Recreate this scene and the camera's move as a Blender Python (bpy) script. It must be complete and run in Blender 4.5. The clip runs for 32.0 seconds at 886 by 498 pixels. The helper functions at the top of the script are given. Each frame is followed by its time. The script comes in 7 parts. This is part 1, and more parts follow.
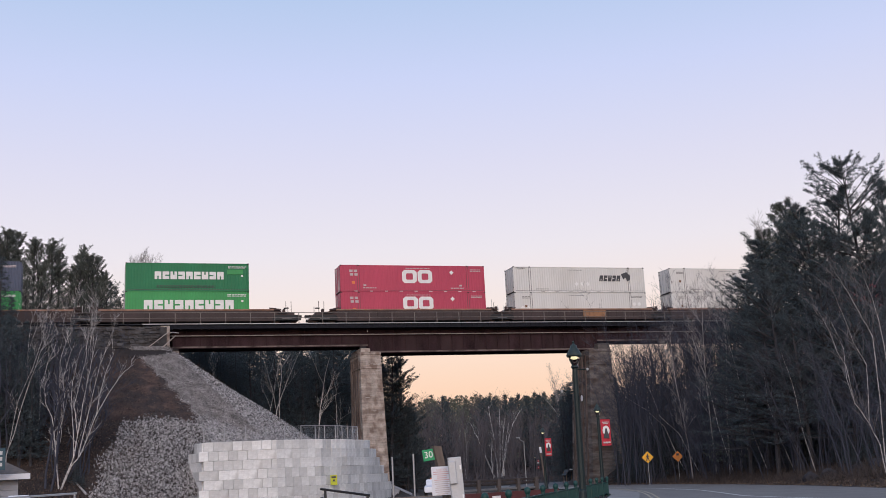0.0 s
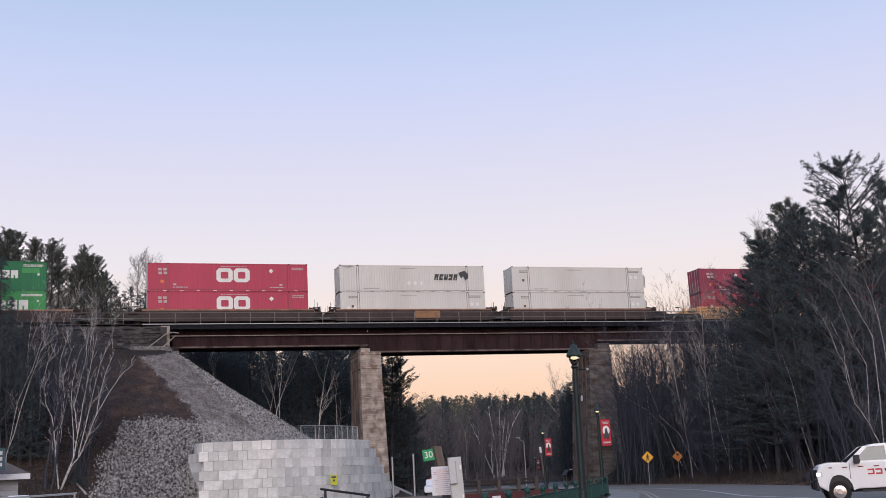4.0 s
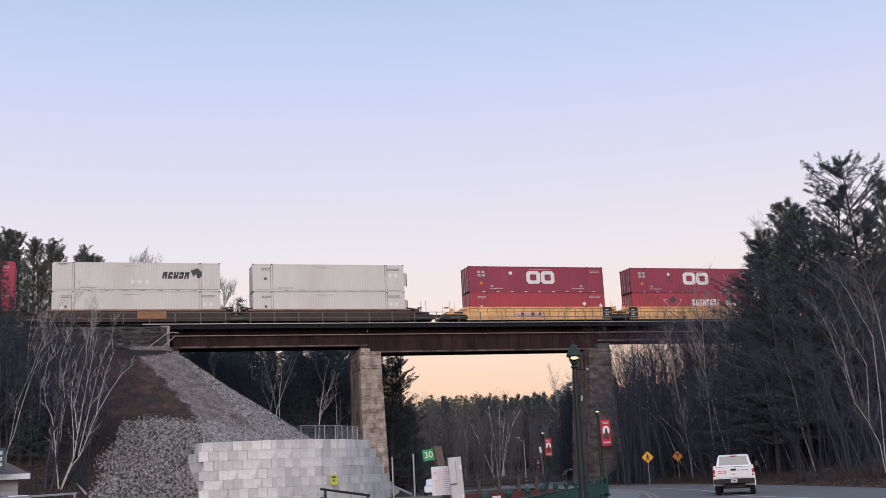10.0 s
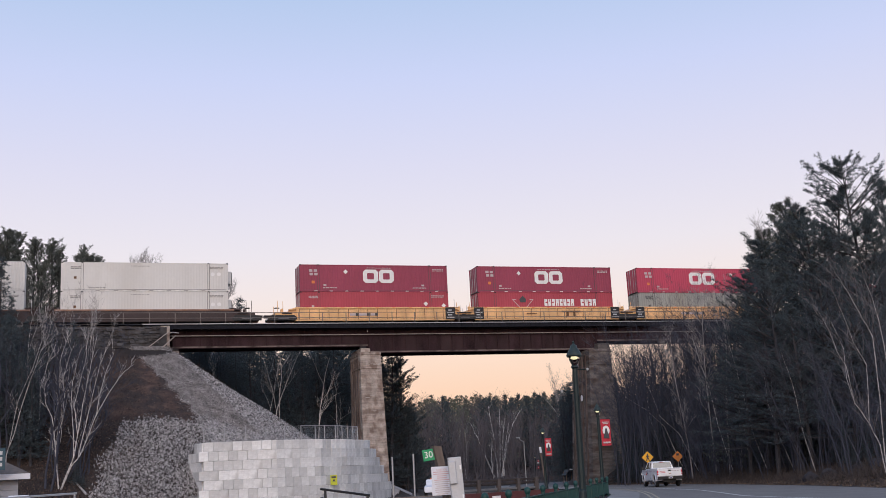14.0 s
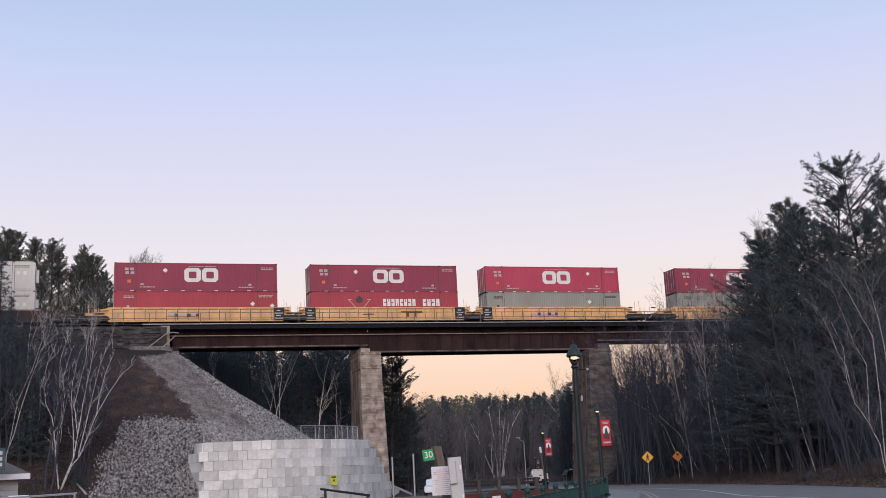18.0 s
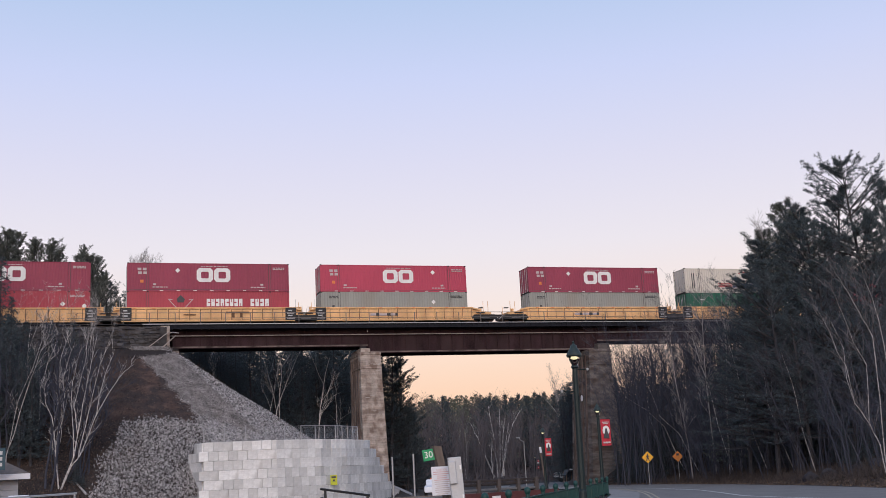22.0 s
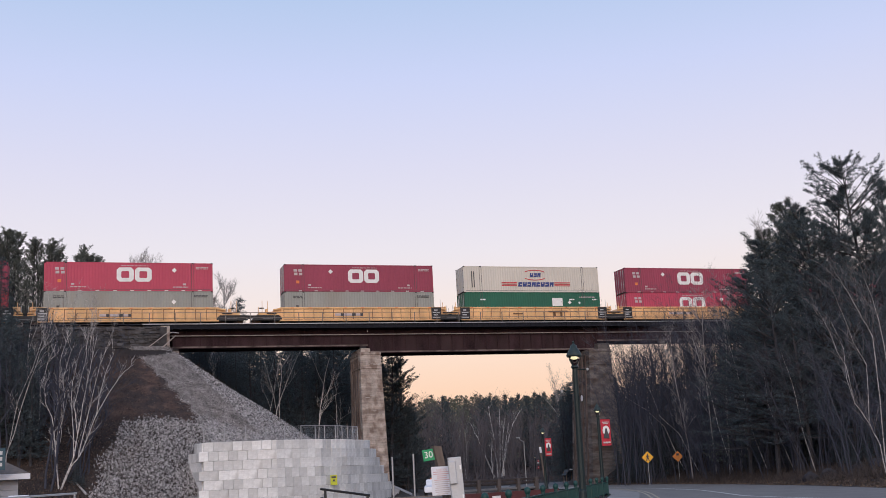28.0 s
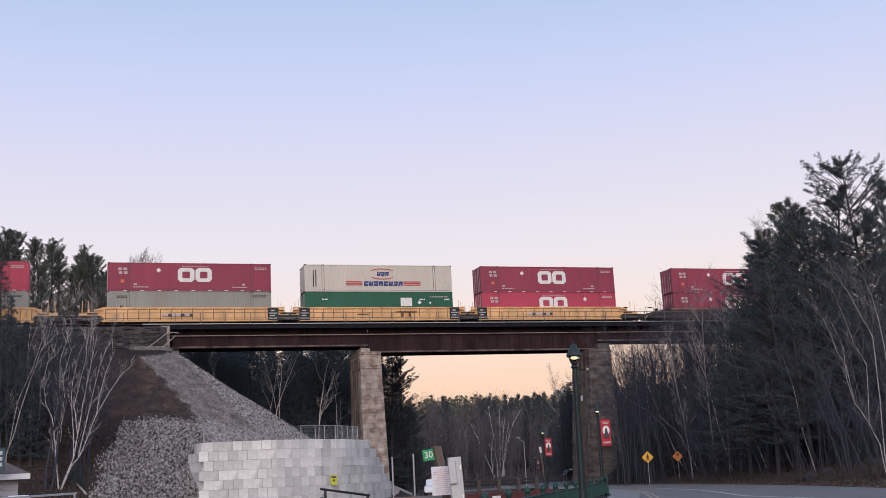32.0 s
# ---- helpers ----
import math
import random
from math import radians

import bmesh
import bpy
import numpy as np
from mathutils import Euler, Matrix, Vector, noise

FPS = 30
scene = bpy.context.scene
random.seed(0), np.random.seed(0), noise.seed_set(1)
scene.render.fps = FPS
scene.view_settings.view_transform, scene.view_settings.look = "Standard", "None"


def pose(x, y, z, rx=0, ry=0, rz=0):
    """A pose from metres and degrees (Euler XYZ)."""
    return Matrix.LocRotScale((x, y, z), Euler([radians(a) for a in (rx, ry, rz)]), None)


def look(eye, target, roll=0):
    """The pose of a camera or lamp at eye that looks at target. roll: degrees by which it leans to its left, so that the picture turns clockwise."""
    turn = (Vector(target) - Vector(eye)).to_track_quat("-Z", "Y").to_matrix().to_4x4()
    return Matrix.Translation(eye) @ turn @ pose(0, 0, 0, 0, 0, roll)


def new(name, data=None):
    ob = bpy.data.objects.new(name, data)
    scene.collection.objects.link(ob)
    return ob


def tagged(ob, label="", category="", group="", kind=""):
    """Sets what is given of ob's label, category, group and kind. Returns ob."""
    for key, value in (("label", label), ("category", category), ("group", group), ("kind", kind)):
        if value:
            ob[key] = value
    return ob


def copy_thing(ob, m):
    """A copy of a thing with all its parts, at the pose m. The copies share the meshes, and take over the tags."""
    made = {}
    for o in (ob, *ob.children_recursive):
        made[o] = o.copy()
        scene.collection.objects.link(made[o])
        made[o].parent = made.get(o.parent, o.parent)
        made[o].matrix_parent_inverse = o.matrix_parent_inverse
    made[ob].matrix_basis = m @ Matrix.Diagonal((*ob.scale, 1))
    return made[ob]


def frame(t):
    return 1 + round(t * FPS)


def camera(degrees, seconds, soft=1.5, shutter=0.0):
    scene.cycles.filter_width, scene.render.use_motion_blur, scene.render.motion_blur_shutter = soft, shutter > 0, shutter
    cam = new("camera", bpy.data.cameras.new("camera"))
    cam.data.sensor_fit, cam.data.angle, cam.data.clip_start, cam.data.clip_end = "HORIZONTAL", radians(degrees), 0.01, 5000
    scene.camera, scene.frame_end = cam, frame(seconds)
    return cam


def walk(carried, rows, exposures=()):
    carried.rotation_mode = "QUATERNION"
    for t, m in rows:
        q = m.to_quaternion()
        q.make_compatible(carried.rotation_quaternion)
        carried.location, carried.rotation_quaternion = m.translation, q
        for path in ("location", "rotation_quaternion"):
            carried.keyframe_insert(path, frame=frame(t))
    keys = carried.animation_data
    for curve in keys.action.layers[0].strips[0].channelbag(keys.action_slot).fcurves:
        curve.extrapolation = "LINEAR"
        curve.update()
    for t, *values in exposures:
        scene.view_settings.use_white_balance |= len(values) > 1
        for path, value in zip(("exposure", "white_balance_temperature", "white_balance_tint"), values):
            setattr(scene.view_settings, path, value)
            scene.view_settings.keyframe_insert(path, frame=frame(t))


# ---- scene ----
cam = camera(43.604, 32.0, soft=0.5)
EYE = (0.0, 0.0, 1.57)
AIM = (30.378551, 93.111853, 21.752332)
walk(cam, [(0.0, look(EYE, AIM, -2.896)), (32.0, look(EYE, AIM, -2.896))], exposures=[(0.0, 0.0), (32.0, 0.0)])

# ---- world and sun ----
world = bpy.data.worlds.new("dusk_sky")
scene.world = world
world.use_nodes = True
wn, wl = world.node_tree.nodes, world.node_tree.links
wn.clear()
w_out = wn.new("ShaderNodeOutputWorld")
w_bg = wn.new("ShaderNodeBackground")
w_sky = wn.new("ShaderNodeTexSky")
w_sky.sky_type = "NISHITA"
w_sky.sun_disc = False
w_sky.sun_elevation = radians(4.0)
w_sky.sun_rotation = radians(195.0)
w_co = wn.new("ShaderNodeTexCoord")
w_sep = wn.new("ShaderNodeSeparateXYZ")
w_ramp = wn.new("ShaderNodeValToRGB")
w_mix = wn.new("ShaderNodeMix")
w_mix.data_type, w_mix.blend_type = "RGBA", "ADD"
w_mix.inputs["Factor"].default_value = 0.03
wl.new(w_co.outputs["Generated"], w_sep.inputs[0])
wl.new(w_sep.outputs["Z"], w_ramp.inputs[0])
wl.new(w_ramp.outputs["Color"], w_mix.inputs["A"])
wl.new(w_sky.outputs["Color"], w_mix.inputs["B"])
wl.new(w_mix.outputs["Result"], w_bg.inputs["Color"])
wl.new(w_bg.outputs[0], w_out.inputs[0])
DUSK = [(0.0, (0.92, 0.56, 0.43)), (0.065, (0.96, 0.62, 0.475)), (0.105, (0.965, 0.70, 0.585)), (0.15, (0.92, 0.768, 0.745)),
        (0.20, (0.845, 0.775, 0.845)), (0.275, (0.735, 0.712, 0.885)), (0.35, (0.61, 0.66, 0.93)), (0.42, (0.475, 0.595, 0.86)),
        (0.60, (0.36, 0.50, 0.78)), (1.0, (0.26, 0.39, 0.66))]
els = w_ramp.color_ramp.elements
els[0].position, els[0].color = DUSK[0][0], (*DUSK[0][1], 1)
els[1].position, els[1].color = DUSK[-1][0], (*DUSK[-1][1], 1)
for pos, col in DUSK[1:-1]:
    e = els.new(pos)
    e.color = (*col, 1)
w_bg.inputs["Strength"].default_value = 0.93

sun = new("sun", bpy.data.lights.new("sun", "SUN"))
sun.data.energy, sun.data.angle, sun.data.color = 1.6, radians(40), (1.0, 0.90, 0.84)
sun.matrix_world = look((-20, -60, 58), (14, 60, 0))


# ---- materials ----
def mat(name, base, rough=0.8, metal=0.0, var=0.25, scale=3.0, fine=0.0, dark=None, bump=0.2, bscale=None, rand=0.0, island=0.0, spec=0.4, streak=0.0, bands=0.0, emit=0.0, stain=None, stain_amt=0.5, stain_lo=0.48):
    """A procedural surface: base colour with coarse and fine variation, stains, streaks and relief."""
    m = bpy.data.materials.new(name)
    m.use_nodes = True
    n, l = m.node_tree.nodes, m.node_tree.links
    b = n["Principled BSDF"]
    b.inputs["Roughness"].default_value, b.inputs["Metallic"].default_value = rough, metal
    b.inputs["Specular IOR Level"].default_value = spec
    co = n.new("ShaderNodeTexCoord")
    src = co.outputs["Object"]
    if streak:
        mp = n.new("ShaderNodeMapping")
        mp.inputs["Scale"].default_value = (1, 1, streak)
        l.new(src, mp.inputs["Vector"])
        src = mp.outputs[0]
    na = n.new("ShaderNodeTexNoise")
    na.inputs["Scale"].default_value, na.inputs["Detail"].default_value = scale, 5
    l.new(src, na.inputs["Vector"])
    nb = n.new("ShaderNodeTexNoise")
    nb.inputs["Scale"].default_value, nb.inputs["Detail"].default_value = scale * 9, 3
    l.new(co.outputs["Object"], nb.inputs["Vector"])
    ad = n.new("ShaderNodeMath")
    ad.operation = "MULTIPLY_ADD"
    l.new(nb.outputs[0], ad.inputs[0])
    ad.inputs[1].default_value = 0.45
    l.new(na.outputs[0], ad.inputs[2])
    mr = n.new("ShaderNodeMapRange")
    mr.inputs["From Min"].default_value, mr.inputs["From Max"].default_value = 0.45, 1.0
    mr.inputs["To Min"].default_value, mr.inputs["To Max"].default_value = 1 - var, 1 + var
    l.new(ad.outputs[0], mr.inputs["Value"])
    val = mr.outputs[0]
    if rand:
        oi = n.new("ShaderNodeObjectInfo")
        r = n.new("ShaderNodeMapRange")
        r.inputs["To Min"].default_value, r.inputs["To Max"].default_value = 1 - rand, 1 + rand
        l.new(oi.outputs["Random"], r.inputs["Value"])
        mu = n.new("ShaderNodeMath")
        mu.operation = "MULTIPLY"
        l.new(val, mu.inputs[0]), l.new(r.outputs[0], mu.inputs[1])
        val = mu.outputs[0]
    if island:
        ge = n.new("ShaderNodeNewGeometry")
        r = n.new("ShaderNodeMapRange")
        r.inputs["To Min"].default_value, r.inputs["To Max"].default_value = 1 - island, 1 + island
        l.new(ge.outputs["Random Per Island"], r.inputs["Value"])
        mu = n.new("ShaderNodeMath")
        mu.operation = "MULTIPLY"
        l.new(val, mu.inputs[0]), l.new(r.outputs[0], mu.inputs[1])
        val = mu.outputs[0]
    hs = n.new("ShaderNodeHueSaturation")
    hs.inputs["Color"].default_value = (*base, 1)
    l.new(val, hs.inputs["Value"])
    col = hs.outputs[0]
    if stain:
        ns = n.new("ShaderNodeTexNoise")
        ns.inputs["Scale"].default_value, ns.inputs["Detail"].default_value = scale * 0.6, 7
        l.new(src, ns.inputs["Vector"])
        rs = n.new("ShaderNodeMapRange")
        rs.inputs["From Min"].default_value, rs.inputs["From Max"].default_value = stain_lo, stain_lo + 0.18
        rs.inputs["To Max"].default_value = stain_amt
        l.new(ns.outputs[0], rs.inputs["Value"])
        mx = n.new("ShaderNodeMix")
        mx.data_type = "RGBA"
        mx.inputs["B"].default_value = (*stain, 1)
        l.new(rs.outputs[0], mx.inputs["Factor"]), l.new(col, mx.inputs["A"])
        col = mx.outputs["Result"]
    if bands:
        # horizontal pour lines
        mb = n.new("ShaderNodeMapping")
        mb.inputs["Scale"].default_value = (0.5, 0.5, bands)
        l.new(co.outputs["Object"], mb.inputs["Vector"])
        nz = n.new("ShaderNodeTexNoise")
        nz.inputs["Scale"].default_value, nz.inputs["Detail"].default_value = 1.0, 4
        l.new(mb.outputs[0], nz.inputs["Vector"])
        rz = n.new("ShaderNodeMapRange")
        rz.inputs["From Min"].default_value, rz.inputs["From Max"].default_value = 0.35, 0.65
        rz.inputs["To Min"].default_value, rz.inputs["To Max"].default_value = 0.80, 1.12
        l.new(nz.outputs[0], rz.inputs["Value"])
        hb = n.new("ShaderNodeHueSaturation")
        l.new(col, hb.inputs["Color"]), l.new(rz.outputs[0], hb.inputs["Value"])
        col = hb.outputs[0]
    l.new(col, b.inputs["Base Color"])
    if bump:
        nc = n.new("ShaderNodeTexNoise")
        nc.inputs["Scale"].default_value, nc.inputs["Detail"].default_value = bscale or scale * 6, 4
        l.new(co.outputs["Object"], nc.inputs["Vector"])
        bp = n.new("ShaderNodeBump")
        bp.inputs["Strength"].default_value, bp.inputs["Distance"].default_value = bump, 0.03
        l.new(nc.outputs[0], bp.inputs["Height"])
        l.new(bp.outputs[0], b.inputs["Normal"])
    if emit:
        b.inputs["Emission Color"].default_value = (*base, 1)
        b.inputs["Emission Strength"].default_value = emit
    return m


M = {}
M["soil"] = mat("leaf_litter_soil", (0.029, 0.023, 0.0225), 0.95, var=0.5, scale=0.5, bump=0.8, bscale=3, stain=(0.062, 0.040, 0.030))
M["asphalt"] = mat("asphalt", (0.165, 0.152, 0.146), 0.85, var=0.18, scale=0.6, bump=0.3, bscale=40)
M["paint_line"] = mat("road_paint", (0.55, 0.55, 0.52), 0.7, var=0.3, scale=4)
M["gravel"] = mat("fine_gravel", (0.210, 0.194, 0.192), 0.95, var=0.45, scale=1.2, bump=1.0, bscale=12, island=0.65)
M["brown_soil"] = mat("reddish_brown_earth", (0.072, 0.044, 0.036), 0.95, var=0.75, scale=1.1, bump=1.0, bscale=5, stain=(0.030, 0.0245, 0.0245), stain_amt=0.9, stain_lo=0.41)
M["clod"] = mat("brown_clods", (0.072, 0.048, 0.040), 0.95, var=0.3, scale=2, bump=0.5, island=0.95)
M["riprap"] = mat("grey_riprap_rock", (0.262, 0.25, 0.254), 0.9, var=0.3, scale=2, bump=0.6, island=0.8)
M["boulder"] = mat("dark_boulder", (0.034, 0.030, 0.034), 0.9, var=0.4, scale=2, bump=0.6)
M["masonry"] = mat("old_stone_masonry", (0.066, 0.063, 0.066), 0.9, var=0.45, scale=1.5, bump=0.6, rand=0.45, stain=(0.05, 0.04, 0.036), stain_amt=0.7)
M["pier"] = mat("weathered_pier_concrete", (0.39, 0.325, 0.282), 0.9, var=0.35, scale=2.0, bump=0.8, bscale=10, streak=0.8, stain=(0.150, 0.096, 0.074), stain_amt=0.8, stain_lo=0.44, bands=9)
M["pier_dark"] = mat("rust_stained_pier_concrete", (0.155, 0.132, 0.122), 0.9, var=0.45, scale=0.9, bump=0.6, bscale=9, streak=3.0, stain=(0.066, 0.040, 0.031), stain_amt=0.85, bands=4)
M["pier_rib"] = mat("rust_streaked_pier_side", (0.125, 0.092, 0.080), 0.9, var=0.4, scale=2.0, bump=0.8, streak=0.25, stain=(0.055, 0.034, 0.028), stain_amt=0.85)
M["lime_crust"] = mat("white_lime_crust", (0.47, 0.43, 0.40), 0.9, var=0.35, scale=5, bump=0.6)
M["yellow_line"] = mat("faded_yellow_road_paint", (0.32, 0.275, 0.20), 0.7, var=0.35, scale=4)
M["post_timber"] = mat("weathered_grey_timber", (0.085, 0.07, 0.066), 0.9, var=0.35, scale=5, streak=0.2)
M["dark_timber"] = mat("dark_weathered_timber", (0.036, 0.029, 0.028), 0.9, var=0.35, scale=5, streak=0.2)
M["block"] = mat("precast_concrete", (0.69, 0.68, 0.67), 0.9, var=0.24, scale=1.8, bump=0.6, rand=0.2, stain=(0.44, 0.42, 0.40), stain_amt=0.6)
M["girder"] = mat("rusty_brown_girder_steel", (0.035, 0.0185, 0.0215), 0.85, 0.0, spec=0.15, var=0.6, scale=0.9, bump=0.25, streak=0.3, stain=(0.055, 0.036, 0.036))
M["girder_light"] = mat("weathered_flange_edge", (0.34, 0.30, 0.28), 0.8, var=0.35, scale=1.5, bump=0.2)
M["flange_worn"] = mat("patchy_flange_edge", (0.15, 0.115, 0.105), 0.85, var=0.5, scale=1.1, bump=0.2, stain=(0.035, 0.022, 0.02), stain_amt=0.95, stain_lo=0.47)
M["tie"] = mat("creosoted_timber", (0.020, 0.021, 0.028), 0.95, spec=0.1, var=0.3, scale=2, rand=0.25)
M["rail_steel"] = mat("rail_steel", (0.14, 0.10, 0.085), 0.5, 0.7, var=0.2)
M["galv"] = mat("galvanised_steel", (0.36, 0.36, 0.37), 0.5, 0.5, var=0.15, scale=5)
M["railing"] = mat("grey_brown_railing_steel", (0.19, 0.165, 0.15), 0.65, 0.3, var=0.25, scale=3)
M["black"] = mat("black_paint", (0.016, 0.016, 0.018), 0.5, var=0.2)
M["dark_steel"] = mat("grimy_dark_steel", (0.030, 0.026, 0.026), 0.75, 0.2, var=0.4, scale=2)
M["car_brown"] = mat("oxide_brown_car_paint", (0.053, 0.035, 0.034), 0.7, var=0.35, scale=0.8, stain=(0.05, 0.036, 0.034))
M["car_yellow"] = mat("faded_yellow_car_paint", (0.78, 0.46, 0.215), 0.65, var=0.22, scale=0.7, streak=0.4, stain=(0.42, 0.24, 0.12), stain_amt=0.4)
M["rusty_lip"] = mat("rust_worn_top_chord", (0.27, 0.155, 0.11), 0.8, var=0.4, scale=1.2, bump=0.1)
# darker yellow for the painted shade lines on the yellow cars
M["yellow_shade"] = mat("shade_line_yellow", (0.20, 0.11, 0.055), 0.8, var=0.4, scale=2)
M["orange_patch"] = mat("orange_reflector_paint", (0.30, 0.15, 0.075), 0.7, var=0.2)
M["red"] = mat("cherry_red_container_paint", (0.46, 0.052, 0.098), 0.55, var=0.10, scale=0.4, streak=0.4, bump=0.03)
M["red_dull"] = mat("dull_maroon_container_paint", (0.29, 0.044, 0.080), 0.6, var=0.14, scale=0.4, streak=0.4, bump=0.03)
M["red_bright"] = mat("orange_red_container_paint", (0.39, 0.052, 0.074), 0.6, var=0.12, scale=0.4, streak=0.4, bump=0.03)
M["white_c"] = mat("off_white_container_paint", (0.66, 0.64, 0.61), 0.6, var=0.07, scale=0.4, streak=0.4, bump=0.03, stain=(0.52, 0.49, 0.45), stain_amt=0.4)
M["cream_c"] = mat("cream_container_paint", (0.60, 0.55, 0.48), 0.6, var=0.07, scale=0.4, streak=0.4, bump=0.03)
M["grey_c"] = mat("stained_grey_container_paint", (0.30, 0.30, 0.272), 0.65, var=0.14, scale=0.5, streak=0.2, bump=0.03, stain=(0.27, 0.24, 0.20), stain_amt=0.6)
M["green_c"] = mat("dark_green_container_paint", (0.012, 0.165, 0.065), 0.55, var=0.14, scale=0.5, streak=0.4, bump=0.03)
M["green_l"] = mat("leaf_green_container_paint", (0.045, 0.29, 0.085), 0.55, var=0.14, scale=0.5, streak=0.4, bump=0.03)
M["teal_c"] = mat("deep_green_container_paint", (0.012, 0.105, 0.062), 0.55, var=0.14, scale=0.5, streak=0.4, bump=0.03)
M["navy_c"] = mat("slate_blue_container_paint", (0.075, 0.09, 0.14), 0.55, var=0.14, scale=0.5, streak=0.4, bump=0.03)
M["mark_white"] = mat("white_marking", (0.78, 0.76, 0.74), 0.6, var=0.08, scale=2)
M["mark_pale"] = mat("pale_marking", (0.50, 0.42, 0.42), 0.6, var=0.08, scale=2)
M["mark_dark"] = mat("dark_marking", (0.06, 0.06, 0.065), 0.6, var=0.1)
M["mark_grey"] = mat("faint_grey_print", (0.27, 0.26, 0.25), 0.6, var=0.1)
M["mark_blue"] = mat("blue_marking", (0.04, 0.06, 0.20), 0.6, var=0.1)
M["mark_red"] = mat("red_marking", (0.50, 0.05, 0.06), 0.6, var=0.1)
M["mark_maroon"] = mat("maroon_marking", (0.16, 0.02, 0.035), 0.6, var=0.1)
M["mark_orange"] = mat("orange_marking", (0.70, 0.20, 0.06), 0.6, var=0.1)
M["mark_brown"] = mat("brown_marking", (0.15, 0.07, 0.03), 0.6, var=0.1)
M["needle"] = mat("pine_needles", (0.068, 0.088, 0.098), 0.8, var=0.3, scale=0.6, bump=0, island=0.5, spec=0.2)
M["needle_b"] = mat("grey_green_needles", (0.108, 0.120, 0.105), 0.8, var=0.3, scale=0.6, bump=0, island=0.5, spec=0.2)
# far needles made paler: the haze of distance is put into the colour
M["needle_hazy"] = mat("hazy_far_needles", (0.128, 0.134, 0.106), 0.8, var=0.3, scale=0.3, bump=0, island=0.5, spec=0.2)
M["bark"] = mat("dark_bark", (0.050, 0.047, 0.052), 0.95, var=0.4, scale=3, bump=0.5)
M["bare"] = mat("bare_grey_twigs", (0.049, 0.051, 0.070), 0.95, var=0.3, scale=2, bump=0.2)
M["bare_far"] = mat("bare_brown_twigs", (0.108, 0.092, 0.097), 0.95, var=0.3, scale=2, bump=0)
M["bare_pale"] = mat("pale_grey_twigs", (0.074, 0.073, 0.090), 0.95, var=0.35, scale=2, bump=0.2)
# grey twigs lightened: skylight falling on them is put into the colour
M["sky_lit_twig"] = mat("sky_lit_grey_twigs", (0.27, 0.25, 0.25), 0.95, var=0.3, scale=2, bump=0.1)
M["birch"] = mat("birch_bark", (0.54, 0.51, 0.50), 0.85, var=0.4, scale=6, bump=0.2, stain=(0.09, 0.075, 0.07), stain_amt=0.75, stain_lo=0.5)
M["twig_mid"] = mat("mid_grey_twigs", (0.145, 0.135, 0.14), 0.95, var=0.3, scale=2, bump=0.1)
M["birch_dim"] = mat("greyish_birch_bark", (0.36, 0.34, 0.335), 0.85, var=0.4, scale=6, bump=0.2, stain=(0.08, 0.07, 0.068), stain_amt=0.75, stain_lo=0.48)
M["dry_grass"] = mat("dry_tan_grass", (0.125, 0.088, 0.066), 0.95, var=0.3, scale=1, bump=0, island=0.6)
M["brush"] = mat("dry_brush", (0.066, 0.051, 0.046), 0.95, var=0.4, scale=1, bump=0, island=0.5)
M["truck_white"] = mat("white_car_paint", (0.78, 0.78, 0.80), 0.25, var=0.04, scale=1, bump=0, spec=0.6)
M["glass"] = mat("dark_glass", (0.012, 0.014, 0.018), 0.05, var=0.05, bump=0, spec=1.0)
M["clear"] = mat("tinted_clear_glass", (0.55, 0.58, 0.60), 0.03, var=0.02, bump=0, spec=0.5)
M["clear"].node_tree.nodes["Principled BSDF"].inputs["Transmission Weight"].default_value = 1.0
M["clear"].node_tree.nodes["Principled BSDF"].inputs["IOR"].default_value = 1.02
M["rubber"] = mat("tyre_rubber", (0.016, 0.016, 0.017), 0.9, var=0.2)
M["chrome"] = mat("chrome", (0.55, 0.55, 0.57), 0.25, 0.9, var=0.05, bump=0)
M["tail_red"] = mat("red_tail_lens", (0.30, 0.012, 0.025), 0.3, var=0.05, bump=0, emit=0.5)
M["head_lens"] = mat("clear_headlamp_lens", (0.62, 0.63, 0.66), 0.12, var=0.1, scale=6, bump=0, spec=0.7)
M["head_lamp"] = mat("lit_headlamp", (1.0, 0.96, 0.90), 0.2, var=0.02, bump=0, emit=1.5)
M["lamp_green"] = mat("dark_green_lamp_paint", (0.007, 0.017, 0.018), 0.5, 0.1, var=0.2, scale=3)
M["lamp_hood"] = mat("weathered_green_hood", (0.025, 0.042, 0.042), 0.55, 0.1, var=0.3, scale=5)
M["fence_green"] = mat("teal_green_fence_paint", (0.009, 0.050, 0.046), 0.5, var=0.2, scale=3)
M["lamp_glow"] = mat("lit_lantern_glass", (1.0, 0.86, 0.52), 0.3, var=0.02, bump=0, emit=1.3)
M["banner"] = mat("red_banner_cloth", (0.50, 0.035, 0.055), 0.8, var=0.1, scale=3)
M["sign_yellow"] = mat("yellow_sign_face", (0.85, 0.42, 0.025), 0.5, var=0.05)
M["sign_orange"] = mat("orange_sign_face", (0.72, 0.25, 0.05), 0.5, var=0.05)
M["sign_green"] = mat("green_sign_face", (0.02, 0.30, 0.12), 0.5, var=0.05)
M["sign_blue"] = mat("slate_blue_sign", (0.035, 0.075, 0.10), 0.6, var=0.08)
M["sign_lime"] = mat("lime_yellow_notice", (0.55, 0.56, 0.04), 0.6, var=0.08)
M["wood"] = mat("weathered_wood", (0.15, 0.115, 0.095), 0.9, var=0.35, scale=6, streak=0.08)
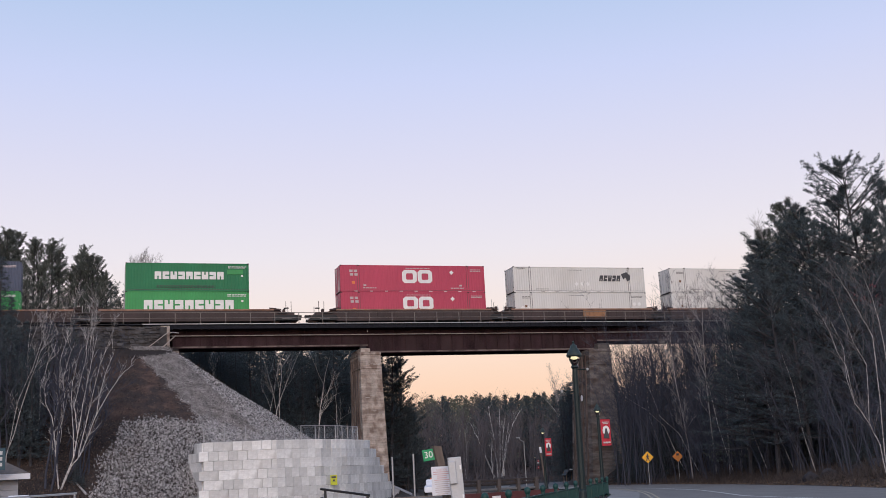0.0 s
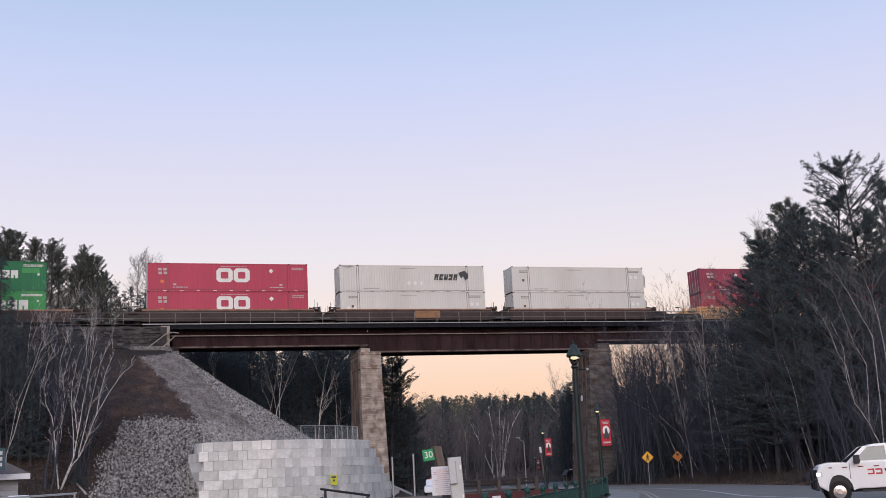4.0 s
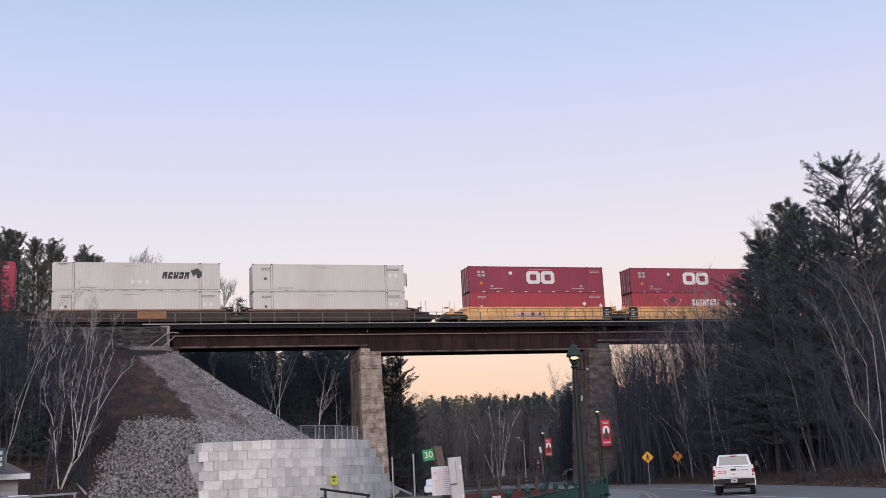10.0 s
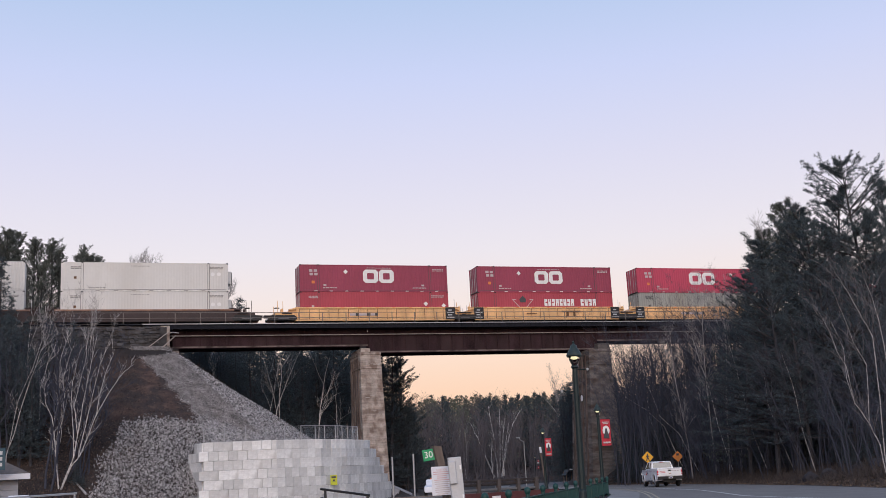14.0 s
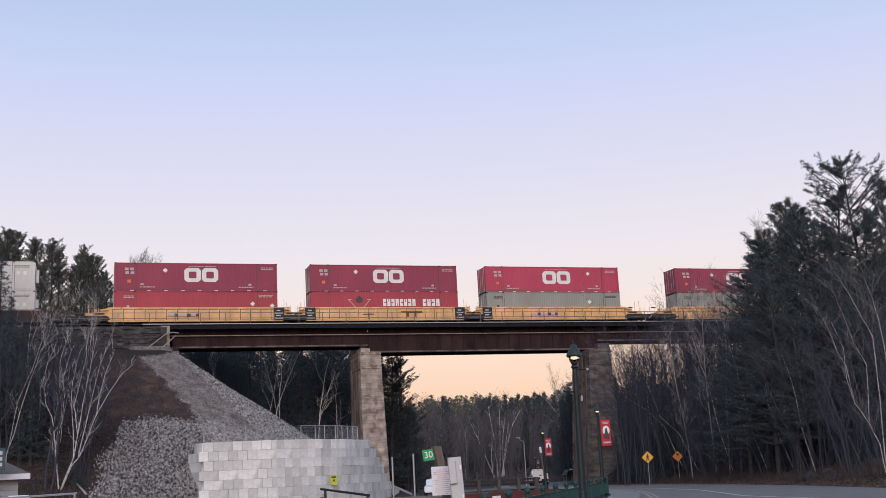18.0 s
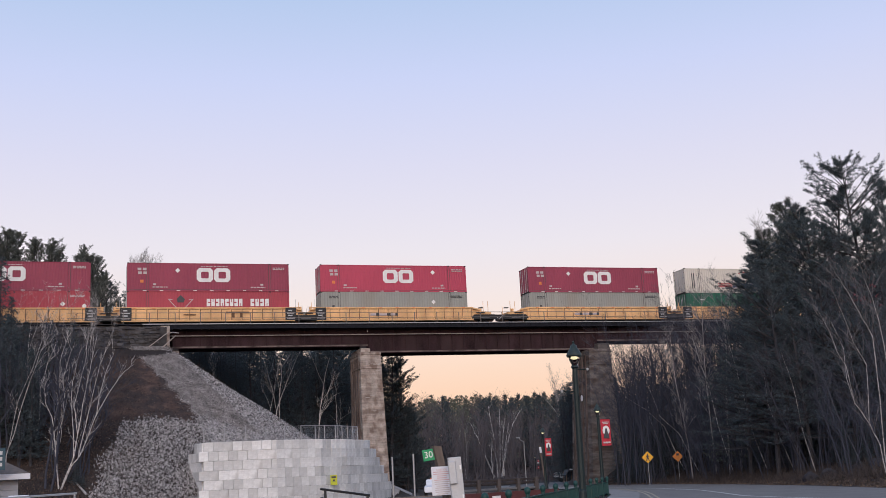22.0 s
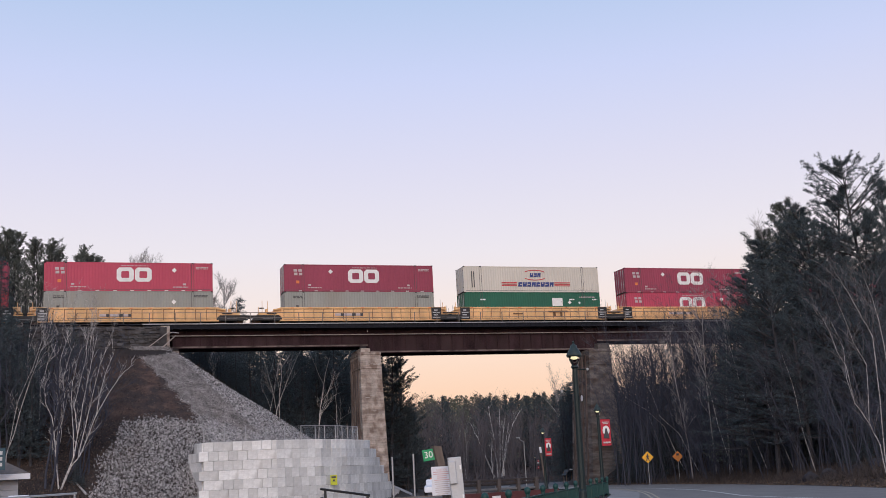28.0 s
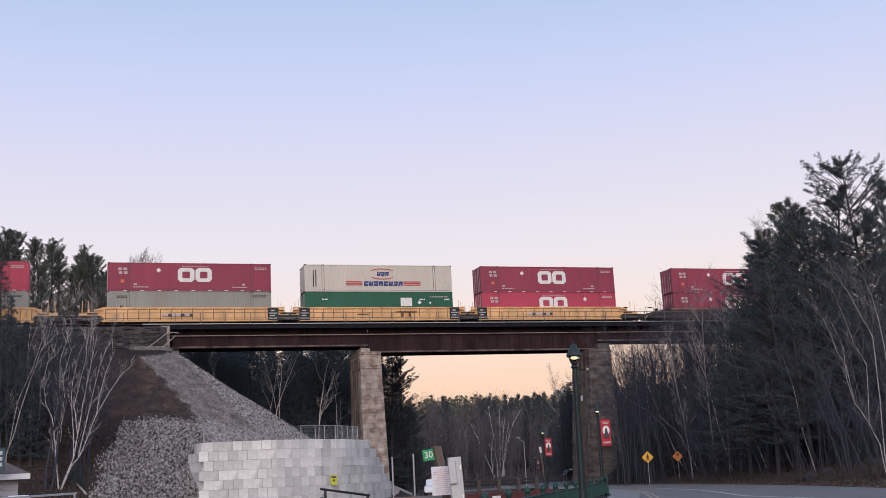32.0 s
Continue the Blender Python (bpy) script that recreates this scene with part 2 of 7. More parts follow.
M["siding"] = mat("pale_grey_siding", (0.34, 0.355, 0.40), 0.7, var=0.06)
M["shingle"] = mat("brown_asphalt_shingle", (0.14, 0.115, 0.105), 0.9, var=0.25, scale=6)
M["trim_white"] = mat("white_trim", (0.72, 0.72, 0.76), 0.6, var=0.05)
M["red_steel"] = mat("faded_red_bridge_steel", (0.095, 0.028, 0.028), 0.7, var=0.25)
M["grey_steel"] = mat("dull_grey_steel", (0.15, 0.15, 0.155), 0.65, 0.2, var=0.2)
M["grey_panel"] = mat("pale_grey_panel", (0.48, 0.48, 0.49), 0.55, 0.2, var=0.1)
M["pave"] = mat("worn_concrete_paving", (0.23, 0.22, 0.215), 0.9, var=0.25, scale=0.8, bump=0.3)
M["shelter"] = mat("dark_slate_roofing", (0.05, 0.058, 0.07), 0.7, var=0.2)
M["seam"] = mat("dark_seam_and_rail_shadow", (0.10, 0.09, 0.09), 0.8, var=0.2)
M["mark_rose"] = mat("faded_red_print", (0.62, 0.36, 0.36), 0.7, var=0.1)
M["suv"] = mat("charcoal_car_paint", (0.05, 0.055, 0.065), 0.3, var=0.05, bump=0, spec=0.6)


# ---- mesh helpers ----
def link_mesh(name, verts, faces, material, parent=None, label="", smooth=False):
    me = bpy.data.meshes.new(name)
    me.from_pydata(verts, [], faces)
    me.materials.append(material)
    if smooth:
        me.polygons.foreach_set("use_smooth", [True] * len(me.polygons))
    me.update()
    ob = new(name, me)
    ob.parent = parent
    if label:
        ob["label"] = label
    return ob


def part(name, bm, material, parent, label="", smooth=False):
    """Links a bmesh as one mesh object under a thing or under a part."""
    me = bpy.data.meshes.new(name)
    bm.to_mesh(me)
    bm.free()
    me.materials.append(material)
    if smooth:
        me.polygons.foreach_set("use_smooth", [True] * len(me.polygons))
    ob = new(name, me)
    ob.parent = parent
    if label:
        ob["label"] = label
    return ob


def thing(name, m=None, label="", category="", group="", kind=""):
    ob = new(name)
    ob.empty_display_size = 0.2
    if m is not None:
        ob.matrix_basis = m
    return tagged(ob, label, category, group, kind)


def add_box(bm, x0, x1, y0, y1, z0, z1, bev=0.0):
    vs = [bm.verts.new(p) for p in ((x0, y0, z0), (x1, y0, z0), (x1, y1, z0), (x0, y1, z0), (x0, y0, z1), (x1, y0, z1), (x1, y1, z1), (x0, y1, z1))]
    fs = [bm.faces.new([vs[i] for i in q]) for q in ((0, 3, 2, 1), (4, 5, 6, 7), (0, 1, 5, 4), (1, 2, 6, 5), (2, 3, 7, 6), (3, 0, 4, 7))]
    if bev:
        es = {e for f in fs for e in f.edges}
        bmesh.ops.bevel(bm, geom=list(es), offset=bev, segments=1, affect="EDGES")
    return vs


def box(x0, x1, y0, y1, z0, z1, bev=0.0):
    bm = bmesh.new()
    add_box(bm, x0, x1, y0, y1, z0, z1, bev)
    return bm


def add_tube(bm, a, b, r0, r1=None, n=6, caps=True):
    a, b = Vector(a), Vector(b)
    r1 = r0 if r1 is None else r1
    d = (b - a).normalized()
    u = d.orthogonal().normalized()
    v = d.cross(u)
    ra = [bm.verts.new(a + (u * math.cos(k * math.tau / n) + v * math.sin(k * math.tau / n)) * r0) for k in range(n)]
    rb = [bm.verts.new(b + (u * math.cos(k * math.tau / n) + v * math.sin(k * math.tau / n)) * r1) for k in range(n)]
    for k in range(n):
        bm.faces.new((ra[k], ra[(k + 1) % n], rb[(k + 1) % n], rb[k]))
    if caps:
        bm.faces.new(ra[::-1]), bm.faces.new(rb)


def tube(a, b, r0, r1=None, n=6):
    bm = bmesh.new()
    add_tube(bm, a, b, r0, r1, n)
    return bm


def add_lathe(bm, profile, n=10, at=(0, 0, 0)):
    """Turns (radius, height) pairs round the z axis."""
    rings = []
    for r, z in profile:
        rings.append([bm.verts.new((at[0] + r * math.cos(k * math.tau / n), at[1] + r * math.sin(k * math.tau / n), at[2] + z)) for k in range(n)])
    for p, q in zip(rings, rings[1:]):
        for k in range(n):
            bm.faces.new((p[k], p[(k + 1) % n], q[(k + 1) % n], q[k]))
    bm.faces.new(rings[0][::-1]), bm.faces.new(rings[-1])


def lathe(profile, n=10, at=(0, 0, 0)):
    bm = bmesh.new()
    add_lathe(bm, profile, n, at)
    return bm


def extrude_profile(pts, y0, y1, bev=0.0):
    """A closed outline in x and z, drawn out along y."""
    bm = bmesh.new()
    a = [bm.verts.new((x, y0, z)) for x, z in pts]
    b = [bm.verts.new((x, y1, z)) for x, z in pts]
    n = len(pts)
    for k in range(n):
        bm.faces.new((a[k], a[(k + 1) % n], b[(k + 1) % n], b[k]))
    bm.faces.new(a[::-1]), bm.faces.new(b)
    bmesh.ops.recalc_face_normals(bm, faces=bm.faces)
    if bev:
        bmesh.ops.bevel(bm, geom=[e for e in bm.edges], offset=bev, segments=2, affect="EDGES")
    return bm


def sm(a, b, v):
    t = np.clip((v - a) / (b - a), 0, 1)
    return t * t * (3 - 2 * t)


# ---- ground ----
WALL = [(8.62, 88.79), (14.3, 88.55), (17.77, 90.1), (20.62, 92.4), (23.39, 95.82), (26.88, 101.69)]


def wall_y(x):
    return np.interp(x, [p[0] for p in WALL], [p[1] for p in WALL])


def hills(x, y):
    """Smooth rolling noise made of a few waves."""
    return (np.sin(x * 0.11 + 1.3) * np.cos(y * 0.093 + 0.4) + 0.6 * np.sin(x * 0.23 + y * 0.17) + 0.35 * np.sin(x * 0.51 - y * 0.43 + 2.0)) / 1.95


def ground_z(x, y):
    x, y = np.asarray(x, float), np.asarray(y, float)
    # railway embankment on the near bank
    crest = 17.3 - 1.95 * sm(-10, -4.5, x)
    dx, dyf = np.maximum(0, x - 7.4), np.maximum(0, 110.4 - y)
    bank = crest - np.hypot(dx * np.maximum(0.6, 0.80 - 0.0066 * dx), dyf * 0.70)
    back = 15.35 + 1.9 * sm(117, 122, y) * sm(8, 5, x) - np.maximum(0, x - 8) * 0.82
    bank = np.where(y > 117, np.minimum(back, 17.3), bank)
    bank = bank + 0.3 * hills(x * 1.5, y * 1.5) * (bank < 15.0) * (x > -40)
    # level fill behind the block wall
    fill = 4.95 - np.maximum(0, x - 22.5) * 1.4 - np.maximum(0, 10.2 - x) * 1.5 - np.maximum(0, y - 103) * 0.7
    bank = np.where((x > 9.1) & (x < 27) & (y < 112), np.maximum(bank, fill), bank)
    # bank on the far side
    dx2, dyf2 = np.maximum(0, 80 - x), np.maximum(0, 108.5 - y)
    dx2 = np.maximum(0, 80 + np.maximum(0, y - 119) * 0.75 - x)
    bank2 = 17.45 - np.hypot(dx2 * 0.62, dyf2 * 0.62)
    # woods beyond the road
    edge = np.interp(y, [0, 40, 45, 73, 88, 110, 150], [39, 37, 36.6, 46, 49.5, 54, 60])
    off = x - edge
    wood = np.clip(off * 0.16 - 0.1, 0, 7) + 1.0 * sm(0.8, 4.5, off) * sm(58, 48, y) + 0.4 * sm(2, 12, off) * hills(x * 2, y * 2)
    far = sm(175, 320, y) * 12 + sm(300, 800, y) * 12
    z = np.maximum(np.maximum(bank, bank2), np.maximum(wood * (y < 130), 0))
    z = np.maximum(z, far)
    z = np.maximum(z, 0.0)
    # cut in front of the block wall
    front = (x > 9.1) & (x < 28) & (y < wall_y(x) + 1.4)
    z = np.where(front, 0.0, z)
    return z - 0.02


def build_ground():
    def axis(lo, a, b, hi, step):
        mid = list(np.arange(a, b + 0.01, step))
        out, s, v = [], step, b
        while v < hi:
            s *= 1.25
            v += s
            out.append(v)
        neg, s, v = [], step, a
        while v > lo:
            s *= 1.25
            v -= s
            neg.append(v)
        return np.array(neg[::-1] + mid + out)
    xs, ys = axis(-2600, -14, 70, 2600, 0.9), axis(-2000, 20, 124, 3200, 0.9)
    gx, gy = np.meshgrid(xs, ys)
    gz = ground_z(gx, gy)
    nx, ny = len(xs), len(ys)
    verts = np.stack([gx, gy, gz], -1).reshape(-1, 3).tolist()
    faces = [(j * nx + i, j * nx + i + 1, (j + 1) * nx + i + 1, (j + 1) * nx + i) for j in range(ny - 1) for i in range(nx - 1)]
    g = link_mesh("ground", verts, faces, M["soil"], smooth=True)
    tagged(g, "dark brown leaf-covered earth and wooded banks", "ground", kind="structure")


build_ground()


# ---- road ----
ROAD_R = [(39, 0), (37.4, 40), (36.6, 45), (41.2, 58), (45.6, 73), (48.6, 88), (50.6, 104), (50.3, 110), (51.2, 115), (53.5, 120), (55.1, 125), (57.6, 131), (60.2, 138), (65.5, 149), (73, 156), (84, 162), (112, 180), (150, 230), (170, 300)]
ROAD_L = [(2, 0), (8.6, 23), (16, 36), (22.5, 47.5), (29.5, 61), (35, 76), (38.5, 90), (41, 104), (41.6, 110), (42.6, 116), (44.6, 122), (47, 129), (51, 139), (56, 149), (64, 160), (76, 170), (100, 186), (140, 236), (160, 306)]


def along(pts, v):
    return float(np.interp(v, [p[1] for p in pts], [p[0] for p in pts]))


def ribbon(name, left, right, z, material, label, category="road", y0=0.0, y1=172.0, step=2.0):
    verts, faces = [], []
    ys = np.arange(y0, y1, step)
    for y in ys:
        a, b = left(y), right(y)
        for k in range(5):
            verts.append((a + (b - a) * k / 4, y, z))
    for j in range(len(ys) - 1):
        for k in range(4):
            i = j * 5 + k
            faces.append((i, i + 1, i + 6, i + 5))
    return tagged(link_mesh(name, verts, faces, material), label, category, kind="structure")


ribbon("road", lambda y: along(ROAD_L, y) + 1.9, lambda y: along(ROAD_R, y), 0.012, M["asphalt"], "worn grey asphalt road curving under the bridge")
LANE = [(26.0, 30), (29.6, 46.9), (33.3, 55.4), (36.2, 62.2), (39.5, 73), (41.7, 84), (43.6, 95), (45.0, 104), (46.0, 112)]
MID = [(17, 30), (23.0, 43.0), (27.7, 52.6), (31.7, 60.8), (35.4, 69), (38.5, 78), (40.6, 88), (42.5, 100), (43.6, 110)]
ribbon("road_line", lambda y: along(LANE, y), lambda y: along(LANE, y) + 0.16, 0.018, M["paint_line"], "faded white line painted on the road", "road marking", 30, 110)
ribbon("road_line", lambda y: along(MID, y), lambda y: along(MID, y) + 0.15, 0.018, M["yellow_line"], "faded yellow line painted on the road", "road marking", 30, 110)
ribbon("road_line", lambda y: along(MID, y) + 0.36, lambda y: along(MID, y) + 0.51, 0.018, M["yellow_line"], "faded yellow line painted on the road", "road marking", 30, 110)
ribbon("pavement", lambda y: along(ROAD_L, y) + 0.1, lambda y: along(ROAD_L, y) + 1.8, 0.13, M["pave"], "worn concrete pavement beside the green fence", "pavement", 10, 140)
ribbon("kerb", lambda y: along(ROAD_L, y) + 1.8, lambda y: along(ROAD_L, y) + 1.95, 0.134, M["pave"], "concrete kerb between pavement and road", "kerb", 10, 140)

# ---- bridge ----
YC = 113.8          # middle of the track
Z_DECK, Z_RAIL = 17.62, 17.98
bridge = thing("railway_bridge", None, "rust-brown plate girder railway bridge on tall concrete piers", "bridge")


def prism(pts, z0, z1):
    """An upright prism over a plan outline."""
    bm = bmesh.new()
    a, b = [bm.verts.new((x, y, z0)) for x, y in pts], [bm.verts.new((x, y, z1)) for x, y in pts]
    bm.faces.new(a), bm.faces.new(b)
    for k in range(len(pts)):
        j = (k + 1) % len(pts)
        bm.faces.new((a[k], a[j], b[j], b[k]))
    bmesh.ops.recalc_face_normals(bm, faces=bm.faces)
    return bm


def girder_span(x0, x1, z_top, z_bot):
    for y, s in ((YC - 1.35, -1), (YC + 1.35, 1)):
        bm = box(x0, x1, y - 0.012, y + 0.012, z_bot, z_top)
        web = part("girder_web", bm, M["girder"], bridge)
        part("top_flange", box(x0, x1, y - 0.2, y + 0.2, z_top - 0.04, z_top), M["girder"], web)
        part("bottom_flange", box(x0, x1, y - 0.22, y + 0.22, z_bot - 0.05, z_bot), M["girder"], web)
        part("flange_angle", box(x0, x1, y + s * 0.012, y + s * 0.14, z_bot, z_bot + 0.16), M["flange_worn"], web, "pale patchy flange angle")
        n = int((x1 - x0) / 1.28)
        sb = prism([(-0.012, 0.09), (-0.012, -0.06), (-0.06, -0.06), (-0.06, -0.09), (0.06, -0.09), (0.06, -0.06), (0.012, -0.06), (0.012, 0.09)], z_bot + 0.16, z_top - 0.04)
        me = None
        for k in range(n + 1):
            xx = x0 + 0.12 + (x1 - x0 - 0.24) * k / n
            if me is None:
                ob = part("stiffener", sb, M["girder"], web)
                me = ob.data
            else:
                ob = new("stiffener", me)
                ob.parent = web
            ob.location = (xx, y + s * 0.11, 0)


girder_span(7.9, 27.88, 17.30, 15.42)
girder_span(27.92, 54.23, 17.30, 14.72)
girder_span(54.27, 80.0, 17.30, 15.65)
for x in (8.2, 27.3, 28.5, 53.6, 54.9):
    part("bearing", box(x - 0.3, x + 0.3, YC - 1.7, YC - 1.0, 14.6 if 28 < x < 54 else 15.1, 14.67 if 28 < x < 54 else 15.37, 0.02), M["dark_steel"], bridge)
# pipe along the girder, walkway, railing
part("conduit", tube((7.6, YC - 1.62, 16.62), (80, YC - 1.62, 16.62), 0.05), M["girder_light"], bridge, "thin pale conduit along the girder")
part("walkway", box(-6, 82, YC - 2.75, YC - 1.75, Z_DECK, Z_DECK + 0.05), M["tie"], bridge)
part("walkway_edge", box(5.0, 82, YC - 2.80, YC - 2.752, Z_DECK + 0.0, Z_DECK + 0.08), M["galv"], bridge, "pale steel edge strip of the walkway")
# added dark board: stands in for the band of shade below the walkway
part("stringer", box(5.2, 82, YC - 2.60, YC - 2.48, Z_DECK - 0.42, Z_DECK - 0.002), M["tie"], bridge, "dark board added as the shade under the walkway")
part("far_walkway", box(-6, 82, YC + 1.75, YC + 2.75, Z_DECK, Z_DECK + 0.05), M["tie"], bridge)
me = None
for k in range(124):
    x = 6.2 + k * 0.61
    if me is None:
        ob = part("bracket", extrude_profile([(0, 0), (0.14, 0), (0.14, -0.28), (0, -0.28)], YC - 2.7, YC - 1.38), M["tie"], bridge)
        me = ob.data
    else:
        ob = new("bracket", me)
        ob.parent = bridge
    ob.location = (x, 0, Z_DECK)
me = None
for k in range(33):
    x = 3.2 + k * 2.46
    if me is None:
        bm = box(-0.035, 0.035, -0.035, 0.035, 0.0, 1.12)
        ob = part("railing_post", bm, M["railing"], bridge)
        me = ob.data
    else:
        ob = new("railing_post", me)
        ob.parent = bridge
    ob.location = (x, YC - 2.72, Z_DECK + 0.05)
for z in (0.58, 1.12):
    part("handrail", tube((-2, YC - 2.72, Z_DECK + 0.05 + z), (82, YC - 2.72, Z_DECK + 0.05 + z), 0.03), M["railing"], bridge)

# track
me = None
track = thing("railway_track", None, "steel rails on creosoted timber ties", "track", kind="structure")
for k in range(240):
    x = 2 + k * 0.42
    if me is None:
        ob = part("tie", box(-0.12, 0.12, YC - 1.6, YC + 1.6, Z_DECK - 0.08, Z_DECK + 0.19, 0.01), M["tie"], track)
        me = ob.data
    else:
        ob = new("tie", me)
        ob.parent = track
    ob.location = (x, random.uniform(-0.03, 0.03), 0)
for s in (-0.75, 0.75):
    part("rail", box(-400, 500, YC + s - 0.035, YC + s + 0.035, Z_RAIL - 0.17, Z_RAIL, 0.012), M["rail_steel"], track)
bm = bmesh.new()
for x0, x1 in ((-400, 6.6), (80, 500)):
    add_box(bm, x0, x1, YC - 2.1, YC + 2.1, 17.2, Z_RAIL - 0.2)
part("ballast", bm, M["gravel"], track, "grey ballast bed")


def pier(name, xc, z_top, w_top, w_bot, y0, y1, m_front, m_side, label, drift=0.0, seed=1):
    """Tall battered pier with a cap, pilasters and uneven faces."""
    root = thing(name, None, label, "bridge pier")
    bm = bmesh.new()
    nz, ny, nx = 26, 12, 6
    def pt(u, v, w):
        z = z_top * (1 - w) - 0.2 * w
        hw = (w_top + (w_bot - w_top) * w) / 2
        yy0, yy1 = y0 - 0.5 * w, y1 + 0.5 * w
        return Vector((xc + drift * w + (2 * u - 1) * hw, yy0 + (yy1 - yy0) * v, z))
    loop = [(u / nx, 0) for u in range(nx)] + [(1, v / ny) for v in range(ny)] + [(1 - u / nx, 1) for u in range(nx)] + [(0, 1 - v / ny) for v in range(ny)]
    rings = []
    for k in range(nz + 1):
        ring = []
        for u, v in loop:
            p = pt(u, v, k / nz)
            q = noise.noise_vector(p * 0.9) * 0.03 + noise.noise_vector(p * 3.1) * 0.01
            ring.append(bm.verts.new(p + Vector((q.x, q.y, 0))))
        rings.append(ring)
    n = len(loop)
    for a, b in zip(rings, rings[1:]):
        for k in range(n):
            bm.faces.new((a[k], b[k], b[(k + 1) % n], a[(k + 1) % n]))
    bm.faces.new(rings[0])
    bmesh.ops.recalc_face_normals(bm, faces=bm.faces)
    part("shaft", bm, m_front, root, smooth=False)
    part("cap", box(xc - w_top / 2 - 0.05, xc + w_top / 2 + 0.05, y0 - 0.08, y1 + 0.08, z_top - 0.02, z_top + 0.28, 0.04), m_front, root)
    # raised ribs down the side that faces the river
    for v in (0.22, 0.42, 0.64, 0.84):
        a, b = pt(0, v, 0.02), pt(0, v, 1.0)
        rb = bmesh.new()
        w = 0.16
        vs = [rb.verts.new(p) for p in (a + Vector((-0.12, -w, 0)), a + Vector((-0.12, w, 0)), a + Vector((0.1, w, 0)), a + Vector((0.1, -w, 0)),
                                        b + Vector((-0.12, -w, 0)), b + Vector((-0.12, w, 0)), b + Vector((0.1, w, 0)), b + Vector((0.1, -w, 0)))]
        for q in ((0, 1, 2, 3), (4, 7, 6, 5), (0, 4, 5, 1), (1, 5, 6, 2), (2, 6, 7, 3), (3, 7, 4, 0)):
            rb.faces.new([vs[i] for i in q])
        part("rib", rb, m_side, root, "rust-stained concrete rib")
    # cornice under the cap, and lime that has run out along the pour joints
    rr = random.Random(seed)
    part("cornice", box(xc - w_top / 2 - 0.09, xc + w_top / 2 + 0.09, y0 - 0.12, y1 + 0.12, z_top - 1.45, z_top - 1.3, 0.03), m_front, root)
    for k in range(22 if m_front == M["pier"] else 0):
        w = rr.random() ** 1.4 * 0.9 + 0.06
        a, b = pt(0.04, 0, w), pt(0.96, 0, w)
        u = rr.uniform(0, 0.85)
        v = min(0.98, u + rr.uniform(0.05, 0.4))
        p, q, th = a.lerp(b, u), a.lerp(b, v), rr.uniform(0.01, 0.03)
        cb = extrude_profile([(p.x, p.z), ((p.x + q.x) / 2, p.z - th), (q.x, q.z), (q.x - 0.05, q.z + th), ((p.x + q.x) / 2, p.z + th * 0.6), (p.x + 0.05, p.z + th)], p.y - 0.055, p.y + 0.06)
        part("lime_streak", cb, M["lime_crust"], root)
    return root


pier("bridge_pier", 27.75, 14.35, 2.16, 2.72, 111.0, 115.6, M["pier"], M["pier_rib"], "tall tapering weathered concrete bridge pier with rust stains", 0.15, 1)
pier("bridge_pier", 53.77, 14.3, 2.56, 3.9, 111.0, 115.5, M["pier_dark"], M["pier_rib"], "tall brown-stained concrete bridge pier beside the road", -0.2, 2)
part("pedestal", box(26.9, 27.9, 111.6, 116.0, 14.6, 15.1, 0.03), M["pier"], bridge)
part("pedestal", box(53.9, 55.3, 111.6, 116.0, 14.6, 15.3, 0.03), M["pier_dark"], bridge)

# abutment of rough stone at the left bank
abut = thing("stone_abutment", None, "rough grey stone masonry abutment under the bridge end", "abutment")
part("core", box(-12.0, 7.3, 110.9, 118.0, 11.0, 17.35), M["masonry"], abut)
part("seat", box(6.6, 8.5, 111.3, 116.5, 13.0, 15.05, 0.06), M["pier"], abut, "pale concrete bridge seat")
part("backwall", box(6.7, 7.6, 111.0, 116.6, 15.05, 17.5, 0.05), M["pier"], abut, "concrete backwall")
rng = random.Random(5)
rest = bmesh.new()
for r in range(12):
    x = -10.5 + rng.uniform(0, 0.3)
    while x < 6.4:
        w, z = rng.uniform(0.28, 0.78), 14.6 + r * 0.233
        x1 = min(x + w - 0.02, 6.6)
        y0 = 110.64 + rng.uniform(-0.16, 0.14)
        shape = [(x, z), (x1, z), (x1, z + 0.22), (x, z + 0.22)]
        shape = [(px_ + rng.uniform(-0.06, 0.06), pz_ + rng.uniform(-0.045, 0.045)) for px_, pz_ in shape]
        if x < -4.6:
            vs = add_box(rest, x, x1, y0, 111.0, z, z + 0.22)
            for v in vs:
                v.co += Vector((rng.uniform(-0.05, 0.05), 0, rng.uniform(-0.04, 0.04)))
        else:
            bm = extrude_profile(shape, y0, 111.0)
            for v in bm.verts:
                v.co.y += rng.uniform(-0.07, 0.07) if v.co.y < 110.95 else 0.0
            part("stone", bm, M["masonry"], abut)
        x += w
tagged(part("far_stones", rest, M["masonry"], abut), kind="stuff")
gp = thing("guard_pipe", None, "pale bent guard pipe at the bridge end", "guard pipe")
part("pipe", tube((5.4, 110.2, 15.2), (7.4, 110.2, 16.75), 0.045), M["girder_light"], gp)
part("pipe", tube((7.4, 110.2, 16.75), (8.4, 110.2, 16.65), 0.045), M["girder_light"], gp)
part("pipe", tube((6.9, 110.2, 15.3), (8.1, 110.2, 16.4), 0.06), M["girder_light"], gp)

# ---- block retaining wall ----
rwall = thing("block_wall", None, "curved retaining wall of stacked pale concrete blocks", "retaining wall")
BH = 0.735


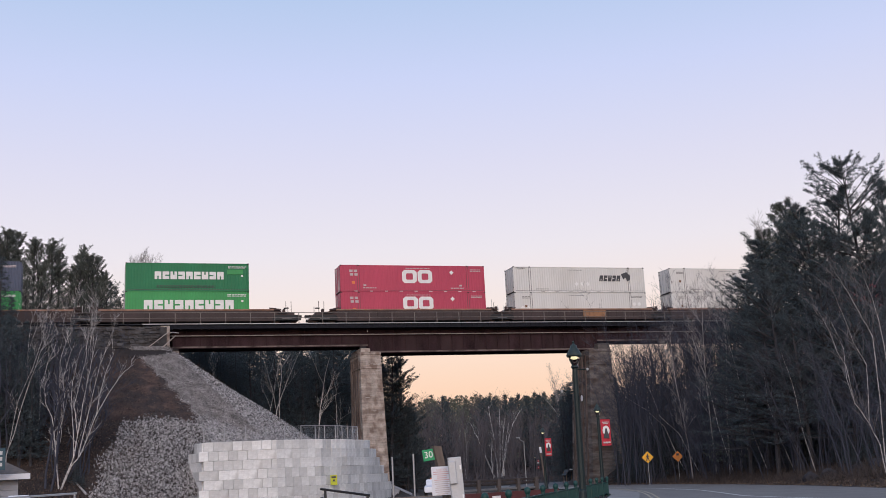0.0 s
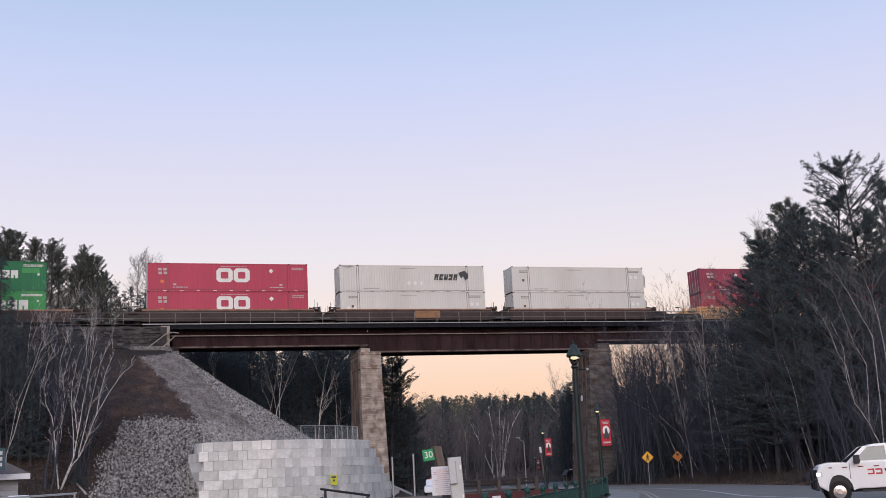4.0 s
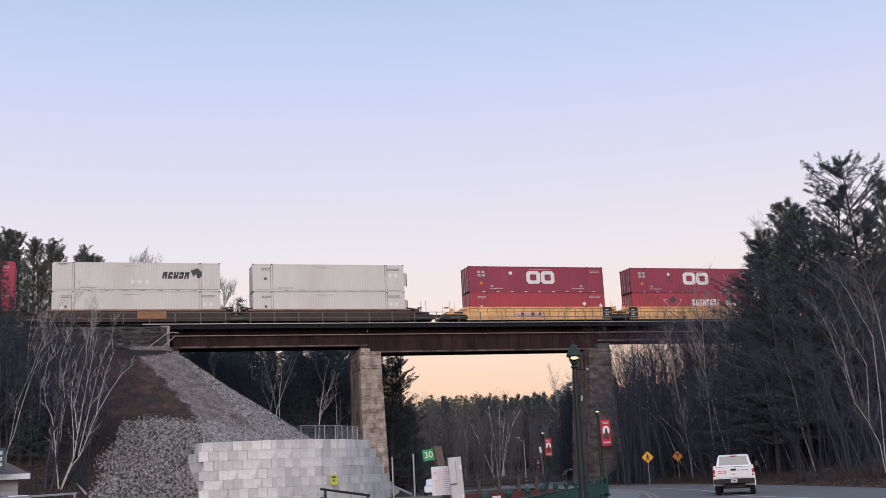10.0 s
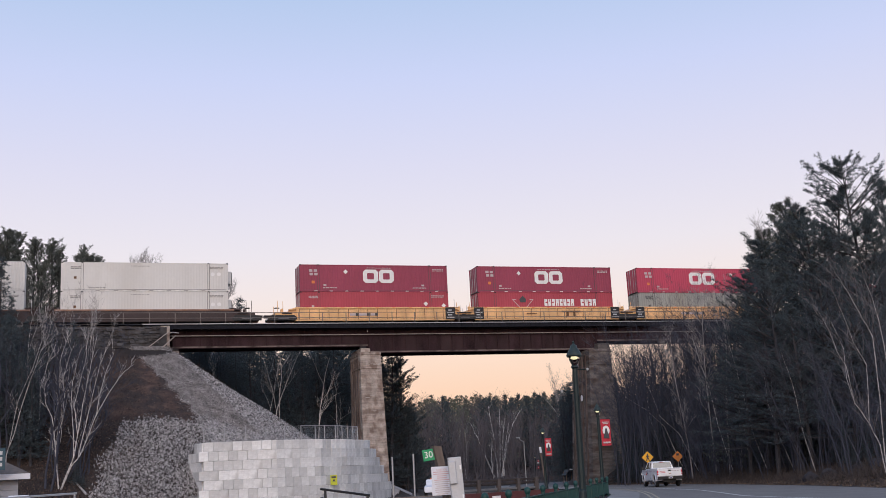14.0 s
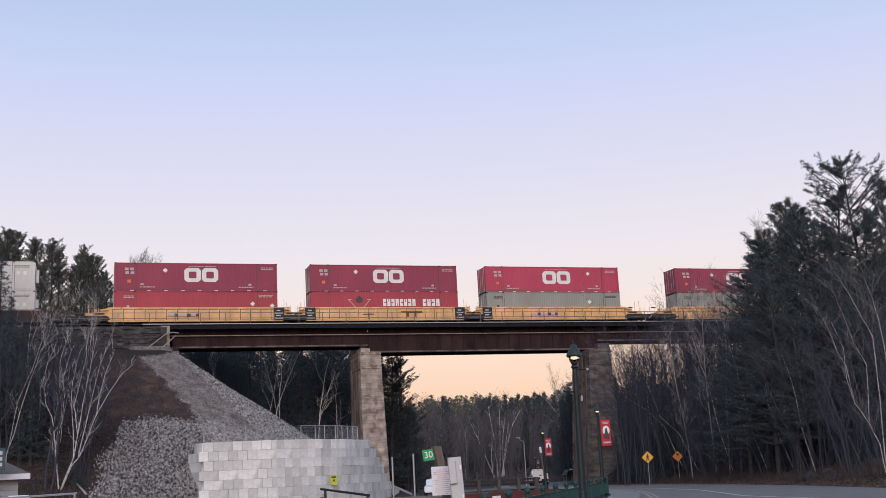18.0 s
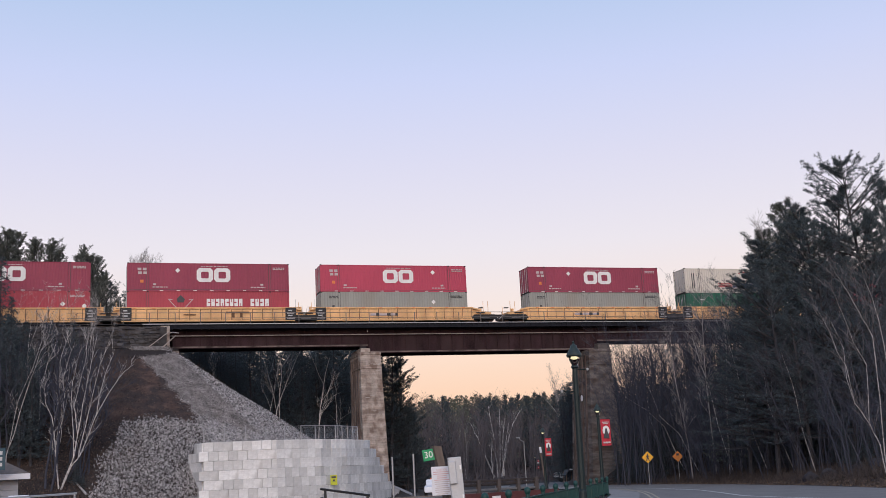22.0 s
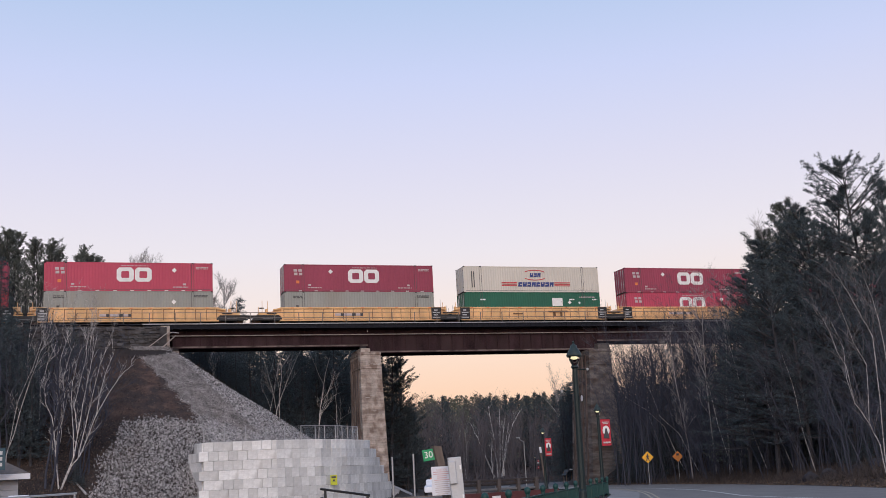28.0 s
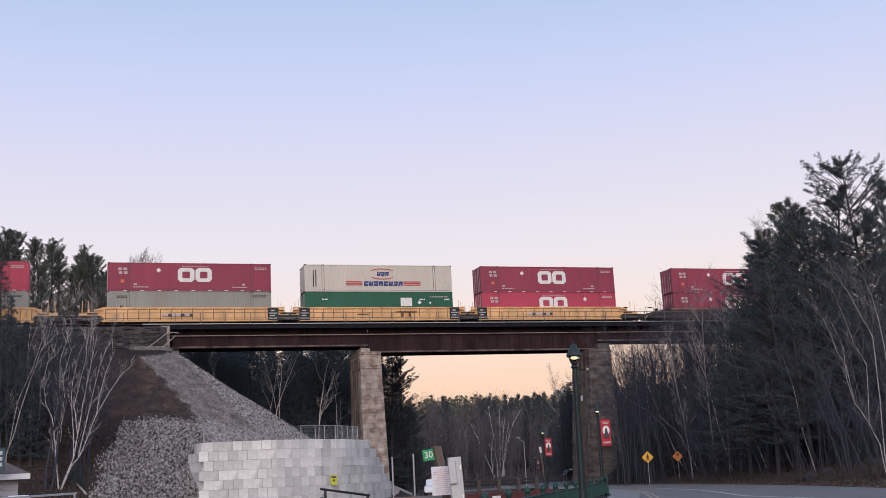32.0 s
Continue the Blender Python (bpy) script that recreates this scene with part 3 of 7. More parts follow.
def wall_path(d):
    """Place and heading at distance d along the face of the wall."""
    for (ax, ay), (bx, by) in zip(WALL, WALL[1:]):
        L = math.hypot(bx - ax, by - ay)
        if d <= L or (bx, by) == WALL[-1]:
            t = d / L
            return ax + (bx - ax) * t, ay + (by - ay) * t, math.atan2(by - ay, bx - ax)
        d -= L


WLEN = sum(math.hypot(b[0] - a[0], b[1] - a[1]) for a, b in zip(WALL, WALL[1:]))
block_mesh = {}


def block(w):
    if w not in block_mesh:
        bm = box(0.006, w - 0.006, 0, 0.75, 0.004, BH - 0.006, 0.018)
        me = bpy.data.meshes.new("block")
        bm.to_mesh(me)
        bm.free()
        me.materials.append(M["block"])
        block_mesh[w] = me
    return block_mesh[w]


rng = random.Random(11)
for r in range(7):
    d = 0.0 if r % 2 == 0 else -0.36
    end = WLEN - (0, 0, 0.6, 2.2, 3.4, 4.3, 5.6)[r]
    while d < end:
        w = rng.choice((0.75, 0.75, 0.75, 1.5)) if d < 6 else rng.choice((0.75, 0.6, 0.75, 0.75))
        if d < 5.6 and d + w > 5.35:
            w = round(5.69 - d, 2)
            turn = True
        else:
            turn = False
        x, y, a = wall_path(max(d, 0))
        if d < 0:
            x += d
        ob = new("block", block(w))
        ob.parent = rwall
        ob.matrix_basis = pose(x, y + rng.uniform(-0.035, 0.03), r * BH, 0, 0, math.degrees(a)) @ pose(0, 0.03 * r, 0)
        d = 5.72 if turn else d + w
    # short return at the left end
    for k in range(3 if r == 6 else 5):
        ob = new("block", block(0.75))
        ob.parent = rwall
        ob.matrix_basis = pose(8.58 - 0.13 * (k + (r % 2) * 0.5), 89.55 + 0.73 * k + (0.3 if r % 2 else 0), r * BH, 0, 0, 280) @ pose(-0.75, 0, 0)
lime = thing("notice_board", None, "small lime yellow notice fixed to the block wall", "sign")
part("plate", box(19.12, 19.68, 91.20, 91.23, 0.75, 1.55, 0.004), M["sign_lime"], lime)
part("print", box(19.2, 19.6, 91.19, 91.199, 1.3, 1.45), M["mark_dark"], lime)
part("print", extrude_profile([(19.28, 0.95), (19.4, 1.08), (19.52, 0.95), (19.48, 1.2), (19.32, 1.2)], 91.19, 91.199), M["mark_dark"], lime)
lime.matrix_basis = Matrix.Translation((-0.13, -0.38, 0.66))
fence = thing("chain_link_fence", None, "galvanised chain link fence on top of the block wall", "fence")
dd = [0.05 + 1.62 * k for k in range(5)] + [8.1, 9.5, 10.7, 12.1, 13.0, 14.0, 15.0, 15.9]
tops = []
for d in dd:
    x, y, a = wall_path(d)
    h = 1.12
    part("post", tube((x, y + 0.5, 7 * BH), (x, y + 0.5, 7 * BH + h), 0.04), M["galv"], fence)
    tops.append((x, y + 0.5, 7 * BH + h))
for a, b in zip(tops[5:], tops[6:]):
    part("top_rail", tube(a, b, 0.03), M["galv"], fence)
for i, (a, b) in enumerate(zip(tops, tops[1:])):
    bm = bmesh.new()
    n = 14
    for k in range(n):
        for s in (0, 1):
            p = Vector(a).lerp(Vector(b), k / n)
            q = Vector(a).lerp(Vector(b), (k + 1) / n)
            for j in range(10):
                z0, z1 = -1.10 + j * 0.11, -1.10 + (j + 1) * 0.11
                s_ = (j + s) % 2
                add_tube(bm, (p if s_ else q) + Vector((0, 0, z0)), (q if s_ else p) + Vector((0, 0, z1)), 0.004, n=3, caps=False)
    tagged(part("mesh", bm, M["galv"], fence), kind="stuff")

# ---- gravel, earth and rocks on the bank ----
def bank_patch(name, cells, lift, material, label, category):
    verts, faces = [], []
    for (x0, x1, y0, y1, inside) in cells:
        st = 0.22
        xs, ys = np.arange(x0, x1, st), np.arange(y0, y1, st)
        gx, gy = np.meshgrid(xs, ys)
        gz = ground_z(gx, gy) + lift
        base = len(verts)
        verts += np.stack([gx, gy, gz], -1).reshape(-1, 3).tolist()
        nx = len(xs)
        for j in range(len(ys) - 1):
            for i in range(nx - 1):
                if inside(xs[i] + st / 2, ys[j] + st / 2):
                    k = base + j * nx + i
                    faces.append((k, k + 1, k + nx + 1, k + nx))
    return tagged(link_mesh(name, verts, faces, material, smooth=True), label, category, kind="structure")


def wob(x, y):
    return 0.8 * math.sin(x * 1.3 + y * 0.7) + 0.5 * math.sin(x * 2.9 - y * 1.9)


def in_soil(x, y):
    return 0.6 < x + wob(x, y) * 0.8 < 12.5 and 99.5 + 0.35 * wob(x, y) < y < 109.5 and x < 4.7 + (109 - y) * 0.5 + 0.3 * wob(x, y)


bank_patch("earth_patch", [(-2, 14, 93, 109, in_soil)], 0.05, M["brown_soil"], "bare reddish brown earth on the railway bank", "earth")
bank_patch("gravel_bank", [(1, 30, 86, 116.4, lambda x, y: x > 4.5 + (109.5 - y) * 0.45 + 0.3 * wob(x, y) and (y > wall_y(x) + 1.0))], 0.03, M["gravel"], "grey fine gravel face of the railway bank", "gravel")


def scatter_rocks(name, count, inside, size, area, material, label, seed):
    r = random.Random(seed)
    shapes = []
    for k in range(6):
        bm = bmesh.new()
        add_box(bm, -0.8, 0.8, -0.8, 0.8, -0.8, 0.8)
        bm.verts.ensure_lookup_table()
        vs = np.array([tuple(v.co * r.uniform(0.4, 1.3)) for v in bm.verts])
        bm.verts.index_update()
        fs = np.array([[v.index for v in f.verts] for f in bm.faces])
        bm.free()
        shapes.append((vs, fs))
    V, F, base, done = [], [], 0, 0
    while done < count:
        x, y = r.uniform(area[0], area[1]), r.uniform(area[2], area[3])
        # a few stones stray over the edge of their patch
        if not inside(x + max(-0.6, min(0.6, r.gauss(0, 0.24))), y + max(-0.6, min(0.6, r.gauss(0, 0.24)))):
            continue
        s = size * r.uniform(0.5, 1.35)
        vs, fs = shapes[r.randrange(6)]
        rot = np.array(Euler((r.uniform(0, 6), r.uniform(0, 6), r.uniform(0, 6))).to_matrix())
        V.append((vs * np.array([1.2, r.uniform(0.55, 0.9), r.uniform(0.35, 0.7)])) @ rot.T * s + np.array([x, y, float(ground_z(x, y)) + s * r.uniform(0.1, 0.8)]))
        F.append(fs + base)
        base += len(vs)
        done += 1
    return tagged(link_mesh(name, np.concatenate(V).tolist(), np.concatenate(F).tolist(), material), label, "rocks", kind="stuff")


def in_riprap(x, y):
    if y < wall_y(x) + 0.9 and x > 8.0 + max(0.0, (91 - y) * 0.12):
        return False
    if in_soil(x, y):
        return False
    lower = y < 99.7 + 0.35 * wob(x, y) and x > 2.8 - 0.30 * (99 - y) + 0.45 * wob(x, y)
    right = y >= 94 and x > 9.5 + (108 - y) * 0.62 + 0.3 * wob(x, y)
    return (lower or right) and x < 25


scatter_rocks("riprap", 54000, in_riprap, 0.086, (-3, 25, 84, 116.4), M["riprap"], "grey angular riprap rocks covering the bank", 3)
scatter_rocks("ballast_stones", 40000, lambda x, y: x > 4.5 + (109.5 - y) * 0.45 and y > wall_y(x) + 1.0 and not in_riprap(x, y) and not in_soil(x, y), 0.052, (1, 25, 96, 115.8), M["gravel"], "loose grey gravel stones on the bank", 4)

scatter_rocks("earth_clods", 13000, lambda x, y: in_soil(x, y) or (x < 3.5 and not in_riprap(x, y)), 0.05, (-5, 11, 84, 110), M["clod"], "brown clods and dead leaves on the bare bank", 6)


# ---- train ----
S_T = [(0, 0.0), (2, 9.85), (4, 19.62), (6, 29.25), (8, 38.77), (10, 48.19), (12, 57.53), (14, 66.82), (16, 76.07), (18, 85.33), (20, 94.55),
       (22, 103.72), (24, 112.85), (26, 121.96), (28, 130.96), (30, 139.78), (32, 148.49)]
Z_WELL = 18.31
Y_NEAR = 112.51
RIDERS = []         # (thing, x at the start, y, z)
AXLES = []          # wheelsets that turn


def bar(parent, x0, x1, z0, z1, material, name="marking", y=-0.022, label=""):
    return part(name, box(x0, x1, y, y + 0.016, z0, z1), material, parent, label)


def diamond(parent, x, z, r, material):
    bm = extrude_profile([(x - r, z), (x, z - r), (x + r, z), (x, z + r)], -0.022, -0.006)
    return part("placard", bm, material, parent, "white diamond placard")


def frame_shape(parent, x0, x1, z0, z1, t, material):
    """A hollow block with cut corners, standing for a painted emblem."""
    c = (z1 - z0) * 0.18
    bm = bmesh.new()
    def ring(a, b, lo, hi, c, y):
        return [bm.verts.new(p) for p in ((a + c, y, lo), (b - c, y, lo), (b, y, lo + c), (b, y, hi - c), (b - c, y, hi), (a + c, y, hi), (a, y, hi - c), (a, y, lo + c))]
    o0, i0 = ring(x0, x1, z0, z1, c, -0.022), ring(x0 + t, x1 - t, z0 + t * 0.85, z1 - t * 0.85, c * 0.3, -0.022)
    o1, i1 = ring(x0, x1, z0, z1, c, -0.006), ring(x0 + t, x1 - t, z0 + t * 0.85, z1 - t * 0.85, c * 0.3, -0.006)
    for k in range(8):
        j = (k + 1) % 8
        bm.faces.new((o0[k], o0[j], i0[j], i0[k])), bm.faces.new((o1[k], i1[k], i1[j], o1[j]))
        bm.faces.new((o0[k], o1[k], o1[j], o0[j])), bm.faces.new((i0[k], i0[j], i1[j], i1[k]))
    bmesh.ops.recalc_face_normals(bm, faces=bm.faces)
    return part("emblem", bm, material, parent, "white painted emblem block")


def container(x0, upper, L, m, label, W=2.59, H=2.896, posts=True, smoothside=False):
    root = thing("shipping_container", None, label, "container", "containers on the train")
    RIDERS.append((root, x0, Y_NEAR, Z_WELL + (H + 0.005 if upper else 0)))
    # corrugated side walls
    n = int(L / 0.28)
    dep = 0.005 if smoothside else 0.017
    for y, s, nm in ((0.0, 1, "side_wall"), (W, -1, "side_wall")):
        prof = []
        p = (L - 0.24) / n
        for k in range(n):
            b = 0.12 + k * p
            prof += [(b, dep), (b + p * 0.25, 0.0), (b + p * 0.5, 0.0), (b + p * 0.75, dep)]
        prof.append((L - 0.12, dep))
        verts, faces = [], []
        for x, d in prof:
            verts += [(x, y + s * (0.01 + d), 0.14), (x, y + s * (0.01 + d), H - 0.10)]
        for k in range(len(prof) - 1):
            faces.append((2 * k, 2 * k + 2, 2 * k + 3, 2 * k + 1))
        link_mesh(nm, verts, faces, m, root)
    part("roof", box(0.05, L - 0.05, 0.03, W - 0.03, H - 0.06, H - 0.015), m, root)
    part("floor", box(0.05, L - 0.05, 0.03, W - 0.03, 0.06, 0.14), M["dark_steel"], root)
    for y in (0.0, W - 0.08):
        part("top_rail", box(0.1, L - 0.1, y, y + 0.08, H - 0.11, H - 0.02, 0.008), m, root)
        part("bottom_rail", box(0.1, L - 0.1, y, y + 0.08, 0.0, 0.15, 0.008), m, root)
    xs = [0.0, L - 0.16]
    if posts and L > 14:
        for x in ((L - 12.19) / 2 - 0.12, (L - 12.19) / 2 + 0.10, (L + 12.19) / 2 - 0.12, (L + 12.19) / 2 + 0.10):
            part("post_seam", box(x - 0.015, x + 0.015, -0.008, 0.02, 0.1, H - 0.08), M["seam"], root)
    # shadow line above the bottom rail, painted as a thin dark strip
    part("rail_shadow_gap", box(0.2, L - 0.2, -0.006, 0.02, 0.15, 0.18), M["seam"], root)
    if posts and L > 14:
        xs += [(L - 12.19) / 2 - 0.08, (L + 12.19) / 2 - 0.08]
    for x in xs:
        for y in (-0.004, W - 0.10):
            part("corner_post", box(x, x + 0.16, y, y + 0.104, 0.02, H - 0.01, 0.008), m, root)
            for z in (-0.001, H - 0.12):
                part("corner_casting", box(x - 0.004, x + 0.175, y - 0.004, y + 0.108, z, z + 0.121, 0.012), M["dark_steel"] if z > 1 else m, root)
    # doors with lock rods at the left end, ribbed wall at the other
    for y0, y1 in ((0.11, W / 2 - 0.01), (W / 2 + 0.01, W - 0.11)):
        door = part("door", box(0.03, 0.07, y0, y1, 0.16, H - 0.12, 0.006), m, root)
        for f in (0.3, 0.72):
            yy = y0 + (y1 - y0) * f
            part("lock_rod", tube((0.005, yy, 0.1), (0.005, yy, H - 0.1), 0.022), M["galv"], door, "galvanised lock rod")
        for z in (0.5, 1.1, 1.8, 2.4):
            part("hinge", box(0.0, 0.03, y0 if y0 < 1 else y1 - 0.14, (y0 if y0 < 1 else y1 - 0.14) + 0.14, z, z + 0.08), M["dark_steel"], door)
    part("front_wall", box(L - 0.08, L - 0.04, 0.1, W - 0.1, 0.1, H - 0.1), m, root)
    for k in range(8):
        yy = 0.2 + k * (W - 0.4) / 7
        part("end_rib", box(L - 0.04, L - 0.005, yy - 0.05, yy + 0.05, 0.12, H - 0.12, 0.01), m, root)
    return root


def small_print(root, x0, x1, z, material, rows=1, h=0.08):
    r = random.Random(int(x0 * 91 + z * 13))
    for k in range(rows):
        x = x0
        while x < x1:
            w = r.uniform(0.12, 0.4)
            bar(root, x, min(x + w, x1), z - k * h * 1.7, z - k * h * 1.7 + h, material)
            x += w + 0.06


def red_box(x0, upper, m, label, diam_x, low=False):
    """Red 53-foot box with a big white emblem of two blocks."""
    c = container(x0, upper, 16.15, m, label)
    zc = 1.66
    for a, b in ((6.78, 8.42), (8.52, 10.15)):
        frame_shape(c, a, b, zc - 0.72, zc + 0.72, 0.44, M["mark_white"])
    small_print(c, 7.2, 9.9, 2.52, M["mark_pale"], 1, 0.06)
    diamond(c, diam_x, 2.12, 0.25, M["mark_white"])
    for k in range(2):
        bar(c, 1.0 + 0.5 * k, 1.36 + 0.5 * k, 2.1, 2.36, M["mark_pale"]), bar(c, 1.05 + 0.5 * k, 1.4 + 0.5 * k, 1.72, 1.98, M["mark_pale"])
    bar(c, 1.25, 1.58, 0.85, 1.15, M["mark_orange"])
    small_print(c, 2.45, 3.9, 0.36, M["mark_pale"], 1, 0.1)
    bar(c, 2.5, 2.8, 0.6, 0.78, M["mark_pale"])
    small_print(c, 12.2, 13.7, 0.36, M["mark_pale"], 1, 0.1)
    bar(c, 13.2, 13.5, 0.6, 0.78, M["mark_pale"])
    small_print(c, 14.5, 15.7, 2.4, M["mark_pale"], 2, 0.09)
    for k in range(9):
        x = 1.5 + k * 1.65
        bar(c, x, x + 0.35, 0.03, 0.09, M["mark_white"], "reflector")
    return c


def word_blocks(c, x0, x1, z0, z1, n, material, slant=0.0, slots=True, gap=0.16):
    """A word painted on the side, as a row of plain notched blocks."""
    w = (x1 - x0) / n
    for k in range(n):
        a, b = x0 + k * w + w * gap / 2, x0 + (k + 1) * w - w * gap / 2
        h = z1 - z0
        if slots:
            i, j, u, v = a + (b - a) * 0.40, a + (b - a) * 0.60, z0 + h * 0.42, z0 + h * 0.58
            pts = ([(a, z0), (b, z0), (b, u), (i, u), (i, v), (b, v), (b, z1), (a, z1)], [(a, z0), (i, z0), (i, u), (j, u), (j, z0), (b, z0), (b, z1), (a, z1)],
                   [(a, z0), (b, z0), (b, z1), (a, z1), (a, v), (j, v), (j, u), (a, u)], [(a, z0), (b, z0), (b, z1), (j, z1), (j, v), (i, v), (i, z1), (a, z1)])[(k * 3 + n) % 4]
        else:
            pts = [(a, z0), (b, z0), (b, z1), (a, z1)]
        pts = [(x + slant * (z - z0), z) for x, z in pts]
        part("emblem", extrude_profile(pts, -0.022, -0.006), material, c)


def plain_marks(c, L, m1, m2=None):
    small_print(c, L - 1.9, L - 0.5, 2.42, m1, 2, 0.08)
    small_print(c, 0.9, 1.9, 2.35, m1, 2, 0.09)
    bar(c, 1.2, 1.45, 1.2, 1.45, m2 or m1)


# leading pair
c = container(-18.45, True, 12.19, M["navy_c"], "slate blue 40-foot shipping container on the train", W=2.44)
plain_marks(c, 12.19, M["mark_pale"])
c = container(-18.45, False, 12.19, M["green_l"], "leaf green shipping container in a rail well", W=2.44)
plain_marks(c, 12.19, M["mark_white"])
# green pair with white words
c = container(3.41, True, 12.19, M["green_c"], "dark green 40-foot container with a white painted word", W=2.44)
word_blocks(c, 2.75, 9.7, 1.22, 2.0, 9, M["mark_white"])
small_print(c, 10.1, 11.9, 2.5, M["mark_white"], 2, 0.07)
bar(c, 11.4, 11.6, 1.5, 1.7, M["mark_white"]), bar(c, 10.0, 11.6, 1.75, 2.25, M["green_l"], y=-0.018)
small_print(c, 3.0, 8.8, 0.5, M["mark_dark"], 2, 0.08)
c = container(3.41, False, 12.19, M["green_l"], "leaf green 40-foot container with a white painted word", W=2.44)
word_blocks(c, 1.7, 10.7, 1.02, 2.0, 9, M["mark_white"])
small_print(c, 10.0, 11.9, 2.5, M["mark_white"], 2, 0.08)
bar(c, 11.4, 11.6, 1.8, 2.0, M["mark_white"])
# red pair
red_box(25.16, True, M["red"], "cherry red 53-foot container with a white block emblem", 12.35)
red_box(25.16, False, M["red"], "cherry red 53-foot container in a brown rail well", 12.35)


def white_box(x0, upper, label, emblem):
    c = container(x0, upper, 16.15, M["white_c"], label, smoothside=not emblem)
    if emblem:
        word_blocks(c, 10.35, 13.05, 1.28, 1.95, 5, M["mark_dark"], slant=0.22, gap=0.2)
        bm = extrude_profile([(13.2, 2.1), (13.9, 2.35), (14.35, 1.95), (14.3, 1.5), (13.95, 1.25), (13.75, 1.75), (13.5, 1.5), (13.3, 1.9)], -0.022, -0.006)
        part("emblem", bm, M["mark_dark"], c, "dark rounded animal emblem shape")
        for k in range(3):
            diamond(c, 7.6 + 0.68 * k, 0.95, 0.25, M["mark_white"])
        rs = random.Random(8)
        for k in range(22):
            x = 0.35 + 1.35 * k / 22
            part("scorch", box(x, x + rs.uniform(0.02, 0.06), -0.012, -0.008, 2.78 - rs.uniform(0.05, 0.42) * (1 - abs(k - 9) / 14), 2.785), M["mark_dark"] if rs.random() < 0.5 else M["mark_grey"], c, "black soot smear")
    else:
        plain_marks(c, 16.15, M["mark_grey"], M["mark_brown"])
        for k in range(2):
            bm = bmesh.new()
            bmesh.ops.create_circle(bm, cap_ends=True, radius=0.2, segments=12, matrix=pose(14.6 + 0.62 * k, -0.014, 1.75 if upper else 1.55, 90))
            part("placard", bm, M["mark_white"], c)
    small_print(c, 2.6, 4.2, 0.33, M["mark_grey"], 1, 0.07)
    small_print(c, 6.6, 8.4, 2.5, M["mark_grey"], 1, 0.05)
    for k in range(14):
        bar(c, 2.4 + k * 0.85, 2.8 + k * 0.85, 0.03, 0.09, M["mark_grey"] if k % 2 else M["mark_white"], "reflector")
    return c


white_box(44.72, True, "off-white 53-foot container with a dark slanted word", True)
c = white_box(44.72, False, "off-white 53-foot container in a brown rail well", False)
for s in (0.9, 1.55):
    diamond(c, s, 1.15, 0.25, M["mark_white"])
white_box(64.17, True, "plain off-white 53-foot refrigerated container", False)
white_box(64.17, False, "plain off-white 53-foot container in a brown rail well", False)
for z in (Z_WELL + 1.2, Z_WELL + 4.1):
    u = thing("refrigeration_unit", None, "small dark cooling unit on a container end", "cooling unit")
    part("case", box(0, 0.35, 0.3, 2.2, -0.4, 0.9, 0.04), M["grey_panel"], u)
    part("hose", tube((0.38, 0.4, -0.6), (0.38, 0.4, 0.8), 0.04), M["black"], u)
    RIDERS.append((u, 80.325, Y_NEAR, z))
# reds on yellow cars
red_box(87.68, True, M["red_dull"], "dull maroon 53-foot container with a white block emblem", 4.9)
c = container(87.68, False, 16.15, M["red_bright"], "orange-red 53-foot container in a yellow rail well")
plain_marks(c, 16.15, M["mark_pale"])
diamond(c, 13.6, 1.6, 0.25, M["mark_white"]), diamond(c, 15.6, 1.4, 0.25, M["mark_white"])
red_box(107.29, True, M["red_dull"], "dull maroon 53-foot container with a white block emblem", 4.9)
c = container(107.29, False, 16.15, M["red_bright"], "orange-red container with a triangle emblem and pale words")
word_blocks(c, 7.7, 11.4, 1.36, 2.12, 8, M["mark_white"], gap=0.25)
word_blocks(c, 12.1, 14.1, 1.36, 2.12, 4, M["mark_white"], gap=0.25)
part("emblem", extrude_profile([(4.4, 2.10), (3.93, 2.10), (5.2, 0.70), (6.47, 2.10), (6.0, 2.10), (6.0, 2.03), (6.32, 2.03), (5.2, 0.80), (4.08, 2.03), (4.4, 2.03)], -0.022, -0.006), M["mark_pale"], c, "pale outlined triangle")
part("emblem", extrude_profile([(4.9, 1.75), (5.5, 1.75), (5.6, 2.1), (5.2, 2.5), (4.8, 2.1)], -0.022, -0.006), M["mark_dark"], c, "dark leaf-shaped patch")
red_box(126.75, True, M["red"], "cherry red 53-foot container with a white block emblem", 12.35)
c = container(126.75, False, 16.15, M["grey_c"], "stained grey 53-foot container in a yellow rail well")
plain_marks(c, 16.15, M["mark_dark"])
diamond(c, 12.3, 1.8, 0.25, M["mark_white"])
red_box(150.2, True, M["red_dull"], "dull maroon 53-foot container with a white block emblem", 4.9)
c = container(150.2, False, 16.15, M["grey_c"], "streaked grey 53-foot container in a yellow rail well")
plain_marks(c, 16.15, M["mark_dark"])
c = container(169.85, True, 16.15, M["cream_c"], "cream 53-foot container with red stripes and blue word")
word_blocks(c, 6.3, 10.6, 0.62, 1.12, 8, M["mark_blue"], slant=0.15, gap=0.15)
word_blocks(c, 7.75, 9.1, 1.7, 2.15, 3, M["mark_blue"], slant=0.15)
for k in range(3):
    bar(c, 4.4 - 0.25 * k * 0, 6.2, 0.68 + 0.17 * k, 0.78 + 0.17 * k, M["mark_red"]), bar(c, 10.7, 12.6, 0.68 + 0.17 * k, 0.78 + 0.17 * k, M["mark_red"])
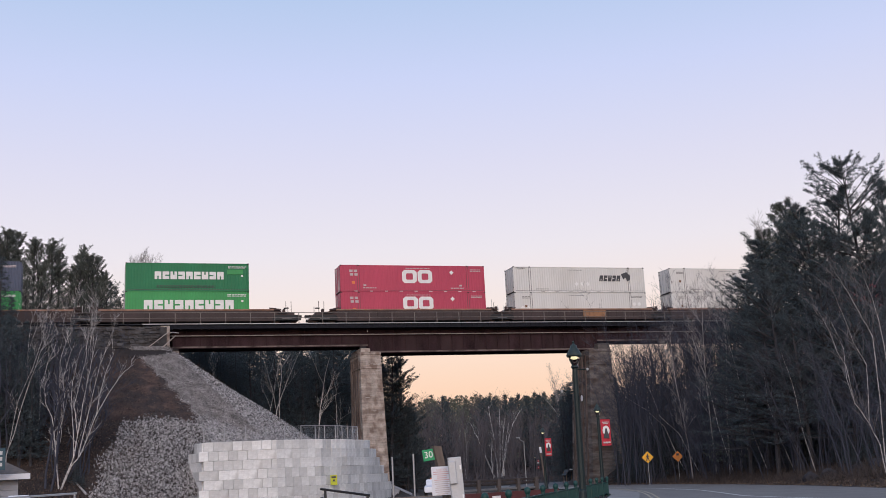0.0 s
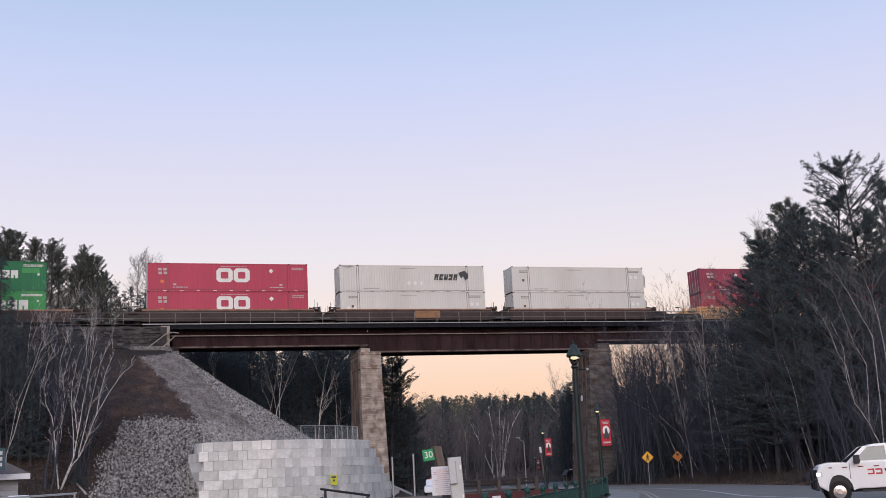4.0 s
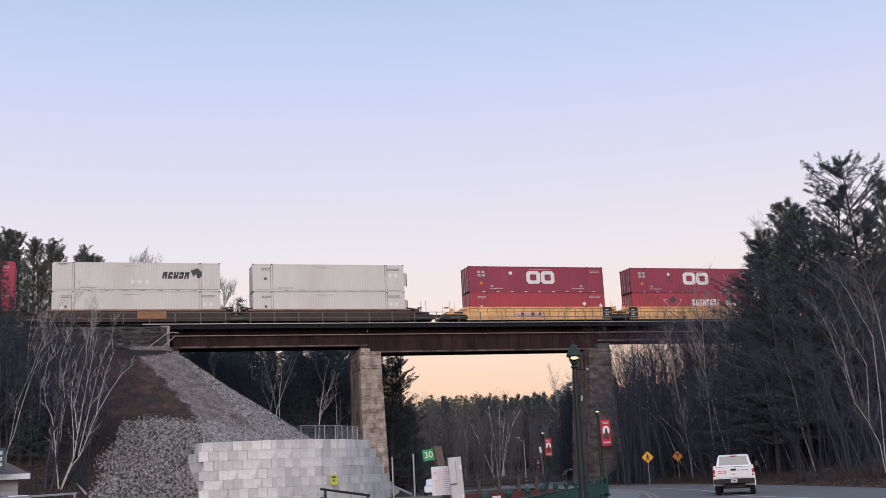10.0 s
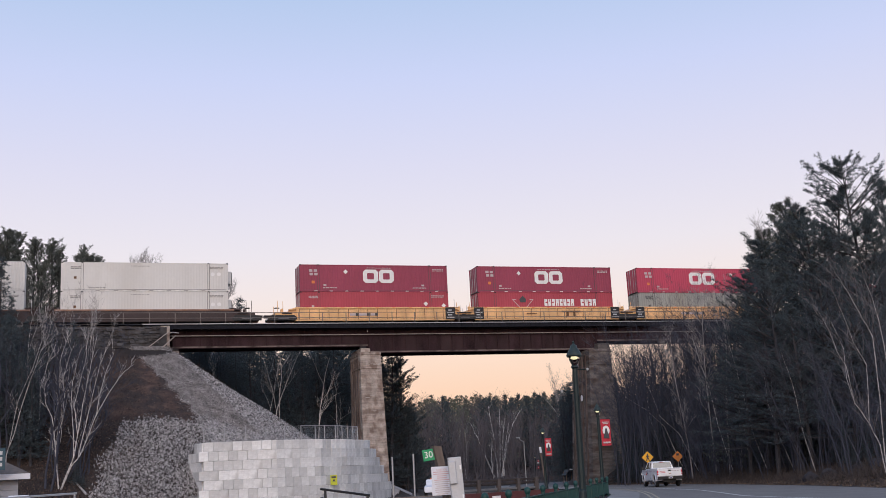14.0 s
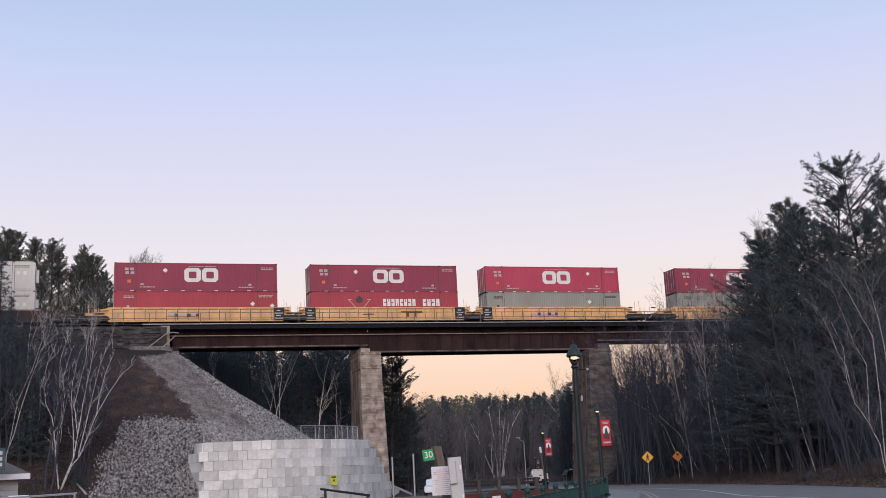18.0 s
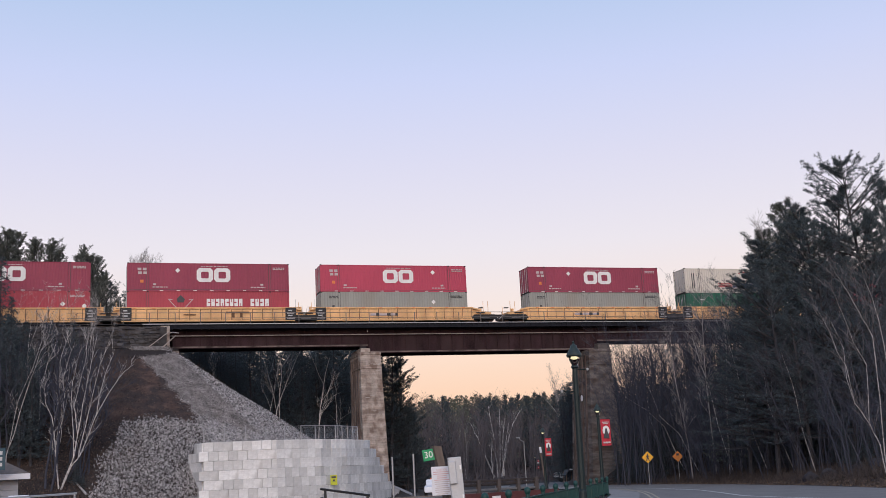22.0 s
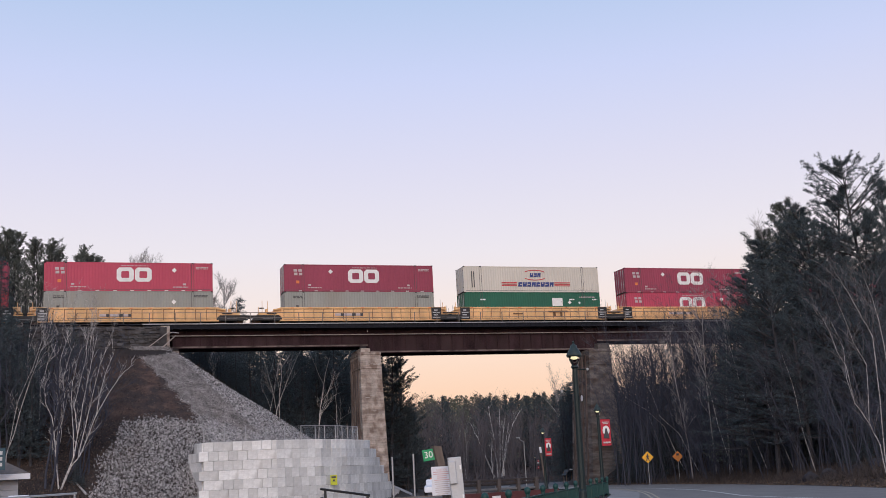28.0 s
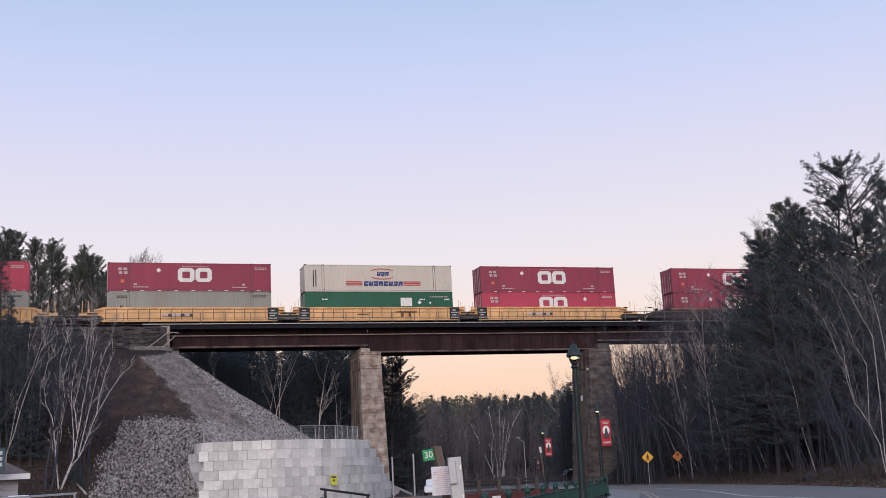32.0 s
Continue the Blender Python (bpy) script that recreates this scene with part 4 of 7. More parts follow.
for s in (1, -1):
    arc = [(8.4 + 1.25 * math.cos(a), 1.92 + s * (0.25 + 0.3 * math.sin(a))) for a in np.linspace(0.3, 2.84, 10)]
    part("emblem", extrude_profile([(x, z + 0.045) for x, z in arc] + [(x, z - 0.045) for x, z in arc[::-1]], -0.022, -0.006), M["mark_red"], c, "red curved swoosh")
for k in range(2):
    bar(c, 0.9 + 0.25 * k, 1.0 + 0.25 * k, 0.5, 2.3, M["mark_dark"])
c = container(169.85, False, 16.15, M["teal_c"], "deep green container with a white square patch")
bar(c, 10.3, 11.55, 1.35, 2.25, M["mark_white"], label="white square patch")
for x in (1.8, 12.4, 15.2):
    small_print(c, x, x + 0.6, 2.0, M["mark_white"], 1, 0.14)
small_print(c, 13.6, 15.6, 2.3, M["mark_pale"], 1, 0.1)
diamond(c, 12.4, 1.75, 0.22, M["mark_white"]), diamond(c, 13.6, 1.7, 0.15, M["mark_white"])
red_box(189.35, True, M["red_dull"], "dull maroon 53-foot container with a white block emblem", 4.9)
red_box(189.35, False, M["red"], "cherry red 53-foot container in a yellow rail well", 12.35)
red_box(212.9, True, M["red_dull"], "dull maroon 53-foot container with a white block emblem", 4.9)
red_box(212.9, False, M["red_dull"], "dull maroon 53-foot container in a brown rail well", 4.9)


def bogie(root, x, name="bogie"):
    b = part(name, extrude_profile([(x - 1.5, 0.35), (x - 1.1, 0.25), (x - 0.4, 0.15), (x + 0.4, 0.15), (x + 1.1, 0.25), (x + 1.5, 0.35), (x + 1.45, 0.62), (x + 0.6, 0.72), (x + 0.3, 0.85), (x - 0.3, 0.85), (x - 0.6, 0.72), (x - 1.45, 0.62)], -1.12, -0.98), M["dark_steel"], root)
    part("side_frame", extrude_profile([(x - 1.5, 0.35), (x - 0.4, 0.15), (x + 0.4, 0.15), (x + 1.5, 0.35), (x + 1.45, 0.62), (x + 0.3, 0.85), (x - 0.3, 0.85), (x - 1.45, 0.62)], 0.98, 1.12), M["dark_steel"], b)
    part("wheel_guard", extrude_profile([(x - 1.5, 0.2), (x - 1.42, 0.52), (x - 1.15, 0.74), (x + 1.15, 0.74), (x + 1.42, 0.52), (x + 1.5, 0.2)], -1.5, -1.43, 0.01), M["black"], b, "black guard over the wheels")
    part("guard_strap", box(x - 0.5, x + 0.55, -1.52, -1.505, 0.34, 0.40), M["grey_steel"], b)
    part("bolster", box(x - 0.25, x + 0.25, -1.0, 1.0, 0.45, 0.8), M["dark_steel"], b)
    for k in range(3):
        part("spring", tube((x - 0.2 + 0.2 * k, -1.14, 0.2), (x - 0.2 + 0.2 * k, -1.14, 0.55), 0.08, n=6), M["dark_steel"], b)
    for dx in (-0.9, 0.9):
        bm = bmesh.new()
        for y in (-0.82, 0.70):
            n = 20
            a = [bm.verts.new((0.44 * math.cos(k * math.tau / n), y, 0.44 * math.sin(k * math.tau / n))) for k in range(n)]
            c = [bm.verts.new((0.44 * math.cos(k * math.tau / n), y + 0.12, 0.44 * math.sin(k * math.tau / n))) for k in range(n)]
            for k in range(n):
                bm.faces.new((a[k], c[k], c[(k + 1) % n], a[(k + 1) % n]))
            bm.faces.new(a), bm.faces.new(c[::-1])
        add_tube(bm, (0, -1.05, 0), (0, 1.05, 0), 0.09, n=8)
        w = part("wheelset", bm, M["rail_steel"], root, "worn steel wheelset")
        AXLES.append((w, x + dx, 0.0, 0.44))


def well_car(xc, m, label, left_art, right_art, marks, top=1.55):
    """One unit of an articulated well car, with low side walls and sloped end platforms."""
    root = thing("well_car", None, label, "rail car", "well cars of the train")
    hl = 8.32
    for s, nm in ((-1, "side_sill"), (1, "side_sill")):
        y = s * 1.42
        sd = part(nm, box(-hl - 0.2, hl + 0.2, y - 0.05, y + 0.05, 0.14, top - 0.1), m, root)
        part("top_chord", box(-hl - 0.3, hl + 0.3, y - 0.1, y + 0.1, top - 0.16, top, 0.02), M["rusty_lip"] if m == M["car_brown"] else m, sd)
        part("bottom_chord", box(-hl - 0.3, hl + 0.3, y - 0.1, y + 0.1, 0.10, 0.26, 0.02), m, sd)
        for k in range(17):
            x = -hl + k * 2 * hl / 16
            part("stake", box(x - 0.045, x + 0.045, y + s * 0.05, y + s * 0.11, 0.26, top - 0.16), m, sd)
            # shade at one side of each stake, painted as a dark line
            if s < 0 and m == M["car_yellow"]:
                part("weld_line", box(x + 0.046, x + 0.125, y - 0.058, y - 0.05, 0.26, top - 0.16), M["yellow_shade"], sd, "dark shade line painted beside the stake")
        # shade in the creases at both chords, painted as dark lines
        if s < 0 and m == M["car_yellow"]:
            for z in (0.275, top - 0.215):
                part("grime_line", box(-hl, hl, y - 0.060, y - 0.0585, z - 0.022, z + 0.022), M["yellow_shade"], sd, "dark shade line painted along the chord")
        for k in range(9):
            x = -hl + 0.8 + k * 1.85
            part("reflector", box(x, x + 0.35, y + s * 0.1, y + s * 0.106, top - 0.12, top - 0.05), M["orange_patch"] if m == M["car_brown"] else M["mark_orange"], sd, "small orange reflector strip")
    part("well_floor", box(-hl, hl, -1.3, 1.3, 0.12, 0.32), M["dark_steel"], root)
    for sgn, art in ((-1, left_art), (1, right_art)):
        xe = 9.55 if art else 10.75
        ep = part("end_platform", extrude_profile([(sgn * hl, 0.5), (sgn * hl, 1.55), (sgn * (hl + 0.5), 1.5), (sgn * (hl + 1.1), 1.12), (sgn * xe, 1.05), (sgn * xe, 0.78), (sgn * (hl + 0.8), 0.62)], -1.25, 1.25), m, root)
        part("arm", extrude_profile([(sgn * (hl - 0.2), 1.42), (sgn * (hl - 0.2), 1.52), (sgn * (hl + 1.0), 1.36), (sgn * (hl + 1.05), 1.2)], -1.5, -1.36), m, ep)
        part("bulkhead", box(min(sgn * hl, sgn * (hl + 0.05)), max(sgn * hl, sgn * (hl + 0.05)), -1.3, 1.3, 0.3, 1.5), m, ep)
        if art:
            if m == M["car_yellow"]:
                part("black_panel", box(sgn * (hl - 0.15) - 0.55, sgn * (hl - 0.15) + 0.55, -1.56, -1.54, 0.2, 1.5), M["black"], ep, "black stencil panel")
            for k in range(4 if m == M["car_yellow"] else 0):
                wd = (0.42, 0.3, 0.38, 0.24)[k]
                part("stencil", box(sgn * (hl - 0.15) - wd, sgn * (hl - 0.15) + wd * (0.6 if k % 2 else 1), -1.57, -1.561, 0.36 + 0.26 * k, 0.48 + 0.26 * k), M["grey_panel"], ep)
            for dx, y, h in ((0.42, -1.3, 1.75), (1.12, -1.2, 0.95), (0.9, 0.9, 1.0)):
                part("rod", tube((sgn * (hl + dx), y, 1.0), (sgn * (hl + dx), y, 1.0 + h * 0.8), 0.02), M["grey_panel"], ep)
            part("post", tube((sgn * (hl + 0.75), -1.1, 1.2), (sgn * (hl + 0.75), -1.1, 2.1), 0.03), m, ep)
            part("step", box(sgn * (hl + 0.9) - 0.12, sgn * (hl + 0.9) + 0.12, -1.45, -1.2, 1.2, 1.62, 0.04), m, ep)
            part("step", box(sgn * (hl + 0.55) - 0.3, sgn * (hl + 0.55) + 0.3, -1.5, -1.3, 1.5, 1.56, 0.015), m, ep)
        else:
            for dx, y, h in ((1.55, -1.2, 1.15), (2.1, -1.2, 1.2), (2.15, 1.1, 0.95), (1.2, 1.0, 0.8)):
                part("brake_rod", tube((sgn * (hl + dx), y, 1.05), (sgn * (hl + dx), y, 1.05 + h), 0.028), m, ep)
            part("brake_wheel", lathe([(0.28, 0), (0.3, 0.03), (0.28, 0.06)], 12, (sgn * (hl + 1.9), 0.6, 1.75)), M["dark_steel"], ep)
            part("rail_stand", box(sgn * (hl + 1.5) - 0.12, sgn * (hl + 1.5) + 0.12, -0.4, 0.1, 1.05, 1.55, 0.03), m, ep)
            part("coupler", box(min(sgn * xe, sgn * (xe + 0.95)), max(sgn * xe, sgn * (xe + 0.95)), -0.16, 0.16, 0.62, 0.92, 0.03), M["dark_steel"], ep)
            part("hose", tube((sgn * (xe + 0.3), -0.4, 0.75), (sgn * (xe + 0.75), -0.4, 0.35), 0.05), M["grey_panel"], ep)
        part("grating", box(sgn * (hl + 1.15) - 0.5, sgn * (hl + 1.15) + 0.5, -1.4, -1.25, 0.9, 0.98), M["dark_steel"], ep)
    if left_art != "skip":
        bogie(root, -9.78 if left_art else -9.9)
    if not right_art:
        bogie(root, 9.9)
    for x0, x1, z0, z1, mt in marks:
        part("stencil", box(x0, x1, -1.566, -1.531, z0, z1), mt, root)
    RIDERS.append((root, xc, YC, Z_RAIL))
    return root


BR, YE = "grimy oxide-brown three-unit well car section", "faded yellow three-unit well car section with stencils"
brown_marks = [(-4.0, -1.4, 0.35, 1.25, M["orange_patch"])]
yel_a = [(-2.9, -2.3, 0.64, 0.88, M["mark_pale"]), (-2.28, -1.95, 0.62, 0.9, M["mark_dark"]), (-1.92, -1.1, 0.64, 0.88, M["mark_pale"]), (-1.08, -0.7, 0.62, 0.9, M["mark_dark"]), (-0.67, -0.2, 0.64, 0.88, M["mark_pale"]), (-0.18, 0.1, 0.62, 0.9, M["mark_dark"])]
yel_b = [(1.6, 3.9, 0.95, 1.1, M["mark_brown"]), (2.2, 2.45, 0.5, 1.0, M["mark_brown"]), (3.0, 3.25, 0.5, 1.0, M["mark_brown"]), (-2.6, -1.4, 0.75, 0.85, M["mark_brown"])]
well_car(-10.05, M["car_brown"], BR, True, True, [], 1.36)
well_car(9.5, M["car_brown"], BR, True, False, [], 1.36)
well_car(33.23, M["car_brown"], BR, False, True, [], 1.36)
well_car(52.8, M["car_brown"], BR, True, True, [(-0.05, 2.75, 0.35, 1.14, M["orange_patch"])], 1.36)
well_car(72.25, M["car_brown"], BR, True, False, [], 1.36)
well_car(95.75, M["car_yellow"], YE, False, True, yel_a)
well_car(115.35, M["car_yellow"], YE, True, True, yel_b)
well_car(134.85, M["car_yellow"], YE, True, False, yel_a)
well_car(158.3, M["car_yellow"], YE, False, True, yel_a)
well_car(177.9, M["car_yellow"], YE, True, True, yel_b)
well_car(197.4, M["car_yellow"], YE, True, False, yel_a)
well_car(221.0, M["car_brown"], BR, False, True, [], 1.36)


# ---- trees ----
F_DIR, R_DIR, U_DIR = Vector((0.30378551, 0.93111853, 0.20182332)), Vector((0.95263034, -0.3000774, -0.04948716)), Vector((-0.0144842, -0.20729651, 0.97817093))

class Soup:
    """Collects triangles and quads for one mesh."""
    def __init__(self):
        self.v, self.f = [], []

    def tube(self, a, b, r0, r1, n=4):
        d = (b - a)
        if d.length < 1e-4:
            return
        d.normalize()
        u = d.orthogonal().normalized()
        w = d.cross(u)
        k0 = len(self.v)
        for p, r in ((a, r0), (b, r1)):
            for k in range(n):
                q = p + (u * math.cos(k * math.tau / n) + w * math.sin(k * math.tau / n)) * r
                self.v.append((q.x, q.y, q.z))
        for k in range(n):
            j = (k + 1) % n
            self.f.append((k0 + k, k0 + j, k0 + n + j, k0 + n + k))

    def tuft(self, p, r, n, size, width, up=0.3):
        for _ in range(n):
            d = Vector((r.gauss(0, 1), r.gauss(0, 1), r.gauss(up, 0.7)))
            d.normalize()
            s = d.orthogonal().normalized() * (width * r.uniform(0.6, 1.3))
            s.rotate(Matrix.Rotation(r.uniform(0, 6.28), 3, d))
            o = p + Vector((r.gauss(0, 0.3), r.gauss(0, 0.3), r.gauss(0, 0.15))) * size
            e = o + d * size * r.uniform(0.6, 1.2)
            k0 = len(self.v)
            for q in (o - s, o + s, e):
                self.v.append((q.x, q.y, q.z))
            self.f.append((k0, k0 + 1, k0 + 2))

    def link(self, name, material, parent, label=""):
        return link_mesh(name, self.v, self.f, material, parent, label)


def wander(soup, r, p, d, length, r0, r1, segs, bend, n=5, lift=0.0):
    """A bent tapering limb in one skin; returns the points along it."""
    pts, p, last = [(p.copy(), d.copy(), r0)], p.copy(), None
    u = d.orthogonal().normalized()
    for k in range(segs + 1):
        rad = r0 + (r1 - r0) * k / segs
        u = (u - d * u.dot(d)).normalized()
        w = d.cross(u)
        ring = len(soup.v)
        for j in range(n):
            q = p + (u * math.cos(j * math.tau / n) + w * math.sin(j * math.tau / n)) * rad
            soup.v.append((q.x, q.y, q.z))
        if last is not None:
            for j in range(n):
                m = (j + 1) % n
                soup.f.append((last + j, last + m, ring + m, ring + j))
        last = ring
        if k < segs:
            d = (d + Vector((r.gauss(0, bend), r.gauss(0, bend), r.gauss(lift, bend * 0.6)))).normalized()
            p = p + d * (length / segs)
            pts.append((p.copy(), d.copy(), r0 + (r1 - r0) * (k + 1) / segs))
    return pts


def white_pine(seed, h, spread, bare=0.25, dens=1.0, needle="needle", label="tall dark white pine with layered branches", rise=0.5, gap=0.032, power=1.7, tuft=(9, 0.21, 0.020), arc=0.05, inner=2, whorl=(3, 4, 5, 5)):
    """Long limbs in uneven whorls; side twigs on each limb carry small upright needle tufts."""
    r = random.Random(seed)
    root = thing("pine_tree", None, label, "tree", "pines")
    wood, leaf = Soup(), Soup()
    trunk = wander(wood, r, Vector((0, 0, -0.5)), Vector((0, 0, 1)), h, h * 0.012 + 0.05, 0.03, 14, 0.018, 7)
    z = h * bare
    while z < h * 0.985:
        f = (z - h * bare) / (h * (1 - bare))
        i = min(len(trunk) - 2, int(z / h * 14))
        t0 = trunk[i][0].lerp(trunk[i + 1][0], z / h * 14 - i)
        reach = spread * (1 - f ** power) * (0.8 + 0.2 * math.sin(f * 19 + seed)) + 0.3
        for k in range(r.choice(whorl)):
            a = r.uniform(0, math.tau)
            L = reach * r.uniform(0.45, 1.12)
            d = Vector((math.cos(a), math.sin(a), r.uniform(-0.08, 0.15) + f * rise))
            pts = wander(wood, r, t0, d.normalized(), L, 0.012 * L + 0.012, 0.008, 7, 0.09, 3, arc)
            for j, (p, dd, _) in enumerate(pts[1:], 1):
                if j <= inner and L > 1.8 and r.random() < 0.85:
                    continue
                for s_ in (-1, 1):
                    if r.random() < 0.12:
                        continue
                    tl = L * r.uniform(0.14, 0.30) * (1.2 - 0.09 * j) + 0.12
                    sd = (dd * 0.75 + Vector((-dd.y, dd.x, 0)) * (s_ * r.uniform(0.5, 0.95)) + Vector((0, 0, r.uniform(0.0, 0.4)))).normalized()
                    e = p + sd * tl
                    wood.tube(p, e, 0.012, 0.006, 3)
                    m = max(2, int(tl * 3.4 * dens + r.random()))
                    for q in range(m):
                        leaf.tuft(p.lerp(e, 0.3 + 0.75 * (q + r.random() * 0.7) / m) + Vector((r.gauss(0, 0.06), r.gauss(0, 0.06), r.gauss(0.03, 0.05))), r, tuft[0], tuft[1], tuft[2], 0.8)
            for q in range(2):
                leaf.tuft(pts[-1][0] + Vector((r.gauss(0, 0.08), r.gauss(0, 0.08), r.gauss(0, 0.06))), r, tuft[0], tuft[1], tuft[2], 0.8)
        z += h * r.uniform(gap * 0.6, gap * 1.5)
    for k in range(5):
        leaf.tuft(trunk[-1][0] - Vector((0, 0, 0.12 * k)), r, 6, 0.2, 0.025, 1.0)
    wood.link("trunk", M["bark"], root)
    leaf.link("crown", M[needle], root)
    return root


def spruce(seed, h, spread, needle="needle", label="dark conical conifer at the wood's edge"):
    r = random.Random(seed)
    root = thing("conifer_tree", None, label, "tree", "conifers")
    wood, leaf = Soup(), Soup()
    wander(wood, r, Vector((0, 0, -0.4)), Vector((0, 0, 1)), h, h * 0.013 + 0.04, 0.02, 8, 0.01, 6)
    z = h * 0.08
    while z < h:
        f = z / h
        for k in range(r.choice((4, 5, 6))):
            a = r.uniform(0, math.tau)
            L = spread * (1 - f) ** 0.8 * r.uniform(0.55, 1.15) + 0.15
            d = Vector((math.cos(a), math.sin(a), r.uniform(-0.25, 0.1) + f * 0.3)).normalized()
            e = Vector((0, 0, z)) + d * L
            wood.tube(Vector((0, 0, z)), e, 0.02, 0.008, 3)
            for j in range(max(2, int(L * 2.6))):
                p = Vector((0, 0, z)).lerp(e, (j + 0.7) / max(2, int(L * 2.6))) + Vector((r.gauss(0, 0.16), r.gauss(0, 0.16), r.gauss(-0.05, 0.1)))
                leaf.tuft(p, r, 10, 0.29, 0.026, 0.0)
        z += h * r.uniform(0.02, 0.035)
    wood.link("trunk", M["bark"], root)
    leaf.link("crown", M[needle], root)
    return root


def bare_tree(seed, h, trunk_r, material, name, label, lean=0.06, bend=0.07, spread=0.55, stems=1, depth=3, kids=(9, 6, 4), group="bare trees", open_=0.3, tip=0.007):
    r = random.Random(seed)
    root = thing(name, None, label, "tree", group)

    def grow(wood, twig, p, d, L, rad, lev):
        soup = wood if lev == 0 else twig
        pts = wander(soup, r, p, d, L, rad, rad * (0.25 if lev == 0 else 0.3), 8 if lev == 0 else (4, 4, 3, 2)[lev], bend if lev == 0 else 0.08 + bend, 6 if lev == 0 else 3, 0.04)
        if lev >= depth:
            return
        for k in range(kids[lev]):
            t = r.uniform(open_ if lev == 0 else 0.25, 0.98)
            i = min(len(pts) - 2, int(t * (len(pts) - 1)))
            q, dd, rr = pts[i]
            q = q.lerp(pts[i + 1][0], t * (len(pts) - 1) - i)
            a = r.uniform(0, math.tau)
            side = Vector((math.cos(a), math.sin(a), 0))
            nd = (dd * (1 - spread * 0.6) + side * spread + Vector((0, 0, 0.25))).normalized()
            grow(wood, twig, q, nd, L * r.uniform(0.28, 0.5) * (1.15 - t * 0.55), max(tip, rr * r.uniform(0.45, 0.65)), lev + 1)

    for s in range(stems):
        a = r.uniform(0, math.tau)
        ln = lean * r.uniform(0.4, 1.6) * (2.2 if stems > 1 else 1)
        wood, twig = Soup(), Soup()
        grow(wood, twig, Vector((math.cos(a) * 0.2 * (stems > 1), math.sin(a) * 0.2 * (stems > 1), -0.3)), Vector((math.cos(a) * ln, math.sin(a) * ln, 1)).normalized(), h * r.uniform(0.8, 1.05), trunk_r * r.uniform(0.75, 1.1), 0)
        st = wood.link("trunk", material, root)
        tagged(twig.link("twig_crown", material, st), kind="stuff")
    return root


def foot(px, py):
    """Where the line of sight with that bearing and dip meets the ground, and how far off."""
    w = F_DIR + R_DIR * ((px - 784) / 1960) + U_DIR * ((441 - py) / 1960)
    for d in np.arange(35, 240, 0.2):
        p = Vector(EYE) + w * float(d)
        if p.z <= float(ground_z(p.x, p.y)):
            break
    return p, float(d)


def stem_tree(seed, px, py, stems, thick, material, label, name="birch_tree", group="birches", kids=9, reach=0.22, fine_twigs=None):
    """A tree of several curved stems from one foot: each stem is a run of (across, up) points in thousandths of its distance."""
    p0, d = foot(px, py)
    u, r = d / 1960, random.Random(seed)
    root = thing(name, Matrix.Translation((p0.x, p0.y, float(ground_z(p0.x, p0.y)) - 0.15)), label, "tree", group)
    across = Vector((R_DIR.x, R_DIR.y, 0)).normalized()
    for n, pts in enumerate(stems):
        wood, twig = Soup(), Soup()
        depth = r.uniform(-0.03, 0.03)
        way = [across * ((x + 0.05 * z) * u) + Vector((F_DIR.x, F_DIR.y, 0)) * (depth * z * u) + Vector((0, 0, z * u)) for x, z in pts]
        total = sum((b - a).length for a, b in zip(way, way[1:]))
        fine, run = [], 0.0
        for a, b in zip(way, way[1:]):
            for k in range(3):
                fine.append(a.lerp(b, k / 3) + Vector((r.gauss(0, 0.012), r.gauss(0, 0.02), 0)) * total * 0.12)
        fine.append(way[-1])
        r0 = thick * (1.0 if pts[0][1] < 12 else 0.6) * r.uniform(0.85, 1.1)
        m = len(fine) - 1
        for k in range(m):
            wood.tube(fine[k], fine[k + 1], r0 * (1 - 0.82 * k / m), r0 * (1 - 0.82 * (k + 1) / m), 6)
        for k in range(kids):
            f = r.uniform(0.25, 0.99)
            i = min(m - 1, int(f * m))
            q = fine[i].lerp(fine[i + 1], f * m - i)
            dd = (fine[i + 1] - fine[i]).normalized()
            a = r.uniform(0, math.tau)
            nd = (dd * 0.75 + Vector((math.cos(a), math.sin(a), 0)) * 0.55 + Vector((0, 0, 0.25))).normalized()
            sub_ = wander(twig, r, q, nd, total * reach * r.uniform(0.4, 1.2) * (1.25 - 0.6 * f), r0 * 0.24 * (1.1 - 0.6 * f), 0.005, 5, 0.11, 3, 0.03)
            for j in range(5):
                c, cd, _ = sub_[r.randrange(1, 6)]
                a = r.uniform(0, math.tau)
                wander(twig, r, c, (cd + Vector((math.cos(a), math.sin(a), 0.3)) * 0.7).normalized(), total * reach * r.uniform(0.12, 0.4), 0.010, 0.005, 3, 0.12, 3, 0.04)
        st = wood.link("trunk", material, root)
        tagged(twig.link("twig_crown", fine_twigs or material, st), kind="stuff")
    return root


